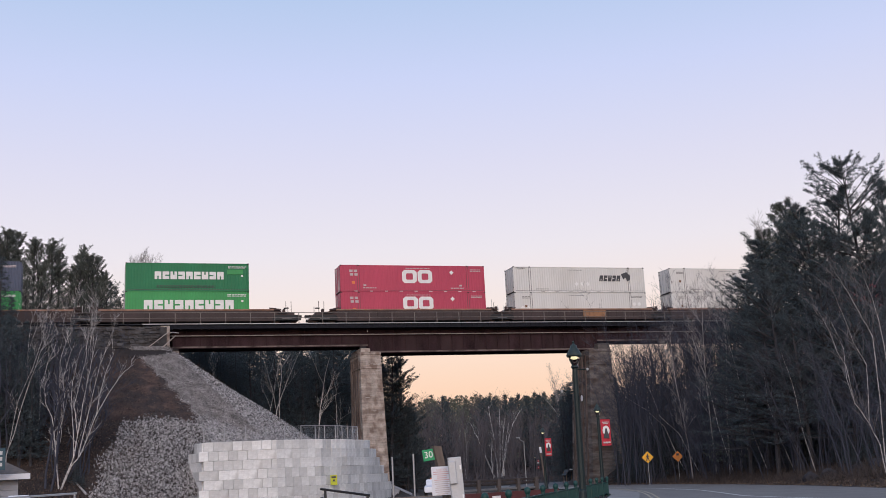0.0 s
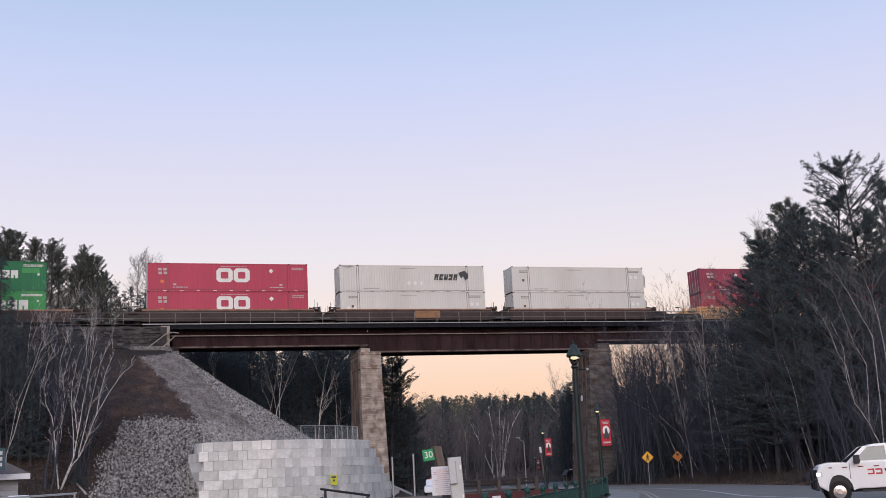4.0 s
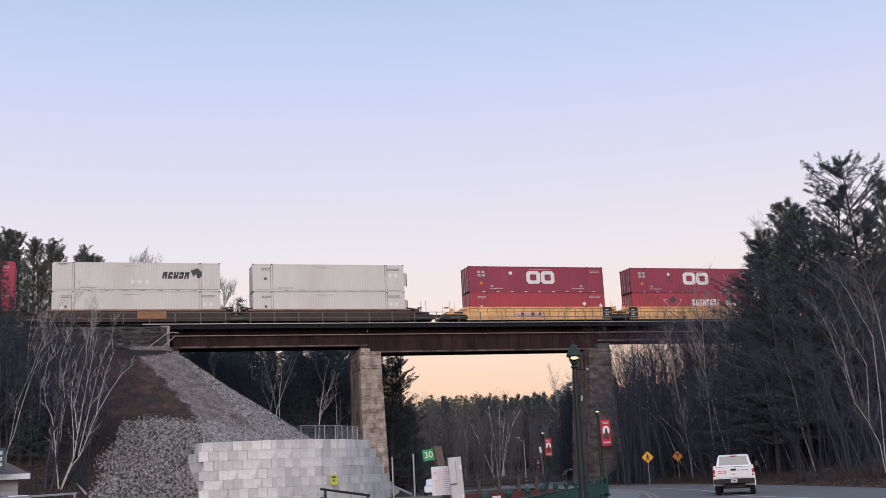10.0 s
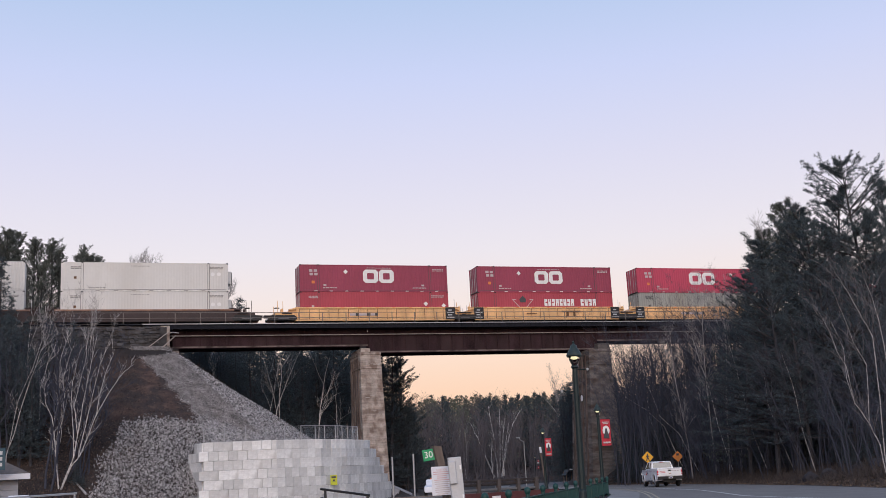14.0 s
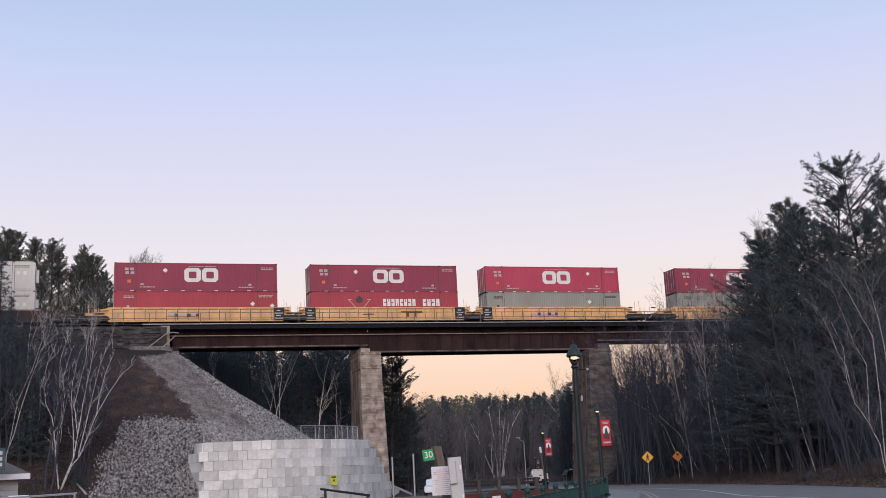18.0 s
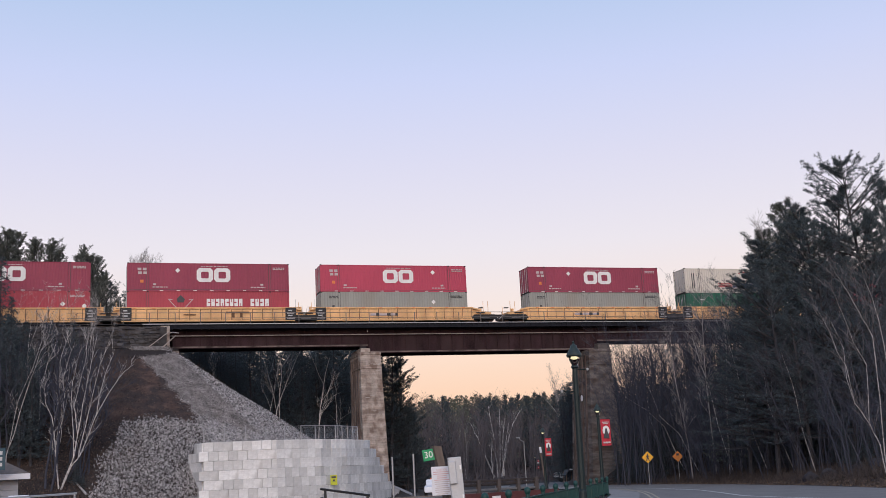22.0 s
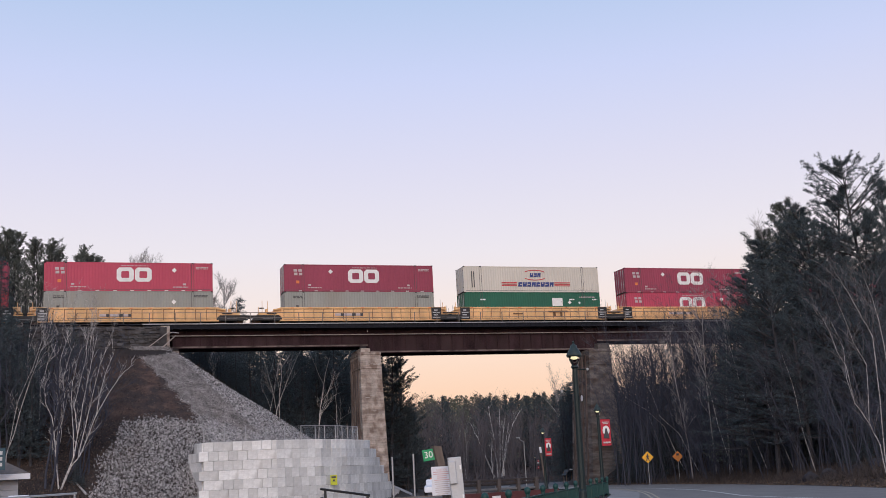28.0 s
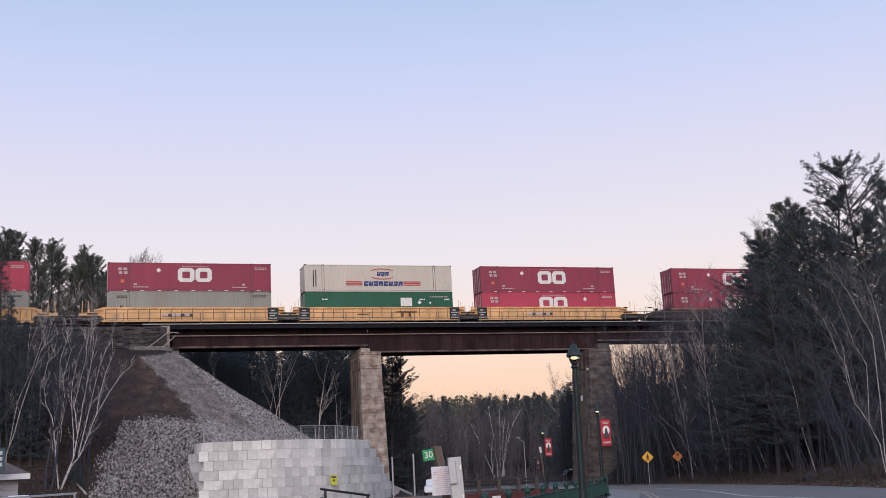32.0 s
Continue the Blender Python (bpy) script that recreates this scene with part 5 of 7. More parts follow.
def oval_bare(seed, h, limbs=44, shoots=12, girth=0.16, fine=1.0):
    """A leafless tree with an oval head of fine twigs."""
    r = random.Random(seed)
    root = thing("bare_tree", None, "round-headed leafless tree with fine twigs behind the tracks", "tree", "bare trees")
    wood, twig = Soup(), Soup()
    stem = wander(wood, r, Vector((0, 0, -0.3)), Vector((0, 0, 1)), h * 0.97, 0.075 * fine, 0.012 * fine, 8, 0.03, 5)
    for k in range(limbs):
        a, f = r.uniform(0, math.tau), r.uniform(0.28, 0.95)
        i = min(7, int(f * 8))
        base = stem[i][0].lerp(stem[i + 1][0], f * 8 - i)
        L = h * girth * math.sin(math.pi * min(0.93, (f - 0.12) * 1.05)) ** 0.6 * r.uniform(0.6, 1.1) + 0.1
        limb = wander(wood, r, base, Vector((math.cos(a) * 0.5, math.sin(a) * 0.5, 0.85)).normalized(), L, 0.015 * fine, 0.006 * fine, 5, 0.08, 3, 0.03)
        for j in range(shoots):
            q, dd, _ = limb[r.randrange(1, 6)]
            a = r.uniform(0, math.tau)
            nd = (dd + Vector((math.cos(a) * 0.6, math.sin(a) * 0.6, 0.25))).normalized()
            end = wander(twig, r, q, nd, h * r.uniform(0.025, 0.06), 0.006 * fine, 0.004 * fine, 2, 0.12, 3)
            for m in range(3):
                a = r.uniform(0, math.tau)
                twig.tube(end[-2][0], end[-2][0] + (nd + Vector((math.cos(a), math.sin(a), 0.3)) * 0.7).normalized() * h * r.uniform(0.015, 0.035), 0.005 * fine, 0.003 * fine, 3)
    t = wood.link("trunk", M["sky_lit_twig"], root)
    tagged(twig.link("twig_crown", M["sky_lit_twig"], t), kind="stuff")
    return root


def far_bare(seed, h):
    """A light leafless tree for the distance."""
    r, so = random.Random(seed), Soup()
    pts = wander(so, r, Vector((0, 0, -0.3)), Vector((r.uniform(-0.08, 0.08), r.uniform(-0.08, 0.08), 1)), h, 0.11, 0.02, 5, 0.06, 4)
    for k in range(16):
        t = r.uniform(0.2, 0.98)
        p = pts[int(t * 5)][0].lerp(pts[min(5, int(t * 5) + 1)][0], t * 5 - int(t * 5))
        a = r.uniform(0, math.tau)
        d = Vector((math.cos(a) * 0.5, math.sin(a) * 0.5, 0.8)).normalized()
        sub_ = wander(so, r, p, d, h * r.uniform(0.14, 0.34) * (1.3 - t * 0.6), 0.04, 0.012, 3, 0.12, 3, 0.05)
        for j in range(5):
            q, dd, _ = sub_[r.randrange(1, 4)]
            a = r.uniform(0, math.tau)
            so.tube(q, q + (dd + Vector((math.cos(a), math.sin(a), 0.4)) * 0.7).normalized() * h * r.uniform(0.05, 0.12), 0.016, 0.008, 3)
    return so


def far_conifer(seed, h, spread, pine):
    """A light evergreen for the distance."""
    r, so = random.Random(seed), Soup()
    lobes = [r.uniform(0.6, 1.25) for _ in range(24)]
    for k in range(230 if pine else 200):
        f = r.random() ** 1.15
        a = r.uniform(0, math.tau)
        edge = spread * ((1 - f ** 2.4) if pine else (1 - f) ** 0.8) * lobes[int(a / math.tau * 6) + 6 * int(f * 3.99)] + 0.1
        d = edge * math.sqrt(r.uniform(0.15, 1.0))
        p = Vector((math.cos(a) * d, math.sin(a) * d, h * ((0.3 + 0.7 * f) if pine else (0.06 + 0.94 * f)) + d * (0.2 if pine else -0.15)))
        so.tuft(p, r, 7, 0.5, 0.085, 0.5)
    so.tube(Vector((0, 0, -0.3)), Vector((0, 0, h * 0.95)), 0.16, 0.03, 4)
    return so


def grove(name, protos, spots, material, label):
    """Many distant trees as one mesh: spots are x, y, size."""
    V, F, base = [], [], 0
    arr = [(np.array(p.v), p.f) for p in protos]
    r = random.Random(len(spots))
    for x, y, s in spots:
        v, f = arr[r.randrange(len(arr))]
        a = r.uniform(0, math.tau)
        c, n = math.cos(a), math.sin(a)
        q = v * s
        q = np.stack([q[:, 0] * c - q[:, 1] * n + x, q[:, 0] * n + q[:, 1] * c + y, q[:, 2] + float(ground_z(x, y))], -1)
        V.append(q)
        F += [tuple(i + base for i in t) for t in f]
        base += len(v)
    ob = link_mesh(name, np.concatenate(V).tolist(), F, material)
    return tagged(ob, label, "woods", kind="stuff")


def planted(proto, x, y, rz=None, s=1.0, dz=0.0, rx=0.0, ry=0.0, rng_=random.Random(77)):
    """A copy of a tree, standing on the ground at x, y."""
    z = float(ground_z(x, y)) + dz
    t = copy_thing(proto, pose(x, y, z, rx, ry, 0) @ pose(0, 0, 0, 0, 0, rng_.uniform(0, 360) if rz is None else rz))
    t.scale = (s, s, s)
    return t


def drop(proto):
    for o in list(proto.children_recursive) + [proto]:
        bpy.data.objects.remove(o)


pines = [white_pine(100 + k, 20, (6.2, 5.0, 7.0, 4.6)[k], (0.14, 0.25, 0.08, 0.3)[k]) for k in range(4)]
big_pine = white_pine(137, 25.4, 7.8, 0.25, 1.55, rise=0.85, gap=0.029, power=3.4, tuft=(11, 0.20, 0.021), arc=0.03, inner=3, whorl=(4, 5, 6))
broad_pines = [white_pine(150 + k, 20, (5.8, 4.8, 7.2)[k], (0.26, 0.3, 0.2)[k], 0.95, tuft=(11, 0.19, 0.0165), rise=(0.8, 0.95, 0.65)[k], gap=0.034, power=(3.0, 2.6, 2.8)[k], arc=0.015, inner=2, whorl=(4, 5, 6), label="broad dark white pine with spreading limbs") for k in range(3)]
thin_pines = [white_pine(140 + k, 17, (4.6, 4.0, 5.0)[k], 0.05, 0.75, "needle_b", "grey-green white pine above the tracks", rise=1.1, power=4.2, gap=0.034, tuft=(8, 0.21, 0.022), whorl=(3, 4, 4, 5)) for k in range(3)]
firs = [spruce(200 + k, 13, (3.2, 2.6, 3.6)[k]) for k in range(3)]
bares = [bare_tree(300 + k, 15, 0.06, M["bare_pale"] if k > 2 else M["bare"], "bare_tree", "leafless grey hardwood tree in early winter") for k in range(5)]
round_bare = [oval_bare(400 + k, 9) for k in range(2)]
tall_bare = [oval_bare(410 + k, 17, 26, 9, 0.15, 1.1) for k in range(2)]
saps = [bare_tree(380 + k, 6, 0.045, M["bare"], "sapling", "thin leafless grey sapling at the wood edge", kids=(6, 4, 3), stems=2, group="saplings") for k in range(2)]
R = random.Random(9)

thin_birch = [bare_tree(440 + k, 12, 0.045, M["birch"], "birch_tree", "slender leafless birch leaning over the road edge", lean=0.05, bend=0.10, stems=1, kids=(6, 5, 4), spread=0.75, group="birches", open_=0.35) for k in range(3)]
lean_birch = [bare_tree(420 + k, 10.5, 0.066, M["birch"], "birch_tree", "leafless white birch leaning out from the bank", lean=0.05, bend=0.13, stems=1, kids=(6, 4, 3), spread=0.5, group="birches", open_=0.4) for k in range(3)]
# right-hand woods
def skyline(proto, h0, px, top, dist, rz, lean=0.0):
    """A tree whose top stands at that bearing and height above the eye line."""
    w = F_DIR + R_DIR * ((px - 784) / 1960) + U_DIR * ((441 - top) / 1960)
    p = Vector(EYE) + w * dist
    x = p.x - math.tan(math.radians(lean)) * (p.z - float(ground_z(p.x, p.y)))
    return planted(proto, x, p.y, rz, (p.z - float(ground_z(x, p.y))) / h0 / math.cos(math.radians(lean)), ry=lean)


skyline(big_pine, 25.4, 1480, 267, 90, 40, -4)
skyline(broad_pines[1], 20, 1572, 304, 95, 200)
for px, top, d, k in ((1412, 340, 97, 0), (1376, 384, 97, 1), (1350, 402, 98, 2), (1328, 424, 98, 0)):
    skyline(thin_pines[k], 17, px, top, d, R.uniform(0, 360))
for px, top, d, k in ((1444, 318, 93, 0), (1420, 346, 94, 1), (1494, 372, 88, 0), (1425, 372, 88, 2), (1368, 412, 90, 0), (1600, 330, 90, 0), (1540, 400, 86, 2), (1372, 452, 84, 2), (1440, 455, 82, 0), (1510, 450, 80, 2), (1580, 440, 80, 0),
                      (1344, 438, 94, 2), (1324, 466, 92, 0), (1345, 520, 84, 2), (1405, 530, 80, 1), (1480, 530, 78, 2), (1550, 530, 76, 0), (1300, 548, 90, 2)):
    skyline(broad_pines[k], 20, px, top, d, R.uniform(0, 360))
for px, top, d, k in ((1462, 382, 98, 1), (1440, 420, 97, 2), (1545, 432, 93, 0), (1415, 430, 97, 2), (1475, 450, 93, 2)):
    skyline(broad_pines[k], 20, px, top, d, R.uniform(0, 360))
for k in range(20):
    y = R.uniform(54, 104)
    planted(firs[R.randrange(3)], along(ROAD_R, y) + R.uniform(9, 19), y, None, R.uniform(0.35, 0.7))
for k in range(122):
    y = R.uniform(50, 107)
    planted(bares[R.randrange(5)], along(ROAD_R, y) + R.uniform(3.5, 18), y, None, R.uniform(0.4, 0.8) * (0.85 if y > 85 else 1), rx=R.uniform(-6, 6), ry=R.gauss(-3, 6))
for k in range(60):
    y = R.uniform(48, 104)
    planted(saps[R.randrange(2)], along(ROAD_R, y) + R.uniform(2.2, 9), y, None, R.uniform(0.6, 1.3), rx=R.uniform(-10, 10), ry=R.uniform(-14, 6))
for px, top, d, k in ((1374, 358, 96, 0), (1362, 376, 95, 1), (1257, 480, 100, 0), (1236, 506, 102, 1), (1280, 498, 101, 1), (1200, 560, 104, 0)):
    skyline(tall_bare[k], 17, px, top, d, R.uniform(0, 360))
for k in range(18):
    skyline(bares[R.randrange(3)], 16, R.uniform(1082, 1150), R.uniform(560, 635), R.uniform(101, 110), None, R.uniform(-12, 6))
for k in range(54):
    px = R.choice((R.uniform(1090, 1310), R.uniform(1190, 1310)))
    skyline(bares[R.randrange(5)], 15, px, R.uniform(545, 650) - max(0, px - 1230) * 0.5, R.uniform(107, 116), None, R.uniform(-12, 2))
for k in range(34):
    px = R.uniform(1185, 1300)
    skyline(bares[R.choice((3, 4, 4, 0))], 16.5, px, R.uniform(484, 570), R.uniform(106, 116), None, R.uniform(-8, 4))
for k in range(24):
    skyline(bares[R.randrange(3)], 16, R.uniform(1082, 1150), R.uniform(560, 640), R.uniform(108, 116), None, R.uniform(-10, 4))
for k in range(22):
    skyline(firs[R.randrange(3)], 13, R.uniform(1082, 1210), R.uniform(742, 800), R.uniform(108, 115), None)
for k in range(26):
    skyline(firs[R.randrange(3)], 13, R.uniform(1080, 1200), R.uniform(664, 690), R.uniform(135, 160), None)
for k in range(26):
    skyline(firs[R.randrange(3)], 13, R.uniform(1205, 1330), R.uniform(588, 630), R.uniform(129, 145), None)
for px, top, d in ((998, 682, 160), (1008, 674, 158), (1018, 680, 150), (1028, 672, 148), (1012, 700, 142), (1026, 705, 138), (1000, 712, 150), (1034, 690, 146)):
    skyline(firs[R.randrange(3)], 13, px, top, d, None)
for k in range(14):
    x, y = R.uniform(55.5, 74), R.uniform(95, 110)
    planted(firs[R.randrange(3)], x, y, None, R.uniform(0.2, 0.45))
for k in range(14):
    x, y = R.uniform(56, 80), R.uniform(92, 109)
    planted(bares[R.randrange(5)], x, y, None, R.uniform(0.4, 0.75), rx=R.uniform(-6, 6), ry=R.uniform(-14, 2))
WB, GB = "white birch clump leaning over the road edge", "slender pale birch leaning out of the wood"
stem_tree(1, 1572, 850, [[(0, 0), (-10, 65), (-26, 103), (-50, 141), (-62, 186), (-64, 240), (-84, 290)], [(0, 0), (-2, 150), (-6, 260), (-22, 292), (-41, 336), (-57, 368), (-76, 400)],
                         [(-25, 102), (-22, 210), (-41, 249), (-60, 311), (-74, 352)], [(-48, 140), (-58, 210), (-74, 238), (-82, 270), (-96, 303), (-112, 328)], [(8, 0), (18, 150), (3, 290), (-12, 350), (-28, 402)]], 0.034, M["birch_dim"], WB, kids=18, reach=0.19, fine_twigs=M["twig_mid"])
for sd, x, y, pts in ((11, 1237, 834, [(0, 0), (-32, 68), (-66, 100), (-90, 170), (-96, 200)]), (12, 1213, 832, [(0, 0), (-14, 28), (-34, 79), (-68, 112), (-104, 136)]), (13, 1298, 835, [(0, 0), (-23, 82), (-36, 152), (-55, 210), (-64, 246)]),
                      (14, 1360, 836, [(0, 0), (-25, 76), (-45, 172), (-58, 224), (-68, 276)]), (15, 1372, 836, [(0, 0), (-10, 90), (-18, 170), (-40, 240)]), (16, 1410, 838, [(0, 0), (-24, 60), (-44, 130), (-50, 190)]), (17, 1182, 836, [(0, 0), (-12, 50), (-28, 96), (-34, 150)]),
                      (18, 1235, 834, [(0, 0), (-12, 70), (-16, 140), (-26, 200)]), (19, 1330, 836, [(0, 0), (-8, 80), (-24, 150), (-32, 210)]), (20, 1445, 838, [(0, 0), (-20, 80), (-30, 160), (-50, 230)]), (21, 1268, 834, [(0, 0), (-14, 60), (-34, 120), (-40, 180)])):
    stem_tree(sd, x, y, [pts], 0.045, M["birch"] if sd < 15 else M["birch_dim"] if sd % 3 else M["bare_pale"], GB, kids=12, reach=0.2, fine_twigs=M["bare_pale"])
# dark wood behind the bridge on the near bank
for k in range(86):
    y = R.uniform(124, 176)
    x = R.uniform(10, 33) + (y - 124) * 0.2
    g = float(ground_z(x, y))
    f = R.randrange(7)
    h = min(0.150 * y - g, 21) * R.uniform(0.8, 1.0)
    if h > 3:
        planted((pines + firs)[f], x, y, None, h / (20 if f < 4 else 13))
for px, top, d, k in ((684, 588, 129, 2), (702, 622, 131, 2), (694, 640, 132, 0), (672, 600, 134, 2), (716, 712, 128, 2), (730, 728, 134, 2), (708, 668, 130, 0), (735, 790, 140, 2)):
    skyline(pines[k], 20, px, top, d, R.uniform(0, 360))
for px, top, d, k in ((372, 590, 152, 1), (398, 584, 158, 3), (440, 588, 150, 1), (470, 582, 156, 0), (504, 586, 152, 3), (530, 590, 158, 1)):
    skyline(pines[k], 20, px, top, d, px * 7.0)
for x, y, s in ((34.5, 140, 0.7), (31.0, 124.5, 0.9)):
    planted(pines[R.choice((0, 2))], x, y, None, s)
for x, y, s in ((57.5, 131.0, 0.8), (59.5, 133.0, 0.92), (61.5, 137.0, 1.0), (62.5, 134.0, 0.9), (63.5, 139, 1.0), (60.6, 131.5, 0.85)):
    planted(firs[R.randrange(3)], x, y, None, s)
light_bares = [far_bare(540 + k, 13) for k in range(6)]
grove("bare_woods", light_bares, [(R.uniform(61, 95), R.uniform(119, 150), R.uniform(0.5, 0.68)) for k in range(60)] + [(R.uniform(55.5, 78), R.uniform(118, 130), R.uniform(0.5, 0.72)) for k in range(34)], M["bare"], "dense leafless woods behind the bridge pier")
grove("bare_thicket", light_bares, [(R.uniform(54.0, 58.6), R.uniform(103.5, 108.5), R.uniform(0.85, 1.12)) for k in range(11)], M["bare"], "tangled leafless thicket beside the bridge pier")
for k in range(8):
    planted(firs[R.randrange(3)], R.uniform(74, 100), R.uniform(124, 160), None, R.uniform(0.6, 0.85))
for px, top, d, a, k in ((474, 600, 123, -3, 0), (484, 590, 123, 1, 1), (494, 604, 123, 4, 2), (490, 640, 124, 8, 1), (571, 590, 124, 0, 0), (604, 700, 124, 9, 2), (372, 600, 123, -2, 1), (384, 596, 124, 4, 2), (378, 610, 123, 0, 0)):
    skyline(lean_birch[k], 10.5, px, top, d, R.uniform(0, 360), a)
for k in range(22):
    x, y = R.uniform(7.5, 15), R.uniform(121, 138)
    g = float(ground_z(x, y))
    h = (0.150 * y - g) * R.uniform(0.85, 1.0)
    if h > 1.5:
        planted(firs[R.randrange(3)], x, y, None, h / 13)
for k in range(16):
    x, y = R.uniform(68, 84), R.uniform(119, 130)
    h = 12.2 * y / 120 - float(ground_z(x, y)) + R.uniform(-1.2, 0.6)
    if h > 1.5:
        planted(firs[R.randrange(3)], x, y, None, h / 13)
for k in range(22):
    x, y = R.uniform(53.2, 60), R.uniform(96.5, 108.5)
    planted(firs[R.randrange(3)], x, y, None, R.uniform(0.2, 0.38))
for k in range(34):
    y = R.uniform(50, 90)
    planted(bares[R.choice((0, 3, 4))], along(ROAD_R, y) + R.uniform(3.0, 6.5), y, None, R.uniform(0.4, 0.8), rx=R.uniform(-5, 5), ry=R.gauss(-5, 5))
for k in range(30):
    y = R.uniform(52, 100)
    planted(firs[R.randrange(3)], along(ROAD_R, y) + R.uniform(5, 10), y, None, R.uniform(0.12, 0.3))
for k in range(12):
    x, y = R.uniform(35.5, 43), R.uniform(140, 156)
    planted(firs[R.randrange(3)], x, y, None, R.uniform(0.4, 0.75))
# left bank above the tracks
for x, y, s, k in ((-9.3, 137.5, 0.87, 0), (-4.3, 136.5, 0.76, 2), (-11.8, 136, 0.82, 1), (0.6, 135.0, 0.66, 1), (-8.0, 131, 0.6, 2), (-5.5, 130, 0.55, 1), (-14, 140, 0.9, 2), (-12, 130, 0.6, 0), (-0.5, 128.5, 0.42, 1), (3.4, 131, 0.34, 1), (-10.5, 134, 0.8, 2), (-9.8, 128, 0.5, 1), (-6.5, 126.5, 0.42, 0), (1.4, 129, 0.4, 2)):
    planted(thin_pines[k], x, y, None, s * 1.08)
for px, top, d, k in ((8, 416, 132, 0), (36, 412, 134, 1), (60, 420, 131, 2), (92, 415, 133, 0), (24, 410, 130, 1), (76, 424, 131, 1), (132, 446, 131, 1), (150, 427, 134, 0), (164, 450, 130, 1), (142, 462, 129, 2), (178, 488, 130, 1)):
    skyline(thin_pines[k], 17, px, top, d, R.uniform(0, 360))
for px, top, d, k in ((172, 452, 133, 2), (194, 476, 134, 0), (120, 468, 130, 0), (108, 440, 134, 1)):
    skyline(thin_pines[k], 17, px, top, d, px * 3.0)
for px, top, d, k in ((244, 446, 150, 0), (286, 443, 152, 1), (358, 492, 146, 1), (397, 488, 148, 0), (386, 500, 150, 1)):
    skyline(round_bare[k], 9, px, top, d, R.uniform(0, 360))
for k in range(16):
    skyline(firs[R.randrange(3)], 13, R.uniform(390, 650), R.uniform(575, 625), R.uniform(150, 172), None)
for px, top in ((262, 505), (270, 497), (255, 516), (330, 525), (318, 531), (425, 530), (205, 508), (220, 516), (232, 508), (246, 520), (196, 498), (212, 524), (338, 533), (346, 524), (308, 522), (186, 480)):
    skyline(firs[R.randrange(3)], 13, px, top, R.uniform(138, 145), None)
for px, top, d in ((104, 590, 104), (122, 582, 103), (138, 596, 105), (156, 606, 104), (92, 575, 102), (148, 620, 101), (114, 612, 100)):
    skyline(firs[R.randrange(3)], 13, px, top, d, None)
for px, top, d, a, k in ((62, 500, 104, 4, 0), (86, 515, 103, 10, 1), (118, 520, 105, 6, 2), (172, 528, 107, 2, 1), (40, 508, 103, 8, 2)):
    skyline(thin_birch[k], 12, px, top, d, R.uniform(0, 360), a)
# left bank below the tracks
for k in range(28):
    px = R.uniform(-30, 95)
    skyline(firs[R.randrange(3)], 13, px, R.uniform(560, 640) + max(0, px - 40) * 1.2, R.uniform(88, 103), None)
for k in range(60):
    px = R.uniform(-10, 190)
    skyline(saps[R.randrange(2)], 6, px, R.uniform(560, 680) + max(0, 60 - px) * 0.4, R.uniform(88, 105), None, R.uniform(-6, 14))
for k in range(30):
    planted(bares[R.randrange(5)], R.uniform(-24, 0.5), R.uniform(90, 108), None, R.uniform(0.3, 0.5))
for x, y, s in ((-6.5, 103.5, 0.62), (-8.4, 101, 0.75), (-9.8, 104, 0.8), (-7.6, 97, 0.55), (-10.5, 97, 0.8), (-3.2, 106, 0.4), (-12, 100, 0.9), (-5.3, 99.5, 0.45), (-13.5, 94, 0.9), (-0.6, 92.0, 0.16), (-1.3, 106.5, 0.36), (-9.0, 92, 0.6), (-7.5, 105, 0.8), (-9.0, 107, 0.9), (-6.2, 101, 0.6), (-8.2, 95, 0.65), (-11.5, 106, 0.95)):
    planted(firs[R.randrange(3)], x, y, None, s)
LB = "white birch clump with curving stems on the railway bank"
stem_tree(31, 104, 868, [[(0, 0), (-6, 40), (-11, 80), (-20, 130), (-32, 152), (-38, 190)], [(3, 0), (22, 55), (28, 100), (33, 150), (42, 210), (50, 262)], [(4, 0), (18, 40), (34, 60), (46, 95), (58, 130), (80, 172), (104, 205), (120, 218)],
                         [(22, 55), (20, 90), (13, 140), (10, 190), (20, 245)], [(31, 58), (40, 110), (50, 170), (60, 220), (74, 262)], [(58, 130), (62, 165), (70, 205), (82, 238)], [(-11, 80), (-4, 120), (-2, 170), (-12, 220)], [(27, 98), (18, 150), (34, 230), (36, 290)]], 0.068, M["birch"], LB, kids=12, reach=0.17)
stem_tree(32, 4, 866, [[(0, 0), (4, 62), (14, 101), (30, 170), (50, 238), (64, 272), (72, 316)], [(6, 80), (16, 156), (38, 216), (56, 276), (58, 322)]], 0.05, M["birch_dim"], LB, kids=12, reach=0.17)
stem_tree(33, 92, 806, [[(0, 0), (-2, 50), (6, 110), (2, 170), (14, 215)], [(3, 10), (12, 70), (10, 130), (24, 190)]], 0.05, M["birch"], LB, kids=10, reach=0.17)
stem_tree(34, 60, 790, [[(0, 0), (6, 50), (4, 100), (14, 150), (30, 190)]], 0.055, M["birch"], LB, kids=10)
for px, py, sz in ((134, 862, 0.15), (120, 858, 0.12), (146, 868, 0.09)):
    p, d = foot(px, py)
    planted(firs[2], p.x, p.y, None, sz)
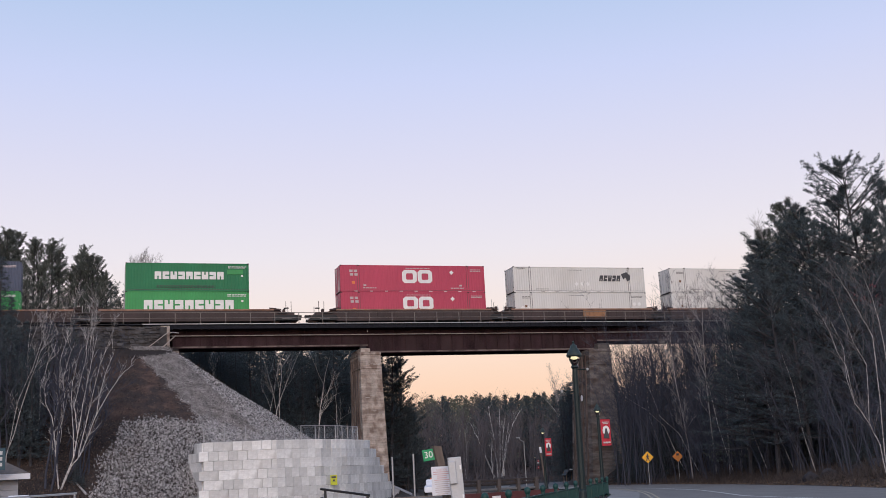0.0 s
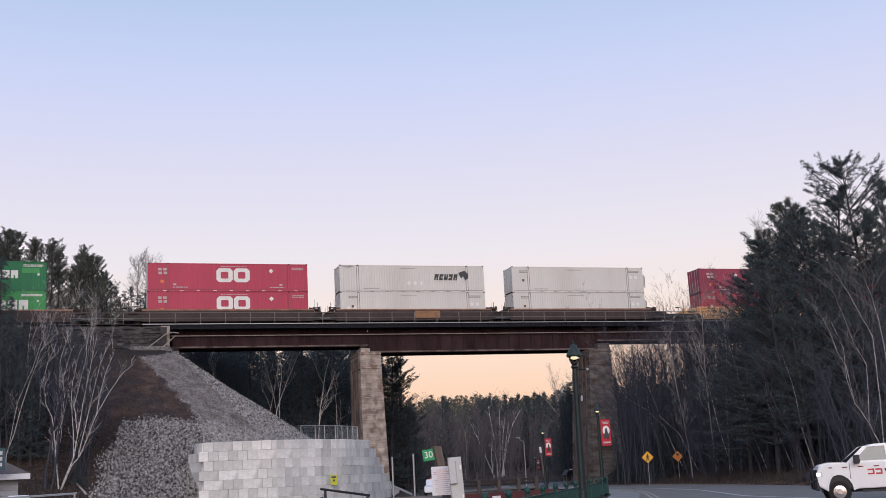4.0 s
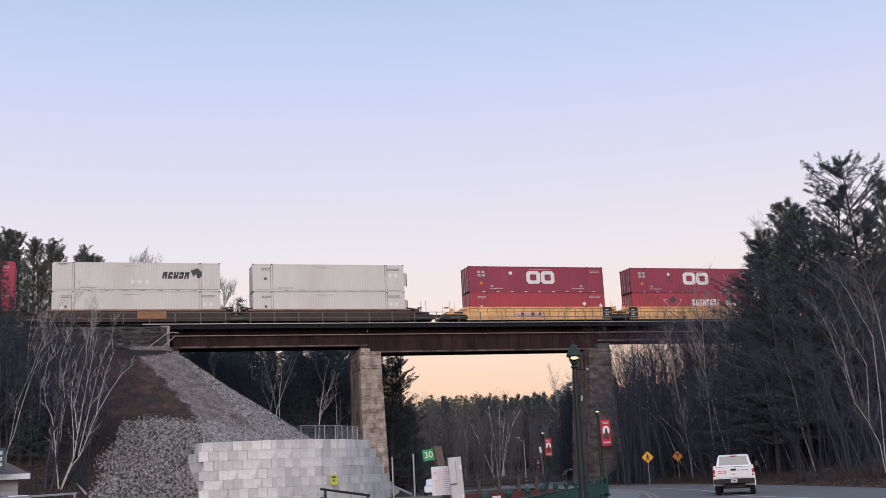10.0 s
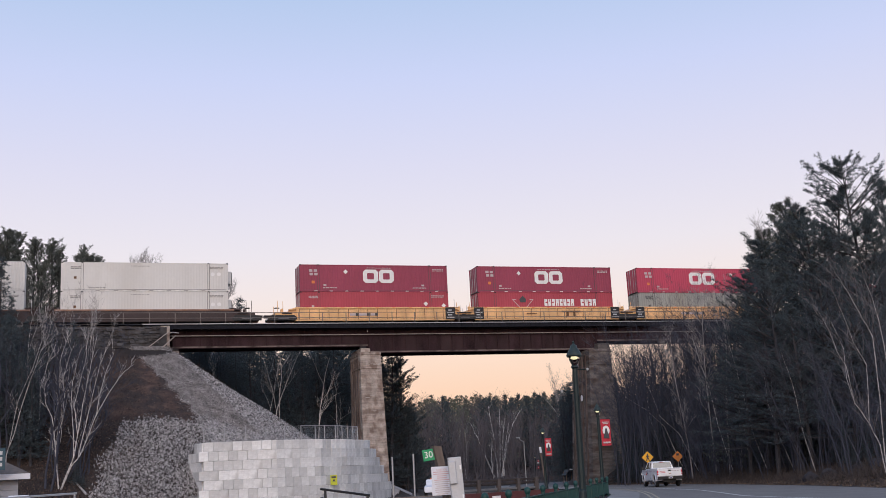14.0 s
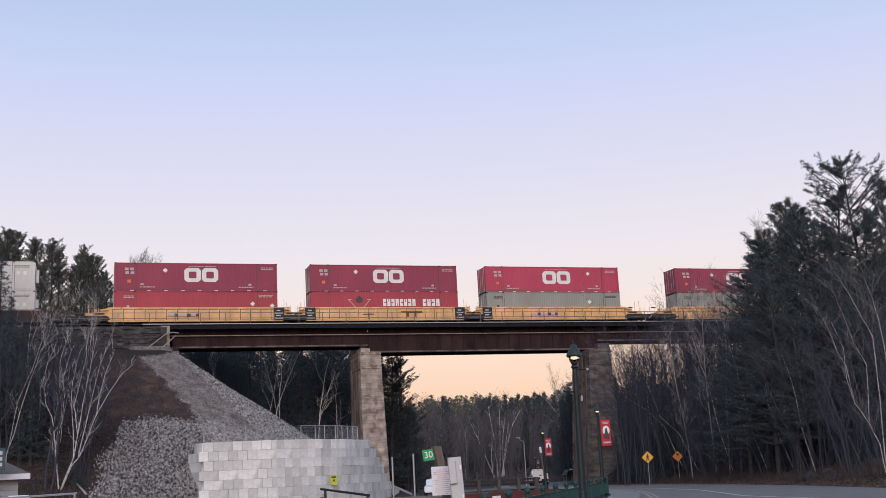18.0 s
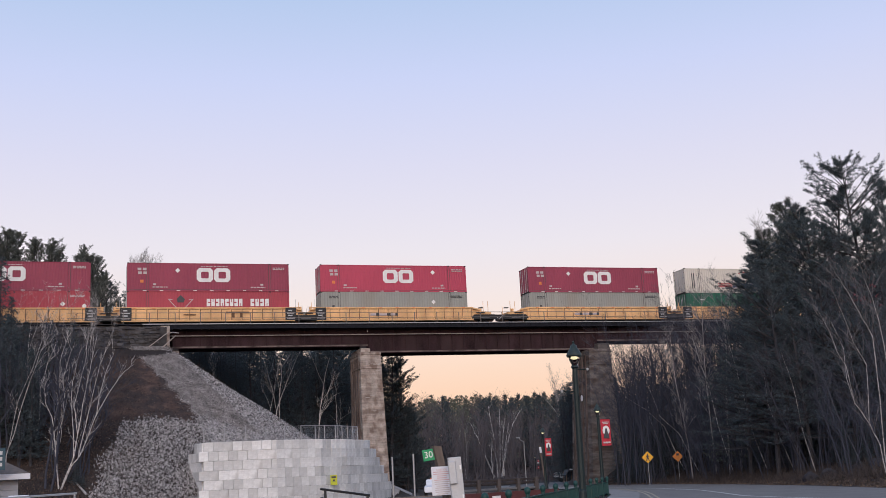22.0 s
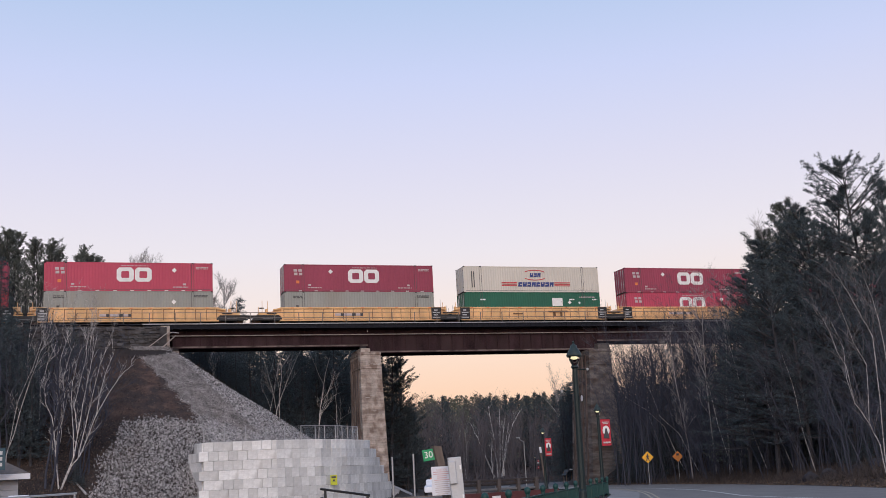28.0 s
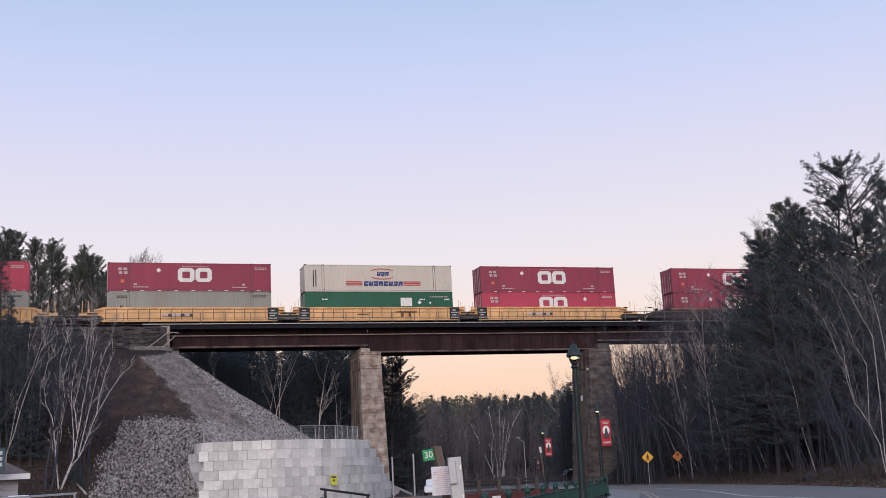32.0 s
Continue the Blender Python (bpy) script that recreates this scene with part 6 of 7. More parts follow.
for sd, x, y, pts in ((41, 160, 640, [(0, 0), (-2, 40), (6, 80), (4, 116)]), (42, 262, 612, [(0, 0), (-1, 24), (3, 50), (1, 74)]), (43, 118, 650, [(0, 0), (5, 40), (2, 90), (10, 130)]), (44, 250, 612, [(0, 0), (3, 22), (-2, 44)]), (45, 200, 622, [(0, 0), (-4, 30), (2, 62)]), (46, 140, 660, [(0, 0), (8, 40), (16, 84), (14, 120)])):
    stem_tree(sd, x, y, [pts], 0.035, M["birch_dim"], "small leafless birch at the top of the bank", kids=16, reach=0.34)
for px, top, d, a, k in ((128, 610, 92, 6, 0), (80, 552, 96, 14, 2), (168, 560, 106, 3, 0)):
    skyline(thin_birch[k], 12, px, top, d, R.uniform(0, 360), a)
skyline(firs[1], 13, 131, 828, 86, 0)
skyline(firs[2], 13, 148, 840, 86, 90)
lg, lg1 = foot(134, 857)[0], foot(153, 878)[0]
log = thing("fallen_log", None, "pale fallen trunk lying on the bank", "log")
part("trunk", tube((lg.x, lg.y, lg.z + 0.12), (lg1.x, lg1.y, lg1.z + 0.1), 0.07, 0.1, 8), M["birch_dim"], log)
# far hillside
def off_road(x, y):
    return abs(x - along(ROAD_R, min(y, 269)) + 4) > 9
spots = []
for k in range(620):
    y = R.uniform(172, 300)
    x = R.uniform(0.25, 0.56) * y + R.uniform(-6, 6)
    if off_road(x, y):
        spots.append((x, y, R.uniform(0.65, 1.0)))
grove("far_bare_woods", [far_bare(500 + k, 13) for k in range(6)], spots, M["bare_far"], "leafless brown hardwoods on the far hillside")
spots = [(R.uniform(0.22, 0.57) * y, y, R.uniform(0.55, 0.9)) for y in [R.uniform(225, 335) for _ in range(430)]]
grove("far_pine_woods", [far_conifer(520 + k, 15, 4.3, True) for k in range(4)] + [far_conifer(530, 14, 3.0, False)], spots, M["needle_hazy"], "dark evergreens along the far ridge")
for px, top, d, k in ((852, 702, 232, 0), (868, 698, 228, 1), (880, 700, 236, 2), (893, 695, 230, 3), (905, 699, 226, 0), (918, 692, 232, 1), (930, 697, 228, 2), (942, 690, 230, 0), (953, 695, 224, 3), (964, 688, 228, 1), (975, 692, 222, 2), (986, 684, 226, 0), (996, 688, 220, 3), (778, 696, 215, 0), (792, 704, 220, 1), (845, 708, 224, 2)):
    skyline(pines[k], 20, px, top, d, R.uniform(0, 360))
FB_ = "pale birch clump beyond the road"
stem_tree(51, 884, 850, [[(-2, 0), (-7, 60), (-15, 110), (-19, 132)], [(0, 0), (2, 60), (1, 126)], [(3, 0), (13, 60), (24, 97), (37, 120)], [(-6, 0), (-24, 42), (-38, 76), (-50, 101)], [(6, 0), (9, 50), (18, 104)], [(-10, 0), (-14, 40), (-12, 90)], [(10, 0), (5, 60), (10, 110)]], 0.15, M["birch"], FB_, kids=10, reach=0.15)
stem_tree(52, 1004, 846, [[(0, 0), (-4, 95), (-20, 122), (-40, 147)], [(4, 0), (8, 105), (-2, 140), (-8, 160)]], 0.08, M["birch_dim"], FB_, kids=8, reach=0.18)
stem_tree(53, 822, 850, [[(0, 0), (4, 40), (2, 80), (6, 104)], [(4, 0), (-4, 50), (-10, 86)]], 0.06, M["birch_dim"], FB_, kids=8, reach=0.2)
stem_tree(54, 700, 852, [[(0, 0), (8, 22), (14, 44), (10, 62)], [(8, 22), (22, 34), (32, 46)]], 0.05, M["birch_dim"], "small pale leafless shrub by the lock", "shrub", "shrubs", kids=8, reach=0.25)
for px, top, d, k in ((994, 640, 200, 0), (1008, 654, 205, 1)):
    skyline(tall_bare[k], 17, px, top, d, R.uniform(0, 360))
for p in pines + broad_pines + [big_pine] + thin_pines + firs + bares + saps + lean_birch + thin_birch + round_bare + tall_bare:
    drop(p)

# brush along the road edge
fb = Soup()
for k in range(4200):
    y = R.uniform(176, 300)
    x = R.uniform(0.24, 0.57) * y
    if off_road(x, y):
        fb.tuft(Vector((x, y, float(ground_z(x, y)) + 0.2)), R, 6, 1.1, 0.10, 0.9)
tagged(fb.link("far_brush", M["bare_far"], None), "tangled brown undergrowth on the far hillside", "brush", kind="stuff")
bs = Soup()
for k in range(6500):
    y = R.uniform(44, 108)
    x = along(ROAD_R, y) + 0.6 + abs(R.gauss(0, 3.2))
    p = Vector((x, y, float(ground_z(x, y)) + 0.05))
    bs.tuft(p, R, 3, 0.2, 0.025, 0.8)
tagged(bs.link("brush", M["brush"], None), "dry brown grass and brush along the road edge", "brush", kind="stuff")
ug = Soup()
for k in range(5200):
    y = R.uniform(50, 108)
    x = along(ROAD_R, y) + 1.6 + abs(R.gauss(0, 4.5))
    ug.tuft(Vector((x, y, float(ground_z(x, y)) + 0.02)), R, 5, R.uniform(0.25, 0.85), 0.014, 1.3)
tagged(ug.link("undergrowth", M["brush"], None), "dark leafless undergrowth at the foot of the wood", "brush", kind="stuff")
bs = Soup()
for k in range(13000):
    x, y = R.uniform(-16, 4.5), R.uniform(80, 109.5)
    p = Vector((x, y, float(ground_z(x, y)) + 0.05))
    bs.tuft(p, R, 3, R.uniform(0.1, 0.35), 0.02, 0.7)
for k in range(900):
    x = R.uniform(7.5, 20)
    y = 113 + R.uniform(-3, 4)
    p = Vector((x, y, float(ground_z(x, y)) + 0.05))
    bs.tuft(p, R, 4, 0.4, 0.03, 1.0)
dg = Soup()
G = random.Random(58)
for k in range(8200):
    x = G.uniform(8.2, 25)
    y = G.choice((113.4 + G.gauss(0, 1.1), G.uniform(113.0, 117.3)))
    dg.tuft(Vector((x, y, float(ground_z(x, y)) + 0.03)), G, 4, G.uniform(0.15, 0.45) * (1.5 if math.sin(x * 2.3 + y) > 0.5 else 1.0), 0.022, 1.2)
for k in range(5000):
    y = R.uniform(46, 108)
    x = along(ROAD_R, y) + 0.4 + abs(R.gauss(0, 1.6))
    dg.tuft(Vector((x, y, float(ground_z(x, y)) + 0.02)), R, 3, R.uniform(0.08, 0.22), 0.03, 0.4)
for k in range(3400):
    x = G.uniform(8.0, 24)
    y = 116.9 + G.gauss(0, 0.5)
    dg.tuft(Vector((x, y, float(ground_z(x, y)) + 0.05)), G, 5, G.uniform(0.15, 0.4) * (1.9 if math.sin(x * 1.7) + math.sin(x * 4.1) > 0.7 else 1.0), 0.02, 1.2)
tagged(dg.link("dry_grass", M["dry_grass"], None), "dry tan grass and leaves along slope and road edge", "grass", kind="stuff")
tagged(bs.link("bank_brush", M["brush"], None), "dry brown weeds on the railway bank", "brush", kind="stuff")
for x, y, s in ((43.9, 61.6, 0.62), (45.0, 61.2, 0.62), (46.6, 60.5, 0.5), (46.5, 58.0, 0.7)):
    bm = bmesh.new()
    bmesh.ops.create_icosphere(bm, subdivisions=3, radius=1.0)
    for v in bm.verts:
        v.co *= 1 + 0.25 * noise.noise(v.co * 1.3 + Vector((x, y, 0))) + 0.08 * noise.noise(v.co * 4)
        v.co.z *= 0.75
    b = part("boulder", bm, M["boulder"], None)
    tagged(b, "large dark rounded boulder at the wood's edge", "boulder", "boulders")
    b.matrix_basis = pose(x, y, float(ground_z(x, y)) + 0.2 * s, 0, 0, x * 50)
    b.scale = (s, s * 0.8, s)

# ---- pickup truck ----
WHEELS = []


def hollow(x0, x1, z0, z1, t):
    """The outline of a C-shaped block."""
    return [(x0, z0), (x1, z0), (x1, z0 + t), (x0 + t, z0 + t), (x0 + t, z1 - t), (x1, z1 - t), (x1, z1), (x0, z1)]


def pickup():
    root = thing("pickup_truck", None, "white extended-cab pickup truck with red side dashes", "truck")
    wm = M["truck_white"]
    # x forward from the rear bumper, y to the left side, z up
    def arch(cx, r=0.47, z=0.40, n=9):
        return [(cx + r * math.cos(a), z + r * math.sin(a) * 1.22) for a in np.linspace(0.05, math.pi - 0.05, n)]
    outline = [(0.12, 0.62), (0.10, 0.95), (0.12, 1.34), (2.62, 1.37), (4.78, 1.37), (5.05, 1.37), (5.7, 1.34), (6.1, 1.28), (6.25, 1.19), (6.31, 0.95), (6.3, 0.62)] + arch(5.36) + [(4.75, 0.48), (1.9, 0.50)] + arch(1.22) + [(0.6, 0.58)]
    part("lower_body", extrude_profile(outline, -0.98, 0.98, 0.03), wm, root)
    for s in (-1, 1):
        a, b = sorted((s * 0.97, s * 1.02))
        for cx in (1.22, 5.36):
            part("arch_flare", extrude_profile(arch(cx, 0.53) + arch(cx, 0.47)[::-1], a, b), wm, root)
    part("hood_bulge", extrude_profile([(4.95, 1.37), (5.6, 1.40), (6.1, 1.33), (6.22, 1.24), (4.95, 1.3)], -0.6, 0.6, 0.02), wm, root)
    def lean_in(bm):
        for v in bm.verts:
            if v.co.z > 1.36:
                v.co.y *= 1 - 0.17 * (v.co.z - 1.36) / 0.6
        return bm
    part("roof", lean_in(extrude_profile([(2.72, 1.86), (2.95, 1.965), (3.4, 1.985), (4.1, 1.965), (4.42, 1.86), (4.15, 1.87), (3.0, 1.88)], -0.88, 0.88, 0.02)), wm, root)
    for s in (-1, 1):
        a, b = sorted((s * 0.78, s * 0.89))
        for nm, pts in (("rear_pillar", [(2.55, 1.3), (3.04, 1.3), (3.10, 1.9), (2.74, 1.9), (2.58, 1.45)]), ("middle_pillar", [(3.46, 1.3), (3.68, 1.3), (3.72, 1.92), (3.48, 1.92)]),
                        ("front_pillar", [(4.78, 1.3), (5.02, 1.3), (5.0, 1.4), (4.42, 1.9), (4.26, 1.9), (4.76, 1.44)]), ("window_sill", [(2.9, 1.3), (4.9, 1.3), (4.8, 1.41), (2.95, 1.41)])):
            part(nm, lean_in(extrude_profile(pts, a, b)), wm, root)
    part("back_panel", lean_in(extrude_profile([(2.53, 1.3), (2.6, 1.3), (2.66, 1.45), (2.60, 1.45)], -0.88, 0.88)), wm, root)
    for y in (-0.42, 0.42):
        st = part("seat", box(3.5, 4.1, y - 0.27, y + 0.27, 1.1, 1.4, 0.05), M["black"], root, "dark seat")
        part("seat_back", extrude_profile([(3.4, 1.3), (3.55, 1.3), (3.45, 1.72), (3.35, 1.72)], y - 0.25, y + 0.25, 0.03), M["black"], st)
    part("dashboard", box(4.5, 4.95, -0.75, 0.75, 1.3, 1.40, 0.03), M["black"], root)
    part("bed", box(0.22, 2.45, -0.78, 0.78, 1.30, 1.372), M["black"], root, "dark open load bed")
    for y in (-0.9, 0.9):
        part("bed_rail", box(0.15, 2.6, y - 0.07, y + 0.07, 1.34, 1.43, 0.02), wm, root)
    part("rear_window", lean_in(extrude_profile([(2.60, 1.42), (2.62, 1.42), (2.75, 1.89), (2.73, 1.89)], -0.8, 0.8)), M["glass"], root)
    # black strip: lower window frame, and the bed rail's shadow painted in
    part("window_seal", extrude_profile([(2.585, 1.40), (2.60, 1.40), (2.612, 1.445), (2.597, 1.445)], -0.8, 0.8), M["black"], root, "black trim and painted bed rail shadow under the rear window")
    part("windscreen", lean_in(extrude_profile([(4.40, 1.88), (4.98, 1.40), (5.0, 1.40), (4.42, 1.88)], -0.8, 0.8)), M["glass"], root)
    for s in (-1, 1):
        y0, y1 = (s * 0.855, s * 0.875) if s > 0 else (s * 0.875, s * 0.855)
        part("side_window", lean_in(extrude_profile([(3.66, 1.40), (4.79, 1.40), (4.28, 1.89), (3.71, 1.89)], y0, y1)), M["glass"], root)
        part("rear_side_window", lean_in(extrude_profile([(2.97, 1.40), (3.51, 1.40), (3.51, 1.89), (3.1, 1.89)], y0, y1)), M["glass"], root)
        ya, yb = (0.982, 0.992) if s > 0 else (-0.992, -0.982)
        for k in range(11):
            x = 0.35 + k * 0.52
            part("dash", box(x, x + 0.17, ya, yb, 1.2, 1.235), M["mark_maroon"], root)
        for x in (3.9, 4.16):
            part("door_emblem", extrude_profile(hollow(x, x + 0.22, 0.94, 1.13, 0.05), ya, yb), M["mark_red"], root, "red hollow block emblem")
        for x in (3.58, 2.72, 4.95):
            part("door_seam", box(x, x + 0.015, ya, yb - 0.004 if s > 0 else yb, 0.6, 1.35), M["dark_steel"], root)
        part("door_handle", box(3.66, 3.82, ya, yb + 0.02 * s, 1.04, 1.12), M["black"], root)
        mr = part("mirror", box(4.62, 4.82, min(s * 1.02, s * 1.25), max(s * 1.02, s * 1.25), 1.32, 1.62, 0.03), M["black"], root, "black door mirror")
        part("mirror_arm", box(4.66, 4.74, min(s * 0.86, s * 1.05), max(s * 0.86, s * 1.05), 1.36, 1.42), M["black"], mr)
        part("tail_lamp", box(0.09, 0.2, min(s * 0.875, s * 0.985), max(s * 0.875, s * 0.985), 0.92, 1.26, 0.02), M["tail_red"], root, "red tail lamp")
        part("reverse_lamp", box(0.084, 0.12, min(s * 0.885, s * 0.97), max(s * 0.885, s * 0.97), 1.0, 1.08, 0.005), M["head_lens"], root, "clear reversing lamp")
        part("headlamp", box(6.02, 6.32, min(s * 0.66, s * 0.99), max(s * 0.66, s * 0.99), 0.88, 1.12, 0.05), M["head_lens"], root, "clear wraparound headlamp")
        part("lamp_bulb", box(6.14, 6.33, min(s * 0.74, s * 0.998), max(s * 0.74, s * 0.998), 0.94, 1.07, 0.02), M["head_lamp"], root, "lit headlamp bulb")
        part("guard_upright", box(6.42, 6.5, min(s * 0.42, s * 0.5), max(s * 0.42, s * 0.5), 0.5, 1.2, 0.02), M["black"], root)
        part("guard_wing", box(6.36, 6.44, min(s * 0.5, s * 0.95), max(s * 0.5, s * 0.95), 0.74, 0.86, 0.02), M["black"], root)
        part("running_board", box(1.9, 4.6, min(s * 0.85, s * 1.0), max(s * 0.85, s * 1.0), 0.36, 0.44), M["black"], root)
        for x in (1.22, 5.36):
            w = lathe([(0.36, 0), (0.39, 0.04), (0.39, 0.22), (0.36, 0.26)], 20)
            for v in w.verts:
                v.co = Vector((v.co.x, v.co.z - 0.13, v.co.y))
            ty = part("wheel", w, M["rubber"], root, "black tyre on steel rim")
            rb = lathe([(0.23, 0.0), (0.22, 0.03), (0.10, 0.045), (0.08, 0.07)], 14)
            for v in rb.verts:
                v.co = Vector((v.co.x, s * (v.co.z + 0.115), v.co.y))
            part("rim", rb, M["chrome"], ty, "bright steel rim")
            for k in range(6):
                a = k * math.tau / 6
                part("rim_hole", box(0.15 * math.cos(a) - 0.025, 0.15 * math.cos(a) + 0.025, min(s * 0.12, s * 0.152), max(s * 0.12, s * 0.152), 0.15 * math.sin(a) - 0.025, 0.15 * math.sin(a) + 0.025), M["black"], ty)
            WHEELS.append((ty, x, s * 0.84, 0.39))
            part("wheel_well", box(x - 0.42, x + 0.42, min(s * 0.5, s * 0.96), max(s * 0.5, s * 0.96), 0.5, 0.95), M["black"], root)
    tg = part("tailgate", box(0.075, 0.125, -0.80, 0.80, 0.84, 1.36, 0.015), wm, root)
    part("tailgate_handle", box(0.06, 0.08, -0.13, 0.13, 1.18, 1.28), M["black"], tg)
    part("tailgate_badge", box(0.062, 0.08, -0.1, 0.1, 0.98, 1.05), M["chrome"], tg)
    for y in (0.36, 0.57):
        bm = extrude_profile(hollow(y, y + 0.17, 1.06, 1.2, 0.035), 0.062, 0.078)
        for v in bm.verts:
            v.co.x, v.co.y = v.co.y, v.co.x
        bmesh.ops.reverse_faces(bm, faces=bm.faces)
        part("tailgate_emblem", bm, M["mark_red"], tg)
    for k in range(3):
        part("tailgate_dash", box(0.062, 0.078, -0.7 + 0.2 * k, -0.58 + 0.2 * k, 1.185, 1.215), M["mark_maroon"], tg)
    bp = part("rear_bumper", box(-0.1, 0.12, -0.98, 0.98, 0.56, 0.80, 0.03), M["dark_steel"], root, "dark step bumper")
    part("plate", box(-0.108, -0.09, -0.15, 0.15, 0.62, 0.76), M["mark_white"], bp, "white number plate")
    part("plate_print", box(-0.111, -0.106, -0.11, 0.11, 0.66, 0.72), M["mark_blue"], bp)
    fb = part("front_bumper", box(6.22, 6.42, -0.98, 0.98, 0.46, 0.74, 0.04), M["black"], root, "black front bumper")
    part("grille", box(6.26, 6.34, -0.64, 0.64, 0.72, 1.17, 0.02), M["black"], root, "black grille")
    for z in (0.72, 0.95, 1.16):
        part("guard_bar", box(6.42, 6.48, -0.5, 0.5, z, z + 0.05, 0.015), M["black"], root, "black grille guard bar")
    part("grille_badge", box(6.33, 6.345, -0.12, 0.12, 0.9, 0.98), M["chrome"], fb)
    part("chassis", box(0.3, 6.0, -0.5, 0.5, 0.36, 0.62), M["black"], root)
    part("axle", tube((1.22, -0.8, 0.39), (1.22, 0.8, 0.39), 0.09), M["black"], root)
    part("roof_lamp", box(2.70, 2.76, -0.16, 0.16, 1.88, 1.925), M["tail_red"], root, "red high-level brake lamp")
    return root


truck = pickup()
for ob in truck.children_recursive:
    if ob.name.split(".")[0] not in ("wheel", "rim", "rim_hole"):
        for v in ob.data.vertices:
            if v.co.x > 5.5:
                v.co.x = 5.5 + (v.co.x - 5.5) * 0.68


# ---- street furniture ----
def street_lamp(x, y, h, banner, lean=0.0):
    root = thing("street_lamp", pose(x, y, 0, 0, lean, 0), "dark green lamp post with a lit lantern" + (" and a red banner" if banner else ""), "street lamp", "lamp posts along the road")
    part("base", lathe([(0.2, 0), (0.2, 0.25), (0.15, 0.35), (0.125, 0.9), (0.115, 1.0)], 12), M["lamp_green"], root, smooth=True)
    part("pole", tube((0, 0, 0.9), (0, 0, h - 0.85), 0.112, 0.078, 10), M["lamp_green"], root)
    part("collar", lathe([(0.08, 0), (0.13, 0.04), (0.11, 0.1)], 12, (0, 0, h - 0.90)), M["lamp_green"], root)
    part("lantern", lathe([(0.08, 0), (0.12, 0.08), (0.165, 0.2), (0.175, 0.28)], 14, (0, 0, h - 0.80)), M["clear"], root, "clear lantern glass", True).visible_shadow = False
    part("bulb", lathe([(0.05, 0), (0.12, 0.025), (0.135, 0.06), (0.08, 0.085)], 12, (0, 0, h - 0.60)), M["lamp_glow"], root, "glowing warm bulb", True)
    for k in range(4):
        a = k * math.pi / 2 + 0.4
        part("lantern_rib", tube((0.085 * math.cos(a), 0.085 * math.sin(a), h - 0.80), (0.18 * math.cos(a), 0.18 * math.sin(a), h - 0.50), 0.011, n=4), M["lamp_green"], root)
    hd = part("hood", lathe([(0.235, -0.05), (0.245, -0.01), (0.24, 0.03), (0.20, 0.1), (0.15, 0.19), (0.115, 0.235), (0.10, 0.31)], 16, (0, 0, h - 0.47)), M["lamp_hood"], root, smooth=True)
    part("finial", lathe([(0.1, 0), (0.05, 0.05), (0.03, 0.08), (0.045, 0.11), (0.01, 0.16)], 8, (0, 0, h - 0.165)), M["lamp_hood"], hd)
    if banner:
        for z in (h - 1.02, h - 2.66):
            part("banner_arm", tube((0.05, 0, z), (0.78, -0.1, z), 0.02), M["lamp_green"], root)
        # cloth hanging in shallow folds
        cols, lo, hi = 10, h - 2.64, h - 1.04
        V, F = [], []
        for k in range(cols + 1):
            xx = 0.13 + 0.62 * k / cols
            for j in range(7):
                zz = lo + (hi - lo) * j / 6
                V.append((xx, -0.06 + 0.028 * math.sin(k * 0.9 + j * 0.5), zz))
        F = [(k * 7 + j, (k + 1) * 7 + j, (k + 1) * 7 + j + 1, k * 7 + j + 1) for k in range(cols) for j in range(6)]
        b = link_mesh("banner", V, F, M["banner"], root, "red cloth banner", True)
        o = lathe([(0.235, 0), (0.235, 0.01)], 18)
        for v in o.verts:
            v.co = Vector((0.44 + v.co.x, -0.102 - v.co.z, h - 1.72 + v.co.y * 1.25))
        part("banner_oval", o, M["mark_white"], b)
        part("banner_shape", extrude_profile([(0.24, h - 2.2), (0.64, h - 2.2), (0.60, h - 1.95), (0.52, h - 1.78), (0.5, h - 1.62), (0.44, h - 1.56), (0.38, h - 1.64), (0.36, h - 1.82), (0.28, h - 1.98)], -0.122, -0.114), M["mark_dark"], b)
        part("banner_bar", box(0.2, 0.68, -0.11, -0.101, h - 1.24, h - 1.19), M["mark_pale"], b)
        part("banner_bar", box(0.26, 0.62, -0.11, -0.101, h - 1.33, h - 1.29), M["mark_pale"], b)
        part("banner_bar", box(0.2, 0.68, -0.11, -0.101, h - 2.5, h - 2.4), M["mark_pale"], b)
    return root


l1 = street_lamp(14.68, 32.28, 5.64, False, 0.6)
dish = lathe([(0.03, -0.05), (0.14, -0.03), (0.215, 0.0), (0.215, 0.03), (0.19, 0.035)], 16)
for v in dish.verts:
    v.co = Vector((v.co.z, v.co.x, v.co.y))
dish = part("loudspeaker", dish, M["dark_steel"], l1, "dark round loudspeaker")
dish.matrix_basis = pose(0.15, -0.1, 3.80, 0, 0, 176) @ Matrix.Scale(0.56, 4)
face = lathe([(0.185, 0), (0.16, 0.012), (0.05, 0.02)], 16)
for v in face.verts:
    v.co = Vector((v.co.z + 0.037, v.co.x, v.co.y))
part("speaker_face", face, M["trim_white"], dish, "white front of the loudspeaker")
for z, x1 in ((4.72, 0.42), (4.02, -0.5)):
    part("bracket_arm", tube((0, 0, z), (x1, -0.02, z), 0.022), M["lamp_green"], l1)
    part("bracket_tip", lathe([(0.01, 0), (0.045, 0.03), (0.045, 0.07), (0.01, 0.1)], 8, (x1, -0.02, z - 0.05)), M["galv"], l1)
street_lamp(30.0, 62.9, 5.63, True)
street_lamp(39.5, 94.6, 5.63, True)
street_lamp(76.9, 188.4, 4.9, True)
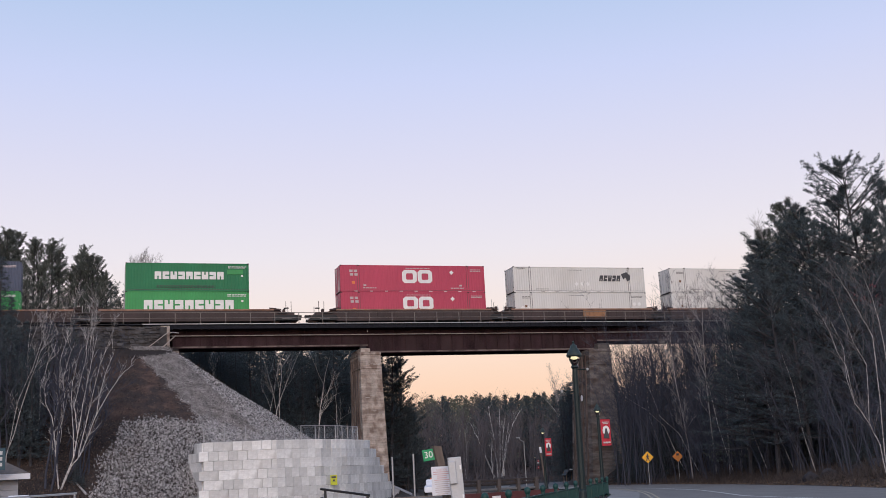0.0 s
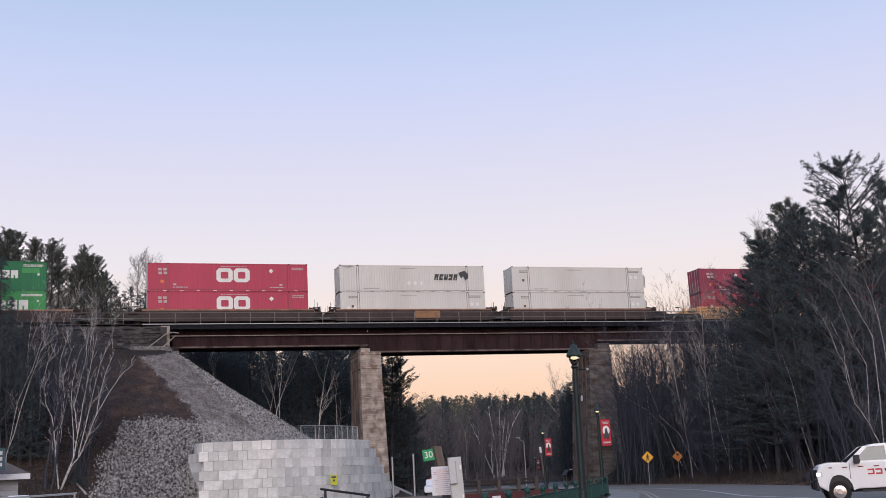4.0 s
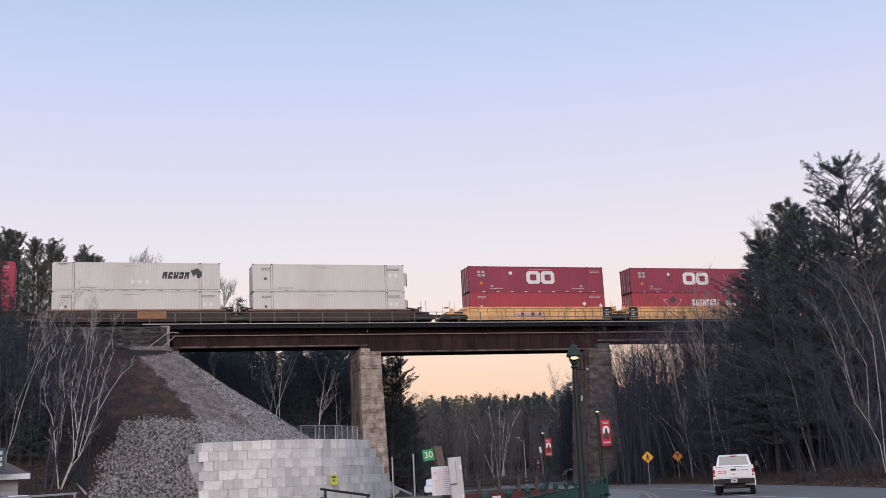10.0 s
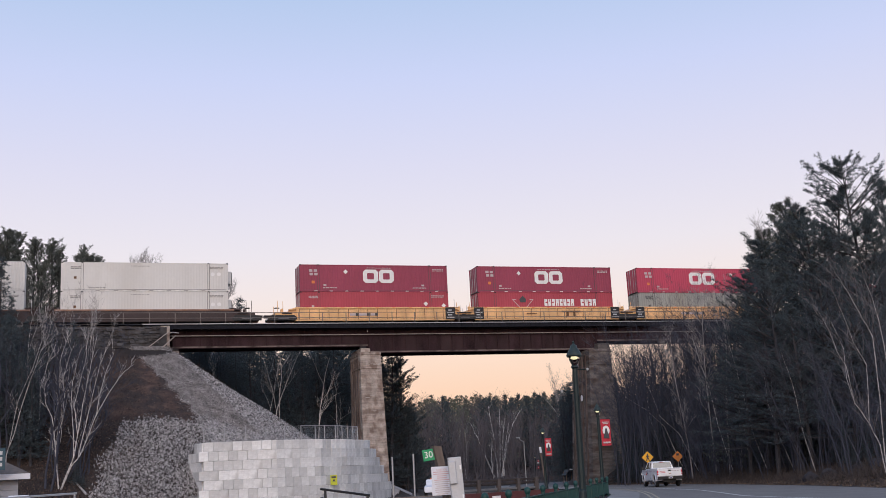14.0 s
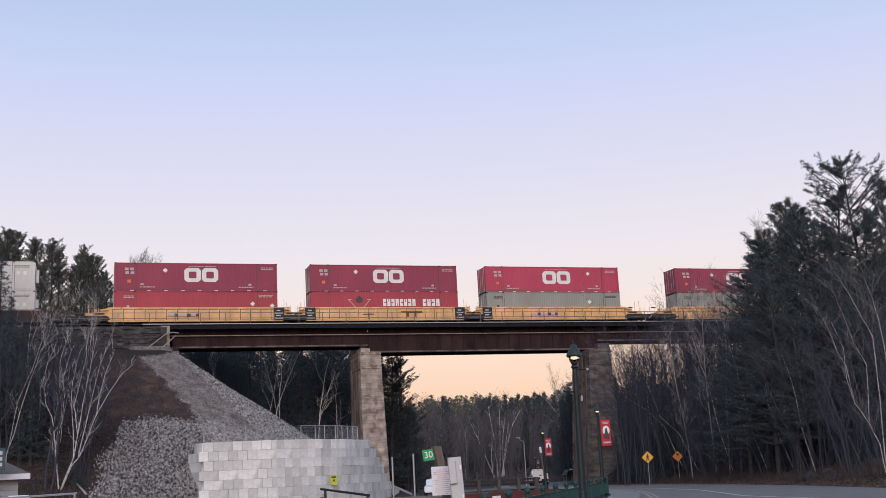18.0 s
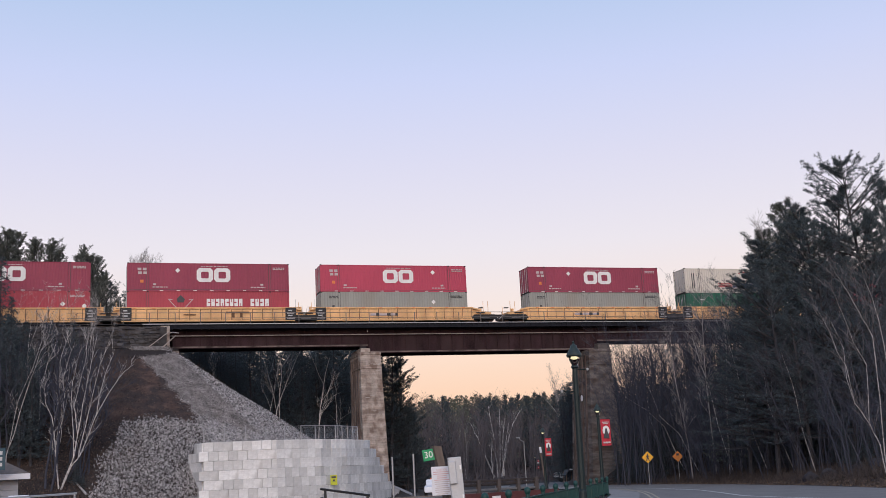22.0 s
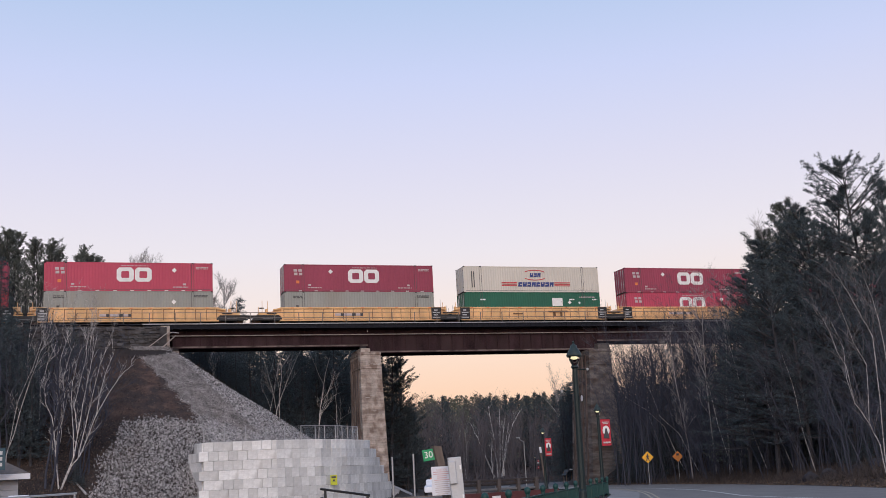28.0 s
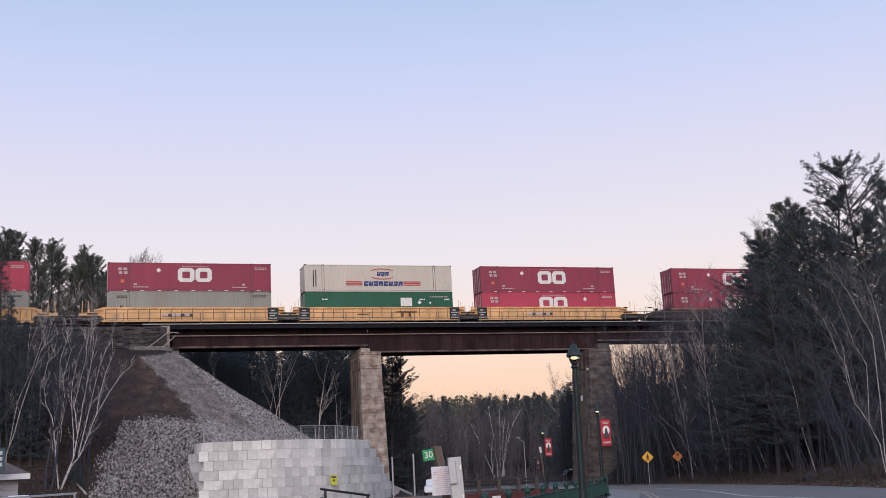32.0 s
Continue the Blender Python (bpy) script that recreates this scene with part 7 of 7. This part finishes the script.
hw = thing("road_lamp", pose(49.3, 124.0, 0), "tall grey steel road lamp with a curved arm", "street lamp")
part("pole", tube((0, 0, 0), (0, 0, 5.3), 0.07, 0.05, 8), M["galv"], hw)
bm = bmesh.new()
pts = [Vector((-0.5 * math.sin(a) * 1.1, 0, 5.3 + 0.45 * (1 - math.cos(a)))) for a in np.linspace(0, 1.5, 6)]
for p, q in zip(pts, pts[1:]):
    add_tube(bm, p, q, 0.04, n=6)
part("arm", bm, M["galv"], hw)
part("head", box(-0.95, -0.5, -0.1, 0.1, 5.68, 5.80, 0.03), M["galv"], hw)


def road_sign(x, y, z, zs, m, label, r=0.53):
    root = thing("road_sign", pose(x, y, 0, 0, 0, -28), label, "sign")
    part("post", tube((0, 0, z - 0.2), (0, 0, zs + r), 0.035), M["galv"], root)
    pl = part("plate", extrude_profile([(-r, zs), (0, zs - r), (r, zs), (0, zs + r)], -0.05, -0.036), m, root)
    return root, pl


s1, p1 = road_sign(47.8, 90.6, float(ground_z(47.8, 90.6)), 2.43, M["sign_yellow"], "yellow diamond road sign with a black figure symbol")
for pts in ([(-0.04, 2.64), (0.05, 2.64), (0.07, 2.72), (0.0, 2.77), (-0.06, 2.72)], [(-0.07, 2.36), (0.06, 2.36), (0.07, 2.62), (-0.06, 2.62)], [(-0.07, 2.4), (0.03, 2.4), (-0.09, 2.1), (-0.17, 2.1)], [(-0.02, 2.4), (0.06, 2.38), (0.17, 2.12), (0.10, 2.09)],
            [(-0.06, 2.6), (-0.03, 2.52), (-0.16, 2.38), (-0.19, 2.44)], [(0.05, 2.6), (0.07, 2.52), (0.19, 2.44), (0.17, 2.40)]):
    part("symbol", extrude_profile(pts, -0.058, -0.051), M["mark_dark"], p1, "black symbol")
s2, p2 = road_sign(52.9, 94.3, float(ground_z(52.9, 94.3)), 2.42, M["sign_orange"], "orange diamond road sign with a dark symbol", 0.5)
part("symbol", box(-0.12, 0.12, -0.058, -0.051, 2.5, 2.7), M["mark_dark"], p2)

# green fence with ball-topped posts beside the pavement
gf = thing("green_fence", None, "dark teal metal fence with ball-topped posts", "fence")
FA, FB = Vector((9.55, 26.9, 0.0)), Vector((30.05, 62.4, 0.0))
NF = 11
for k in range(NF + 1):
    p = FA.lerp(FB, k / NF)
    po = part("fence_post", tube((p.x, p.y, 0), (p.x, p.y, 0.92), 0.07, n=8), M["fence_green"], gf)
    part("ball", lathe([(0.05, 0.9), (0.085, 0.95), (0.108, 1.03), (0.085, 1.11), (0.02, 1.15)], 12, (p.x, p.y, 0)), M["fence_green"], po, smooth=True)
    if k < NF:
        q = FA.lerp(FB, (k + 1) / NF)
        for z in (0.16, 0.82):
            part("fence_rail", tube((p.x, p.y, z), (q.x, q.y, z), 0.028, n=5), M["fence_green"], gf)
        bm = bmesh.new()
        for j in range(1, 30):
            c = p.lerp(q, j / 30)
            add_tube(bm, (c.x, c.y, 0.16), (c.x, c.y, 0.82), 0.012, n=4)
        tagged(part("picket_panel", bm, M["fence_green"], gf), kind="stuff")

# low red swing bridge with grey rails over the lock
sb = thing("swing_bridge", pose(14.45, 43.6, 0, 0, 0, 21), "low red steel swing bridge with grey guard rails", "bridge")
part("girder", box(-0.6, 5.4, -0.15, 0.15, -0.2, 0.86), M["red_steel"], sb)
part("deck", box(-0.6, 5.4, 0.15, 3.6, 0.62, 0.8), M["grey_steel"], sb)
for z in (0.93, 1.14):
    part("guard_rail", box(-1.2, 4.35, -0.02, 0.06, z, z + 0.10, 0.02), M["grey_steel"] if z < 1 else M["dark_timber"], sb)
part("top_rail", box(-0.4, 4.45, -0.04, 0.1, 1.30, 1.38, 0.01), M["dark_timber"], sb)
for x in (-0.15, 0.95, 2.05, 3.15, 4.2):
    part("rail_post", box(x - 0.075, x + 0.075, -0.1, 0.08, 0.62, 1.40, 0.015), M["post_timber"], sb)
part("plate", box(1.55, 2.0, -0.17, -0.152, 0.55, 0.72), M["mark_white"], sb, "small white plate")

# lockside: black handrail, posts, notice, speed board
hr = thing("handrail", None, "black pipe handrail beside the lock", "handrail")
part("rail", tube((9.05, 45.4, 1.36), (11.0, 44.9, 1.0), 0.05), M["black"], hr)
part("rail", tube((9.05, 45.4, 1.0), (11.0, 44.9, 0.64), 0.04), M["black"], hr)
for x, y, z in ((9.25, 45.35, 1.33), (10.9, 44.93, 1.02)):
    part("post", tube((x, y, 0), (x, y, z), 0.05), M["black"], hr)
lk = thing("lock_gate_beam", None, "grey timber lock gate beam with steel rails", "lock gate")
part("beam", box(11.0, 14.6, 44.3, 44.75, 0.42, 0.82, 0.03), M["grey_steel"], lk)
part("walkway", box(11.0, 16.5, 44.75, 45.6, 0.75, 0.86, 0.02), M["wood"], lk)
for k in range(4):
    part("leg", box(11.2 + k * 1.1, 11.35 + k * 1.1, 44.4, 44.6, -0.1, 0.42), M["grey_steel"], lk)
wp = thing("wooden_post", pose(7.84, 23.95, 0, 0, -10.5, 0), "weathered wooden post with a slanted top", "post")
part("post", extrude_profile([(-0.085, -0.05), (0.09, -0.05), (0.09, 2.27), (-0.085, 2.33)], -0.09, 0.1, 0.008), M["wood"], wp)
nb = thing("notice_sign", pose(7.44, 23.70, 1.5, 0, 0, -16), "white notice board with red and grey printed lines", "sign")
part("board", box(-0.225, 0.225, -0.012, 0.0, -0.31, 0.31, 0.003), M["trim_white"], nb)
rr = random.Random(2)
for k in range(1, 13):
    z = 0.235 - k * 0.043
    w = rr.uniform(0.1, 0.19)
    part("print", box(-w, w, -0.0145, -0.0122, z - 0.008, z + 0.008), M["mark_rose"] if k < 6 else M["mark_pale"], nb)
sp = thing("speed_sign", pose(7.255, 24.02, 2.075, 0, -7, -16), "green sign with the white number thirty", "sign")
part("plate", box(-0.13, 0.13, 0.0, 0.012, -0.125, 0.125, 0.003), M["sign_green"], sp)


def lettering(word, size, material, parent, place):
    """Flat lettering as a mesh under its sign."""
    tx = bpy.data.curves.new("lettering", "FONT")
    tx.body, tx.size, tx.align_x, tx.align_y, tx.extrude = word, size, "CENTER", "CENTER", 0.001
    tx.materials.append(material)
    tmp = new("lettering", tx)
    bpy.context.view_layer.update()
    ob = new("lettering", bpy.data.meshes.new_from_object(tmp.evaluated_get(bpy.context.evaluated_depsgraph_get())))
    bpy.data.objects.remove(tmp)
    ob.parent = parent
    ob.matrix_basis = place
    return ob


lettering("30", 0.2, M["mark_white"], sp, pose(0, -0.004, 0, 90, 0, 0))
lettering("NOTICE", 0.062, M["mark_rose"], nb, pose(0, -0.0145, 0.235, 90, 0, 0))
gb = thing("control_cabinet", pose(7.68, 23.2, 0, 0, -3, -14), "grey steel lock control cabinet with rounded panel", "cabinet")
part("case", box(-0.13, 0.15, -0.1, 0.16, 0, 1.99, 0.012), M["grey_panel"], gb)
part("panel", box(-0.15, 0.02, -0.16, -0.1, 1.42, 1.92, 0.02), M["grey_panel"], gb, "rounded pale panel")
for z in (1.72, 1.1):
    part("latch", box(0.1, 0.13, -0.112, -0.1, z, z + 0.09), M["mark_white"], gb)
for x, y, h in ((18.4, 68.9, 3.0), (19.65, 68.4, 3.12)):
    po = thing("marker_post", pose(x, y, 0), "thin pale marker post by the lock", "post", "marker posts")
    part("pole", tube((0, 0, 0), (0, 0, h), 0.06, n=8), M["galv"], po)
lp = thing("leaning_pole", pose(44.3, 106.1, 0, 0, -6, 0), "leaning weathered pole with a small white plate beyond the lock", "pole")
part("pole", tube((0, 0, -0.1), (0, 0, 4.3), 0.09, 0.07, 8), M["wood"], lp)
part("plate", box(-0.12, 0.12, -0.12, -0.09, 3.55, 4.15, 0.01), M["trim_white"], lp, "small white plate")
sh = thing("shelter", pose(56.4, 127.6, 0), "small open shelter with a dark pitched roof", "shelter")
part("roof", extrude_profile([(-1.0, 1.1), (-0.3, 1.72), (0.85, 1.62), (1.0, 0.95), (0.9, 0.95), (0.75, 1.5), (-0.3, 1.6), (-0.95, 1.02)], -0.9, 0.9), M["shelter"], sh)
part("roof_lamp", box(0.2, 0.7, -0.3, 0.1, 1.66, 1.8, 0.02), M["trim_white"], sh, "small white roof lamp")
for x in (-0.75, 0.7):
    for y in (-0.6, 0.6):
        part("leg", box(x - 0.06, x + 0.06, y - 0.06, y + 0.06, 0, 1.5), M["wood"], sh)

sh.scale = (0.72, 0.72, 1.02)

# cars parked beyond the lock
def parked_car(x, y, rz, m, label):
    root = thing("parked_car", pose(x, y, 0, 0, 0, rz), label, "car", "parked cars")
    part("body", extrude_profile([(-2.1, 0.35), (-2.15, 0.75), (-1.9, 0.95), (1.2, 0.98), (2.0, 0.82), (2.1, 0.4)], -0.85, 0.85, 0.06), m, root)
    part("cabin", extrude_profile([(-1.75, 0.93), (-1.3, 1.45), (0.3, 1.47), (1.1, 0.95)], -0.72, 0.72, 0.05), m, root)
    for s in (-1, 1):
        part("side_window", extrude_profile([(-1.4, 1.0), (-1.15, 1.36), (0.25, 1.38), (0.8, 1.0)], min(s * 0.72, s * 0.735), max(s * 0.72, s * 0.735)), M["glass"], root)
        for x0 in (-1.35, 1.3):
            w = lathe([(0.28, 0), (0.32, 0.03), (0.32, 0.18), (0.28, 0.2)], 14)
            for v in w.verts:
                v.co = Vector((x0 + v.co.x, s * 0.78 + v.co.z - 0.1, 0.32 + v.co.y))
            part("wheel", w, M["rubber"], root)
        part("tail_lamp", box(-2.17, -2.1, min(s * 0.55, s * 0.8), max(s * 0.55, s * 0.8), 0.62, 0.78), M["tail_red"], root)
    return root


pc = parked_car(28.4, 92.6, 252, M["trim_white"], "white car parked beyond the lock")
part("amber_lamp", box(-1.2, -0.9, -0.4, 0.4, 1.44, 1.56, 0.02), M["mark_orange"], pc, "amber roof lamp bar")

# hut, sign and van at the left
hut = thing("hut", pose(-4.3, 45.0, 0, 0, 0, 4), "small pale-sided hut with a brown shingle roof", "hut")
part("wall", box(-2.2, 1.85, -1.4, 2.4, 0, 2.32), M["siding"], hut)
for k in range(11):
    part("siding_board", box(0.6, 1.86, -1.425, -1.40, 0.05 + k * 0.205, 0.245 + k * 0.205, 0.008), M["siding"], hut)
part("doorway", box(-0.9, 0.45, -1.42, -1.403, 0, 2.1), M["dark_steel"], hut, "dark doorway")
part("fascia", box(-2.6, 2.25, -1.85, -1.78, 2.26, 2.46), M["trim_white"], hut, "white fascia board")
bm = bmesh.new()
vs = [bm.verts.new(p) for p in ((-2.6, -1.8, 2.46), (2.25, -1.8, 2.46), (2.25, 2.8, 2.46), (-2.6, 2.8, 2.46), (-2.4, 0.5, 3.55), (0.3, 0.5, 3.55))]
for q in ((0, 1, 5, 4), (1, 2, 5), (2, 3, 4, 5), (3, 0, 4), (3, 2, 1, 0)):
    bm.faces.new([vs[i] for i in q])
part("roof", bm, M["shingle"], hut, "brown shingle roof")
bsn = thing("roof_sign", pose(-3.47, 42.4, -0.16), "dark blue board with pale lettering bars above the hut", "sign")
part("board", box(-0.9, 0.75, -0.03, 0.03, 2.75, 3.5, 0.01), M["sign_blue"], bsn)
part("post", box(-0.1, 0.0, -0.02, 0.02, 2.4, 2.8), M["wood"], bsn)
part("post", box(0.4, 0.5, -0.02, 0.02, 2.4, 2.8), M["wood"], bsn)
for k in range(3):
    part("print", box(0.0, 0.65, -0.04, -0.031, 2.88 + 0.2 * k, 3.0 + 0.2 * k), M["grey_panel"], bsn)
van = thing("work_van", pose(-1.3, 27.0, 0), "white van roof with a steel ladder rack", "van")
part("body", extrude_profile([(-2.4, 0.4), (-2.4, 1.0), (-2.2, 1.55), (-1.9, 1.66), (1.2, 1.7), (1.28, 1.6), (1.3, 0.4)], -0.9, 0.9, 0.06), M["truck_white"], van)
for x in (-1.6, 0.7):
    for y in (-0.9, 0.75):
        w = lathe([(0.3, 0), (0.34, 0.04), (0.34, 0.18), (0.3, 0.22)], 16)
        for v in w.verts:
            v.co = Vector((x + v.co.x, y + v.co.z - 0.03, 0.34 + v.co.y))
        part("wheel", w, M["rubber"], van)
for y in (-0.75, 0.75):
    part("rack_rail", tube((-2.0, y, 1.78), (1.25, y, 1.84), 0.025), M["galv"], van)
for x in (-1.4, -0.1, 1.2):
    part("rack_bar", tube((x, -0.8, 1.80), (x, 0.8, 1.80), 0.025), M["galv"], van)
    for y in (-0.75, 0.75):
        part("rack_leg", tube((x, y, 1.6), (x, y, 1.82), 0.02), M["galv"], van)
part("roof_vent", box(-0.4, 0.1, -0.3, 0.3, 1.69, 1.86, 0.03), M["trim_white"], van)
van.scale = (0.88, 1, 0.885)

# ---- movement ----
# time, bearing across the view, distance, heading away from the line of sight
TRUCK = [(0, 2190, 38.5, 100), (2, 1987, 38.5, 104), (3, 1881, 38.2, 106), (3.5, 1828, 38.0, 106), (4.5, 1722, 38.3, 97), (5.5, 1614, 39.2, 74), (6, 1535, 38.8, 49), (6.5, 1463, 39.2, 34),
         (7, 1408, 40.8, 24), (7.5, 1364, 43.0, 16), (8, 1336, 45.5, 9), (8.5, 1316, 48.0, 4), (9, 1306, 50.3, 1), (9.5, 1303, 52.2, -1), (10, 1302, 54.2, -1), (10.5, 1301, 56.6, 0), (11, 1299, 59.5, 1), (11.5, 1291, 63, 3),
         (12, 1281, 67, 5), (12.5, 1265, 71.5, 8), (13, 1244, 76, 10), (13.5, 1218, 81, 12), (14, 1188, 86, 13), (14.5, 1157, 91, 14), (15.5, 1082, 101.5, 14), (16.5, 1010, 112, 12), (17, 986, 117.5, 9),
         (17.6, 967, 126, 6), (18.2, 954, 138, 4), (19, 948, 152, 2), (20, 950, 165, -4), (20.5, 957, 164, -24), (21, 968, 165, -44), (21.4, 975, 166, -56), (22, 985, 168, -62), (22.5, 998, 172, -64), (23, 1016, 178, -64), (24, 1058, 190, -64), (25, 1066, 191, -64), (32, 1067, 191, -64)]


def road_place(px, dist):
    """A spot on the road seen at that bearing and distance."""
    w = F_DIR + R_DIR * ((px - 784) / 1960)
    k = (-1.57 - dist * w.z) / U_DIR.z
    return Vector((0, 0, 1.57)) + w * dist + U_DIR * k


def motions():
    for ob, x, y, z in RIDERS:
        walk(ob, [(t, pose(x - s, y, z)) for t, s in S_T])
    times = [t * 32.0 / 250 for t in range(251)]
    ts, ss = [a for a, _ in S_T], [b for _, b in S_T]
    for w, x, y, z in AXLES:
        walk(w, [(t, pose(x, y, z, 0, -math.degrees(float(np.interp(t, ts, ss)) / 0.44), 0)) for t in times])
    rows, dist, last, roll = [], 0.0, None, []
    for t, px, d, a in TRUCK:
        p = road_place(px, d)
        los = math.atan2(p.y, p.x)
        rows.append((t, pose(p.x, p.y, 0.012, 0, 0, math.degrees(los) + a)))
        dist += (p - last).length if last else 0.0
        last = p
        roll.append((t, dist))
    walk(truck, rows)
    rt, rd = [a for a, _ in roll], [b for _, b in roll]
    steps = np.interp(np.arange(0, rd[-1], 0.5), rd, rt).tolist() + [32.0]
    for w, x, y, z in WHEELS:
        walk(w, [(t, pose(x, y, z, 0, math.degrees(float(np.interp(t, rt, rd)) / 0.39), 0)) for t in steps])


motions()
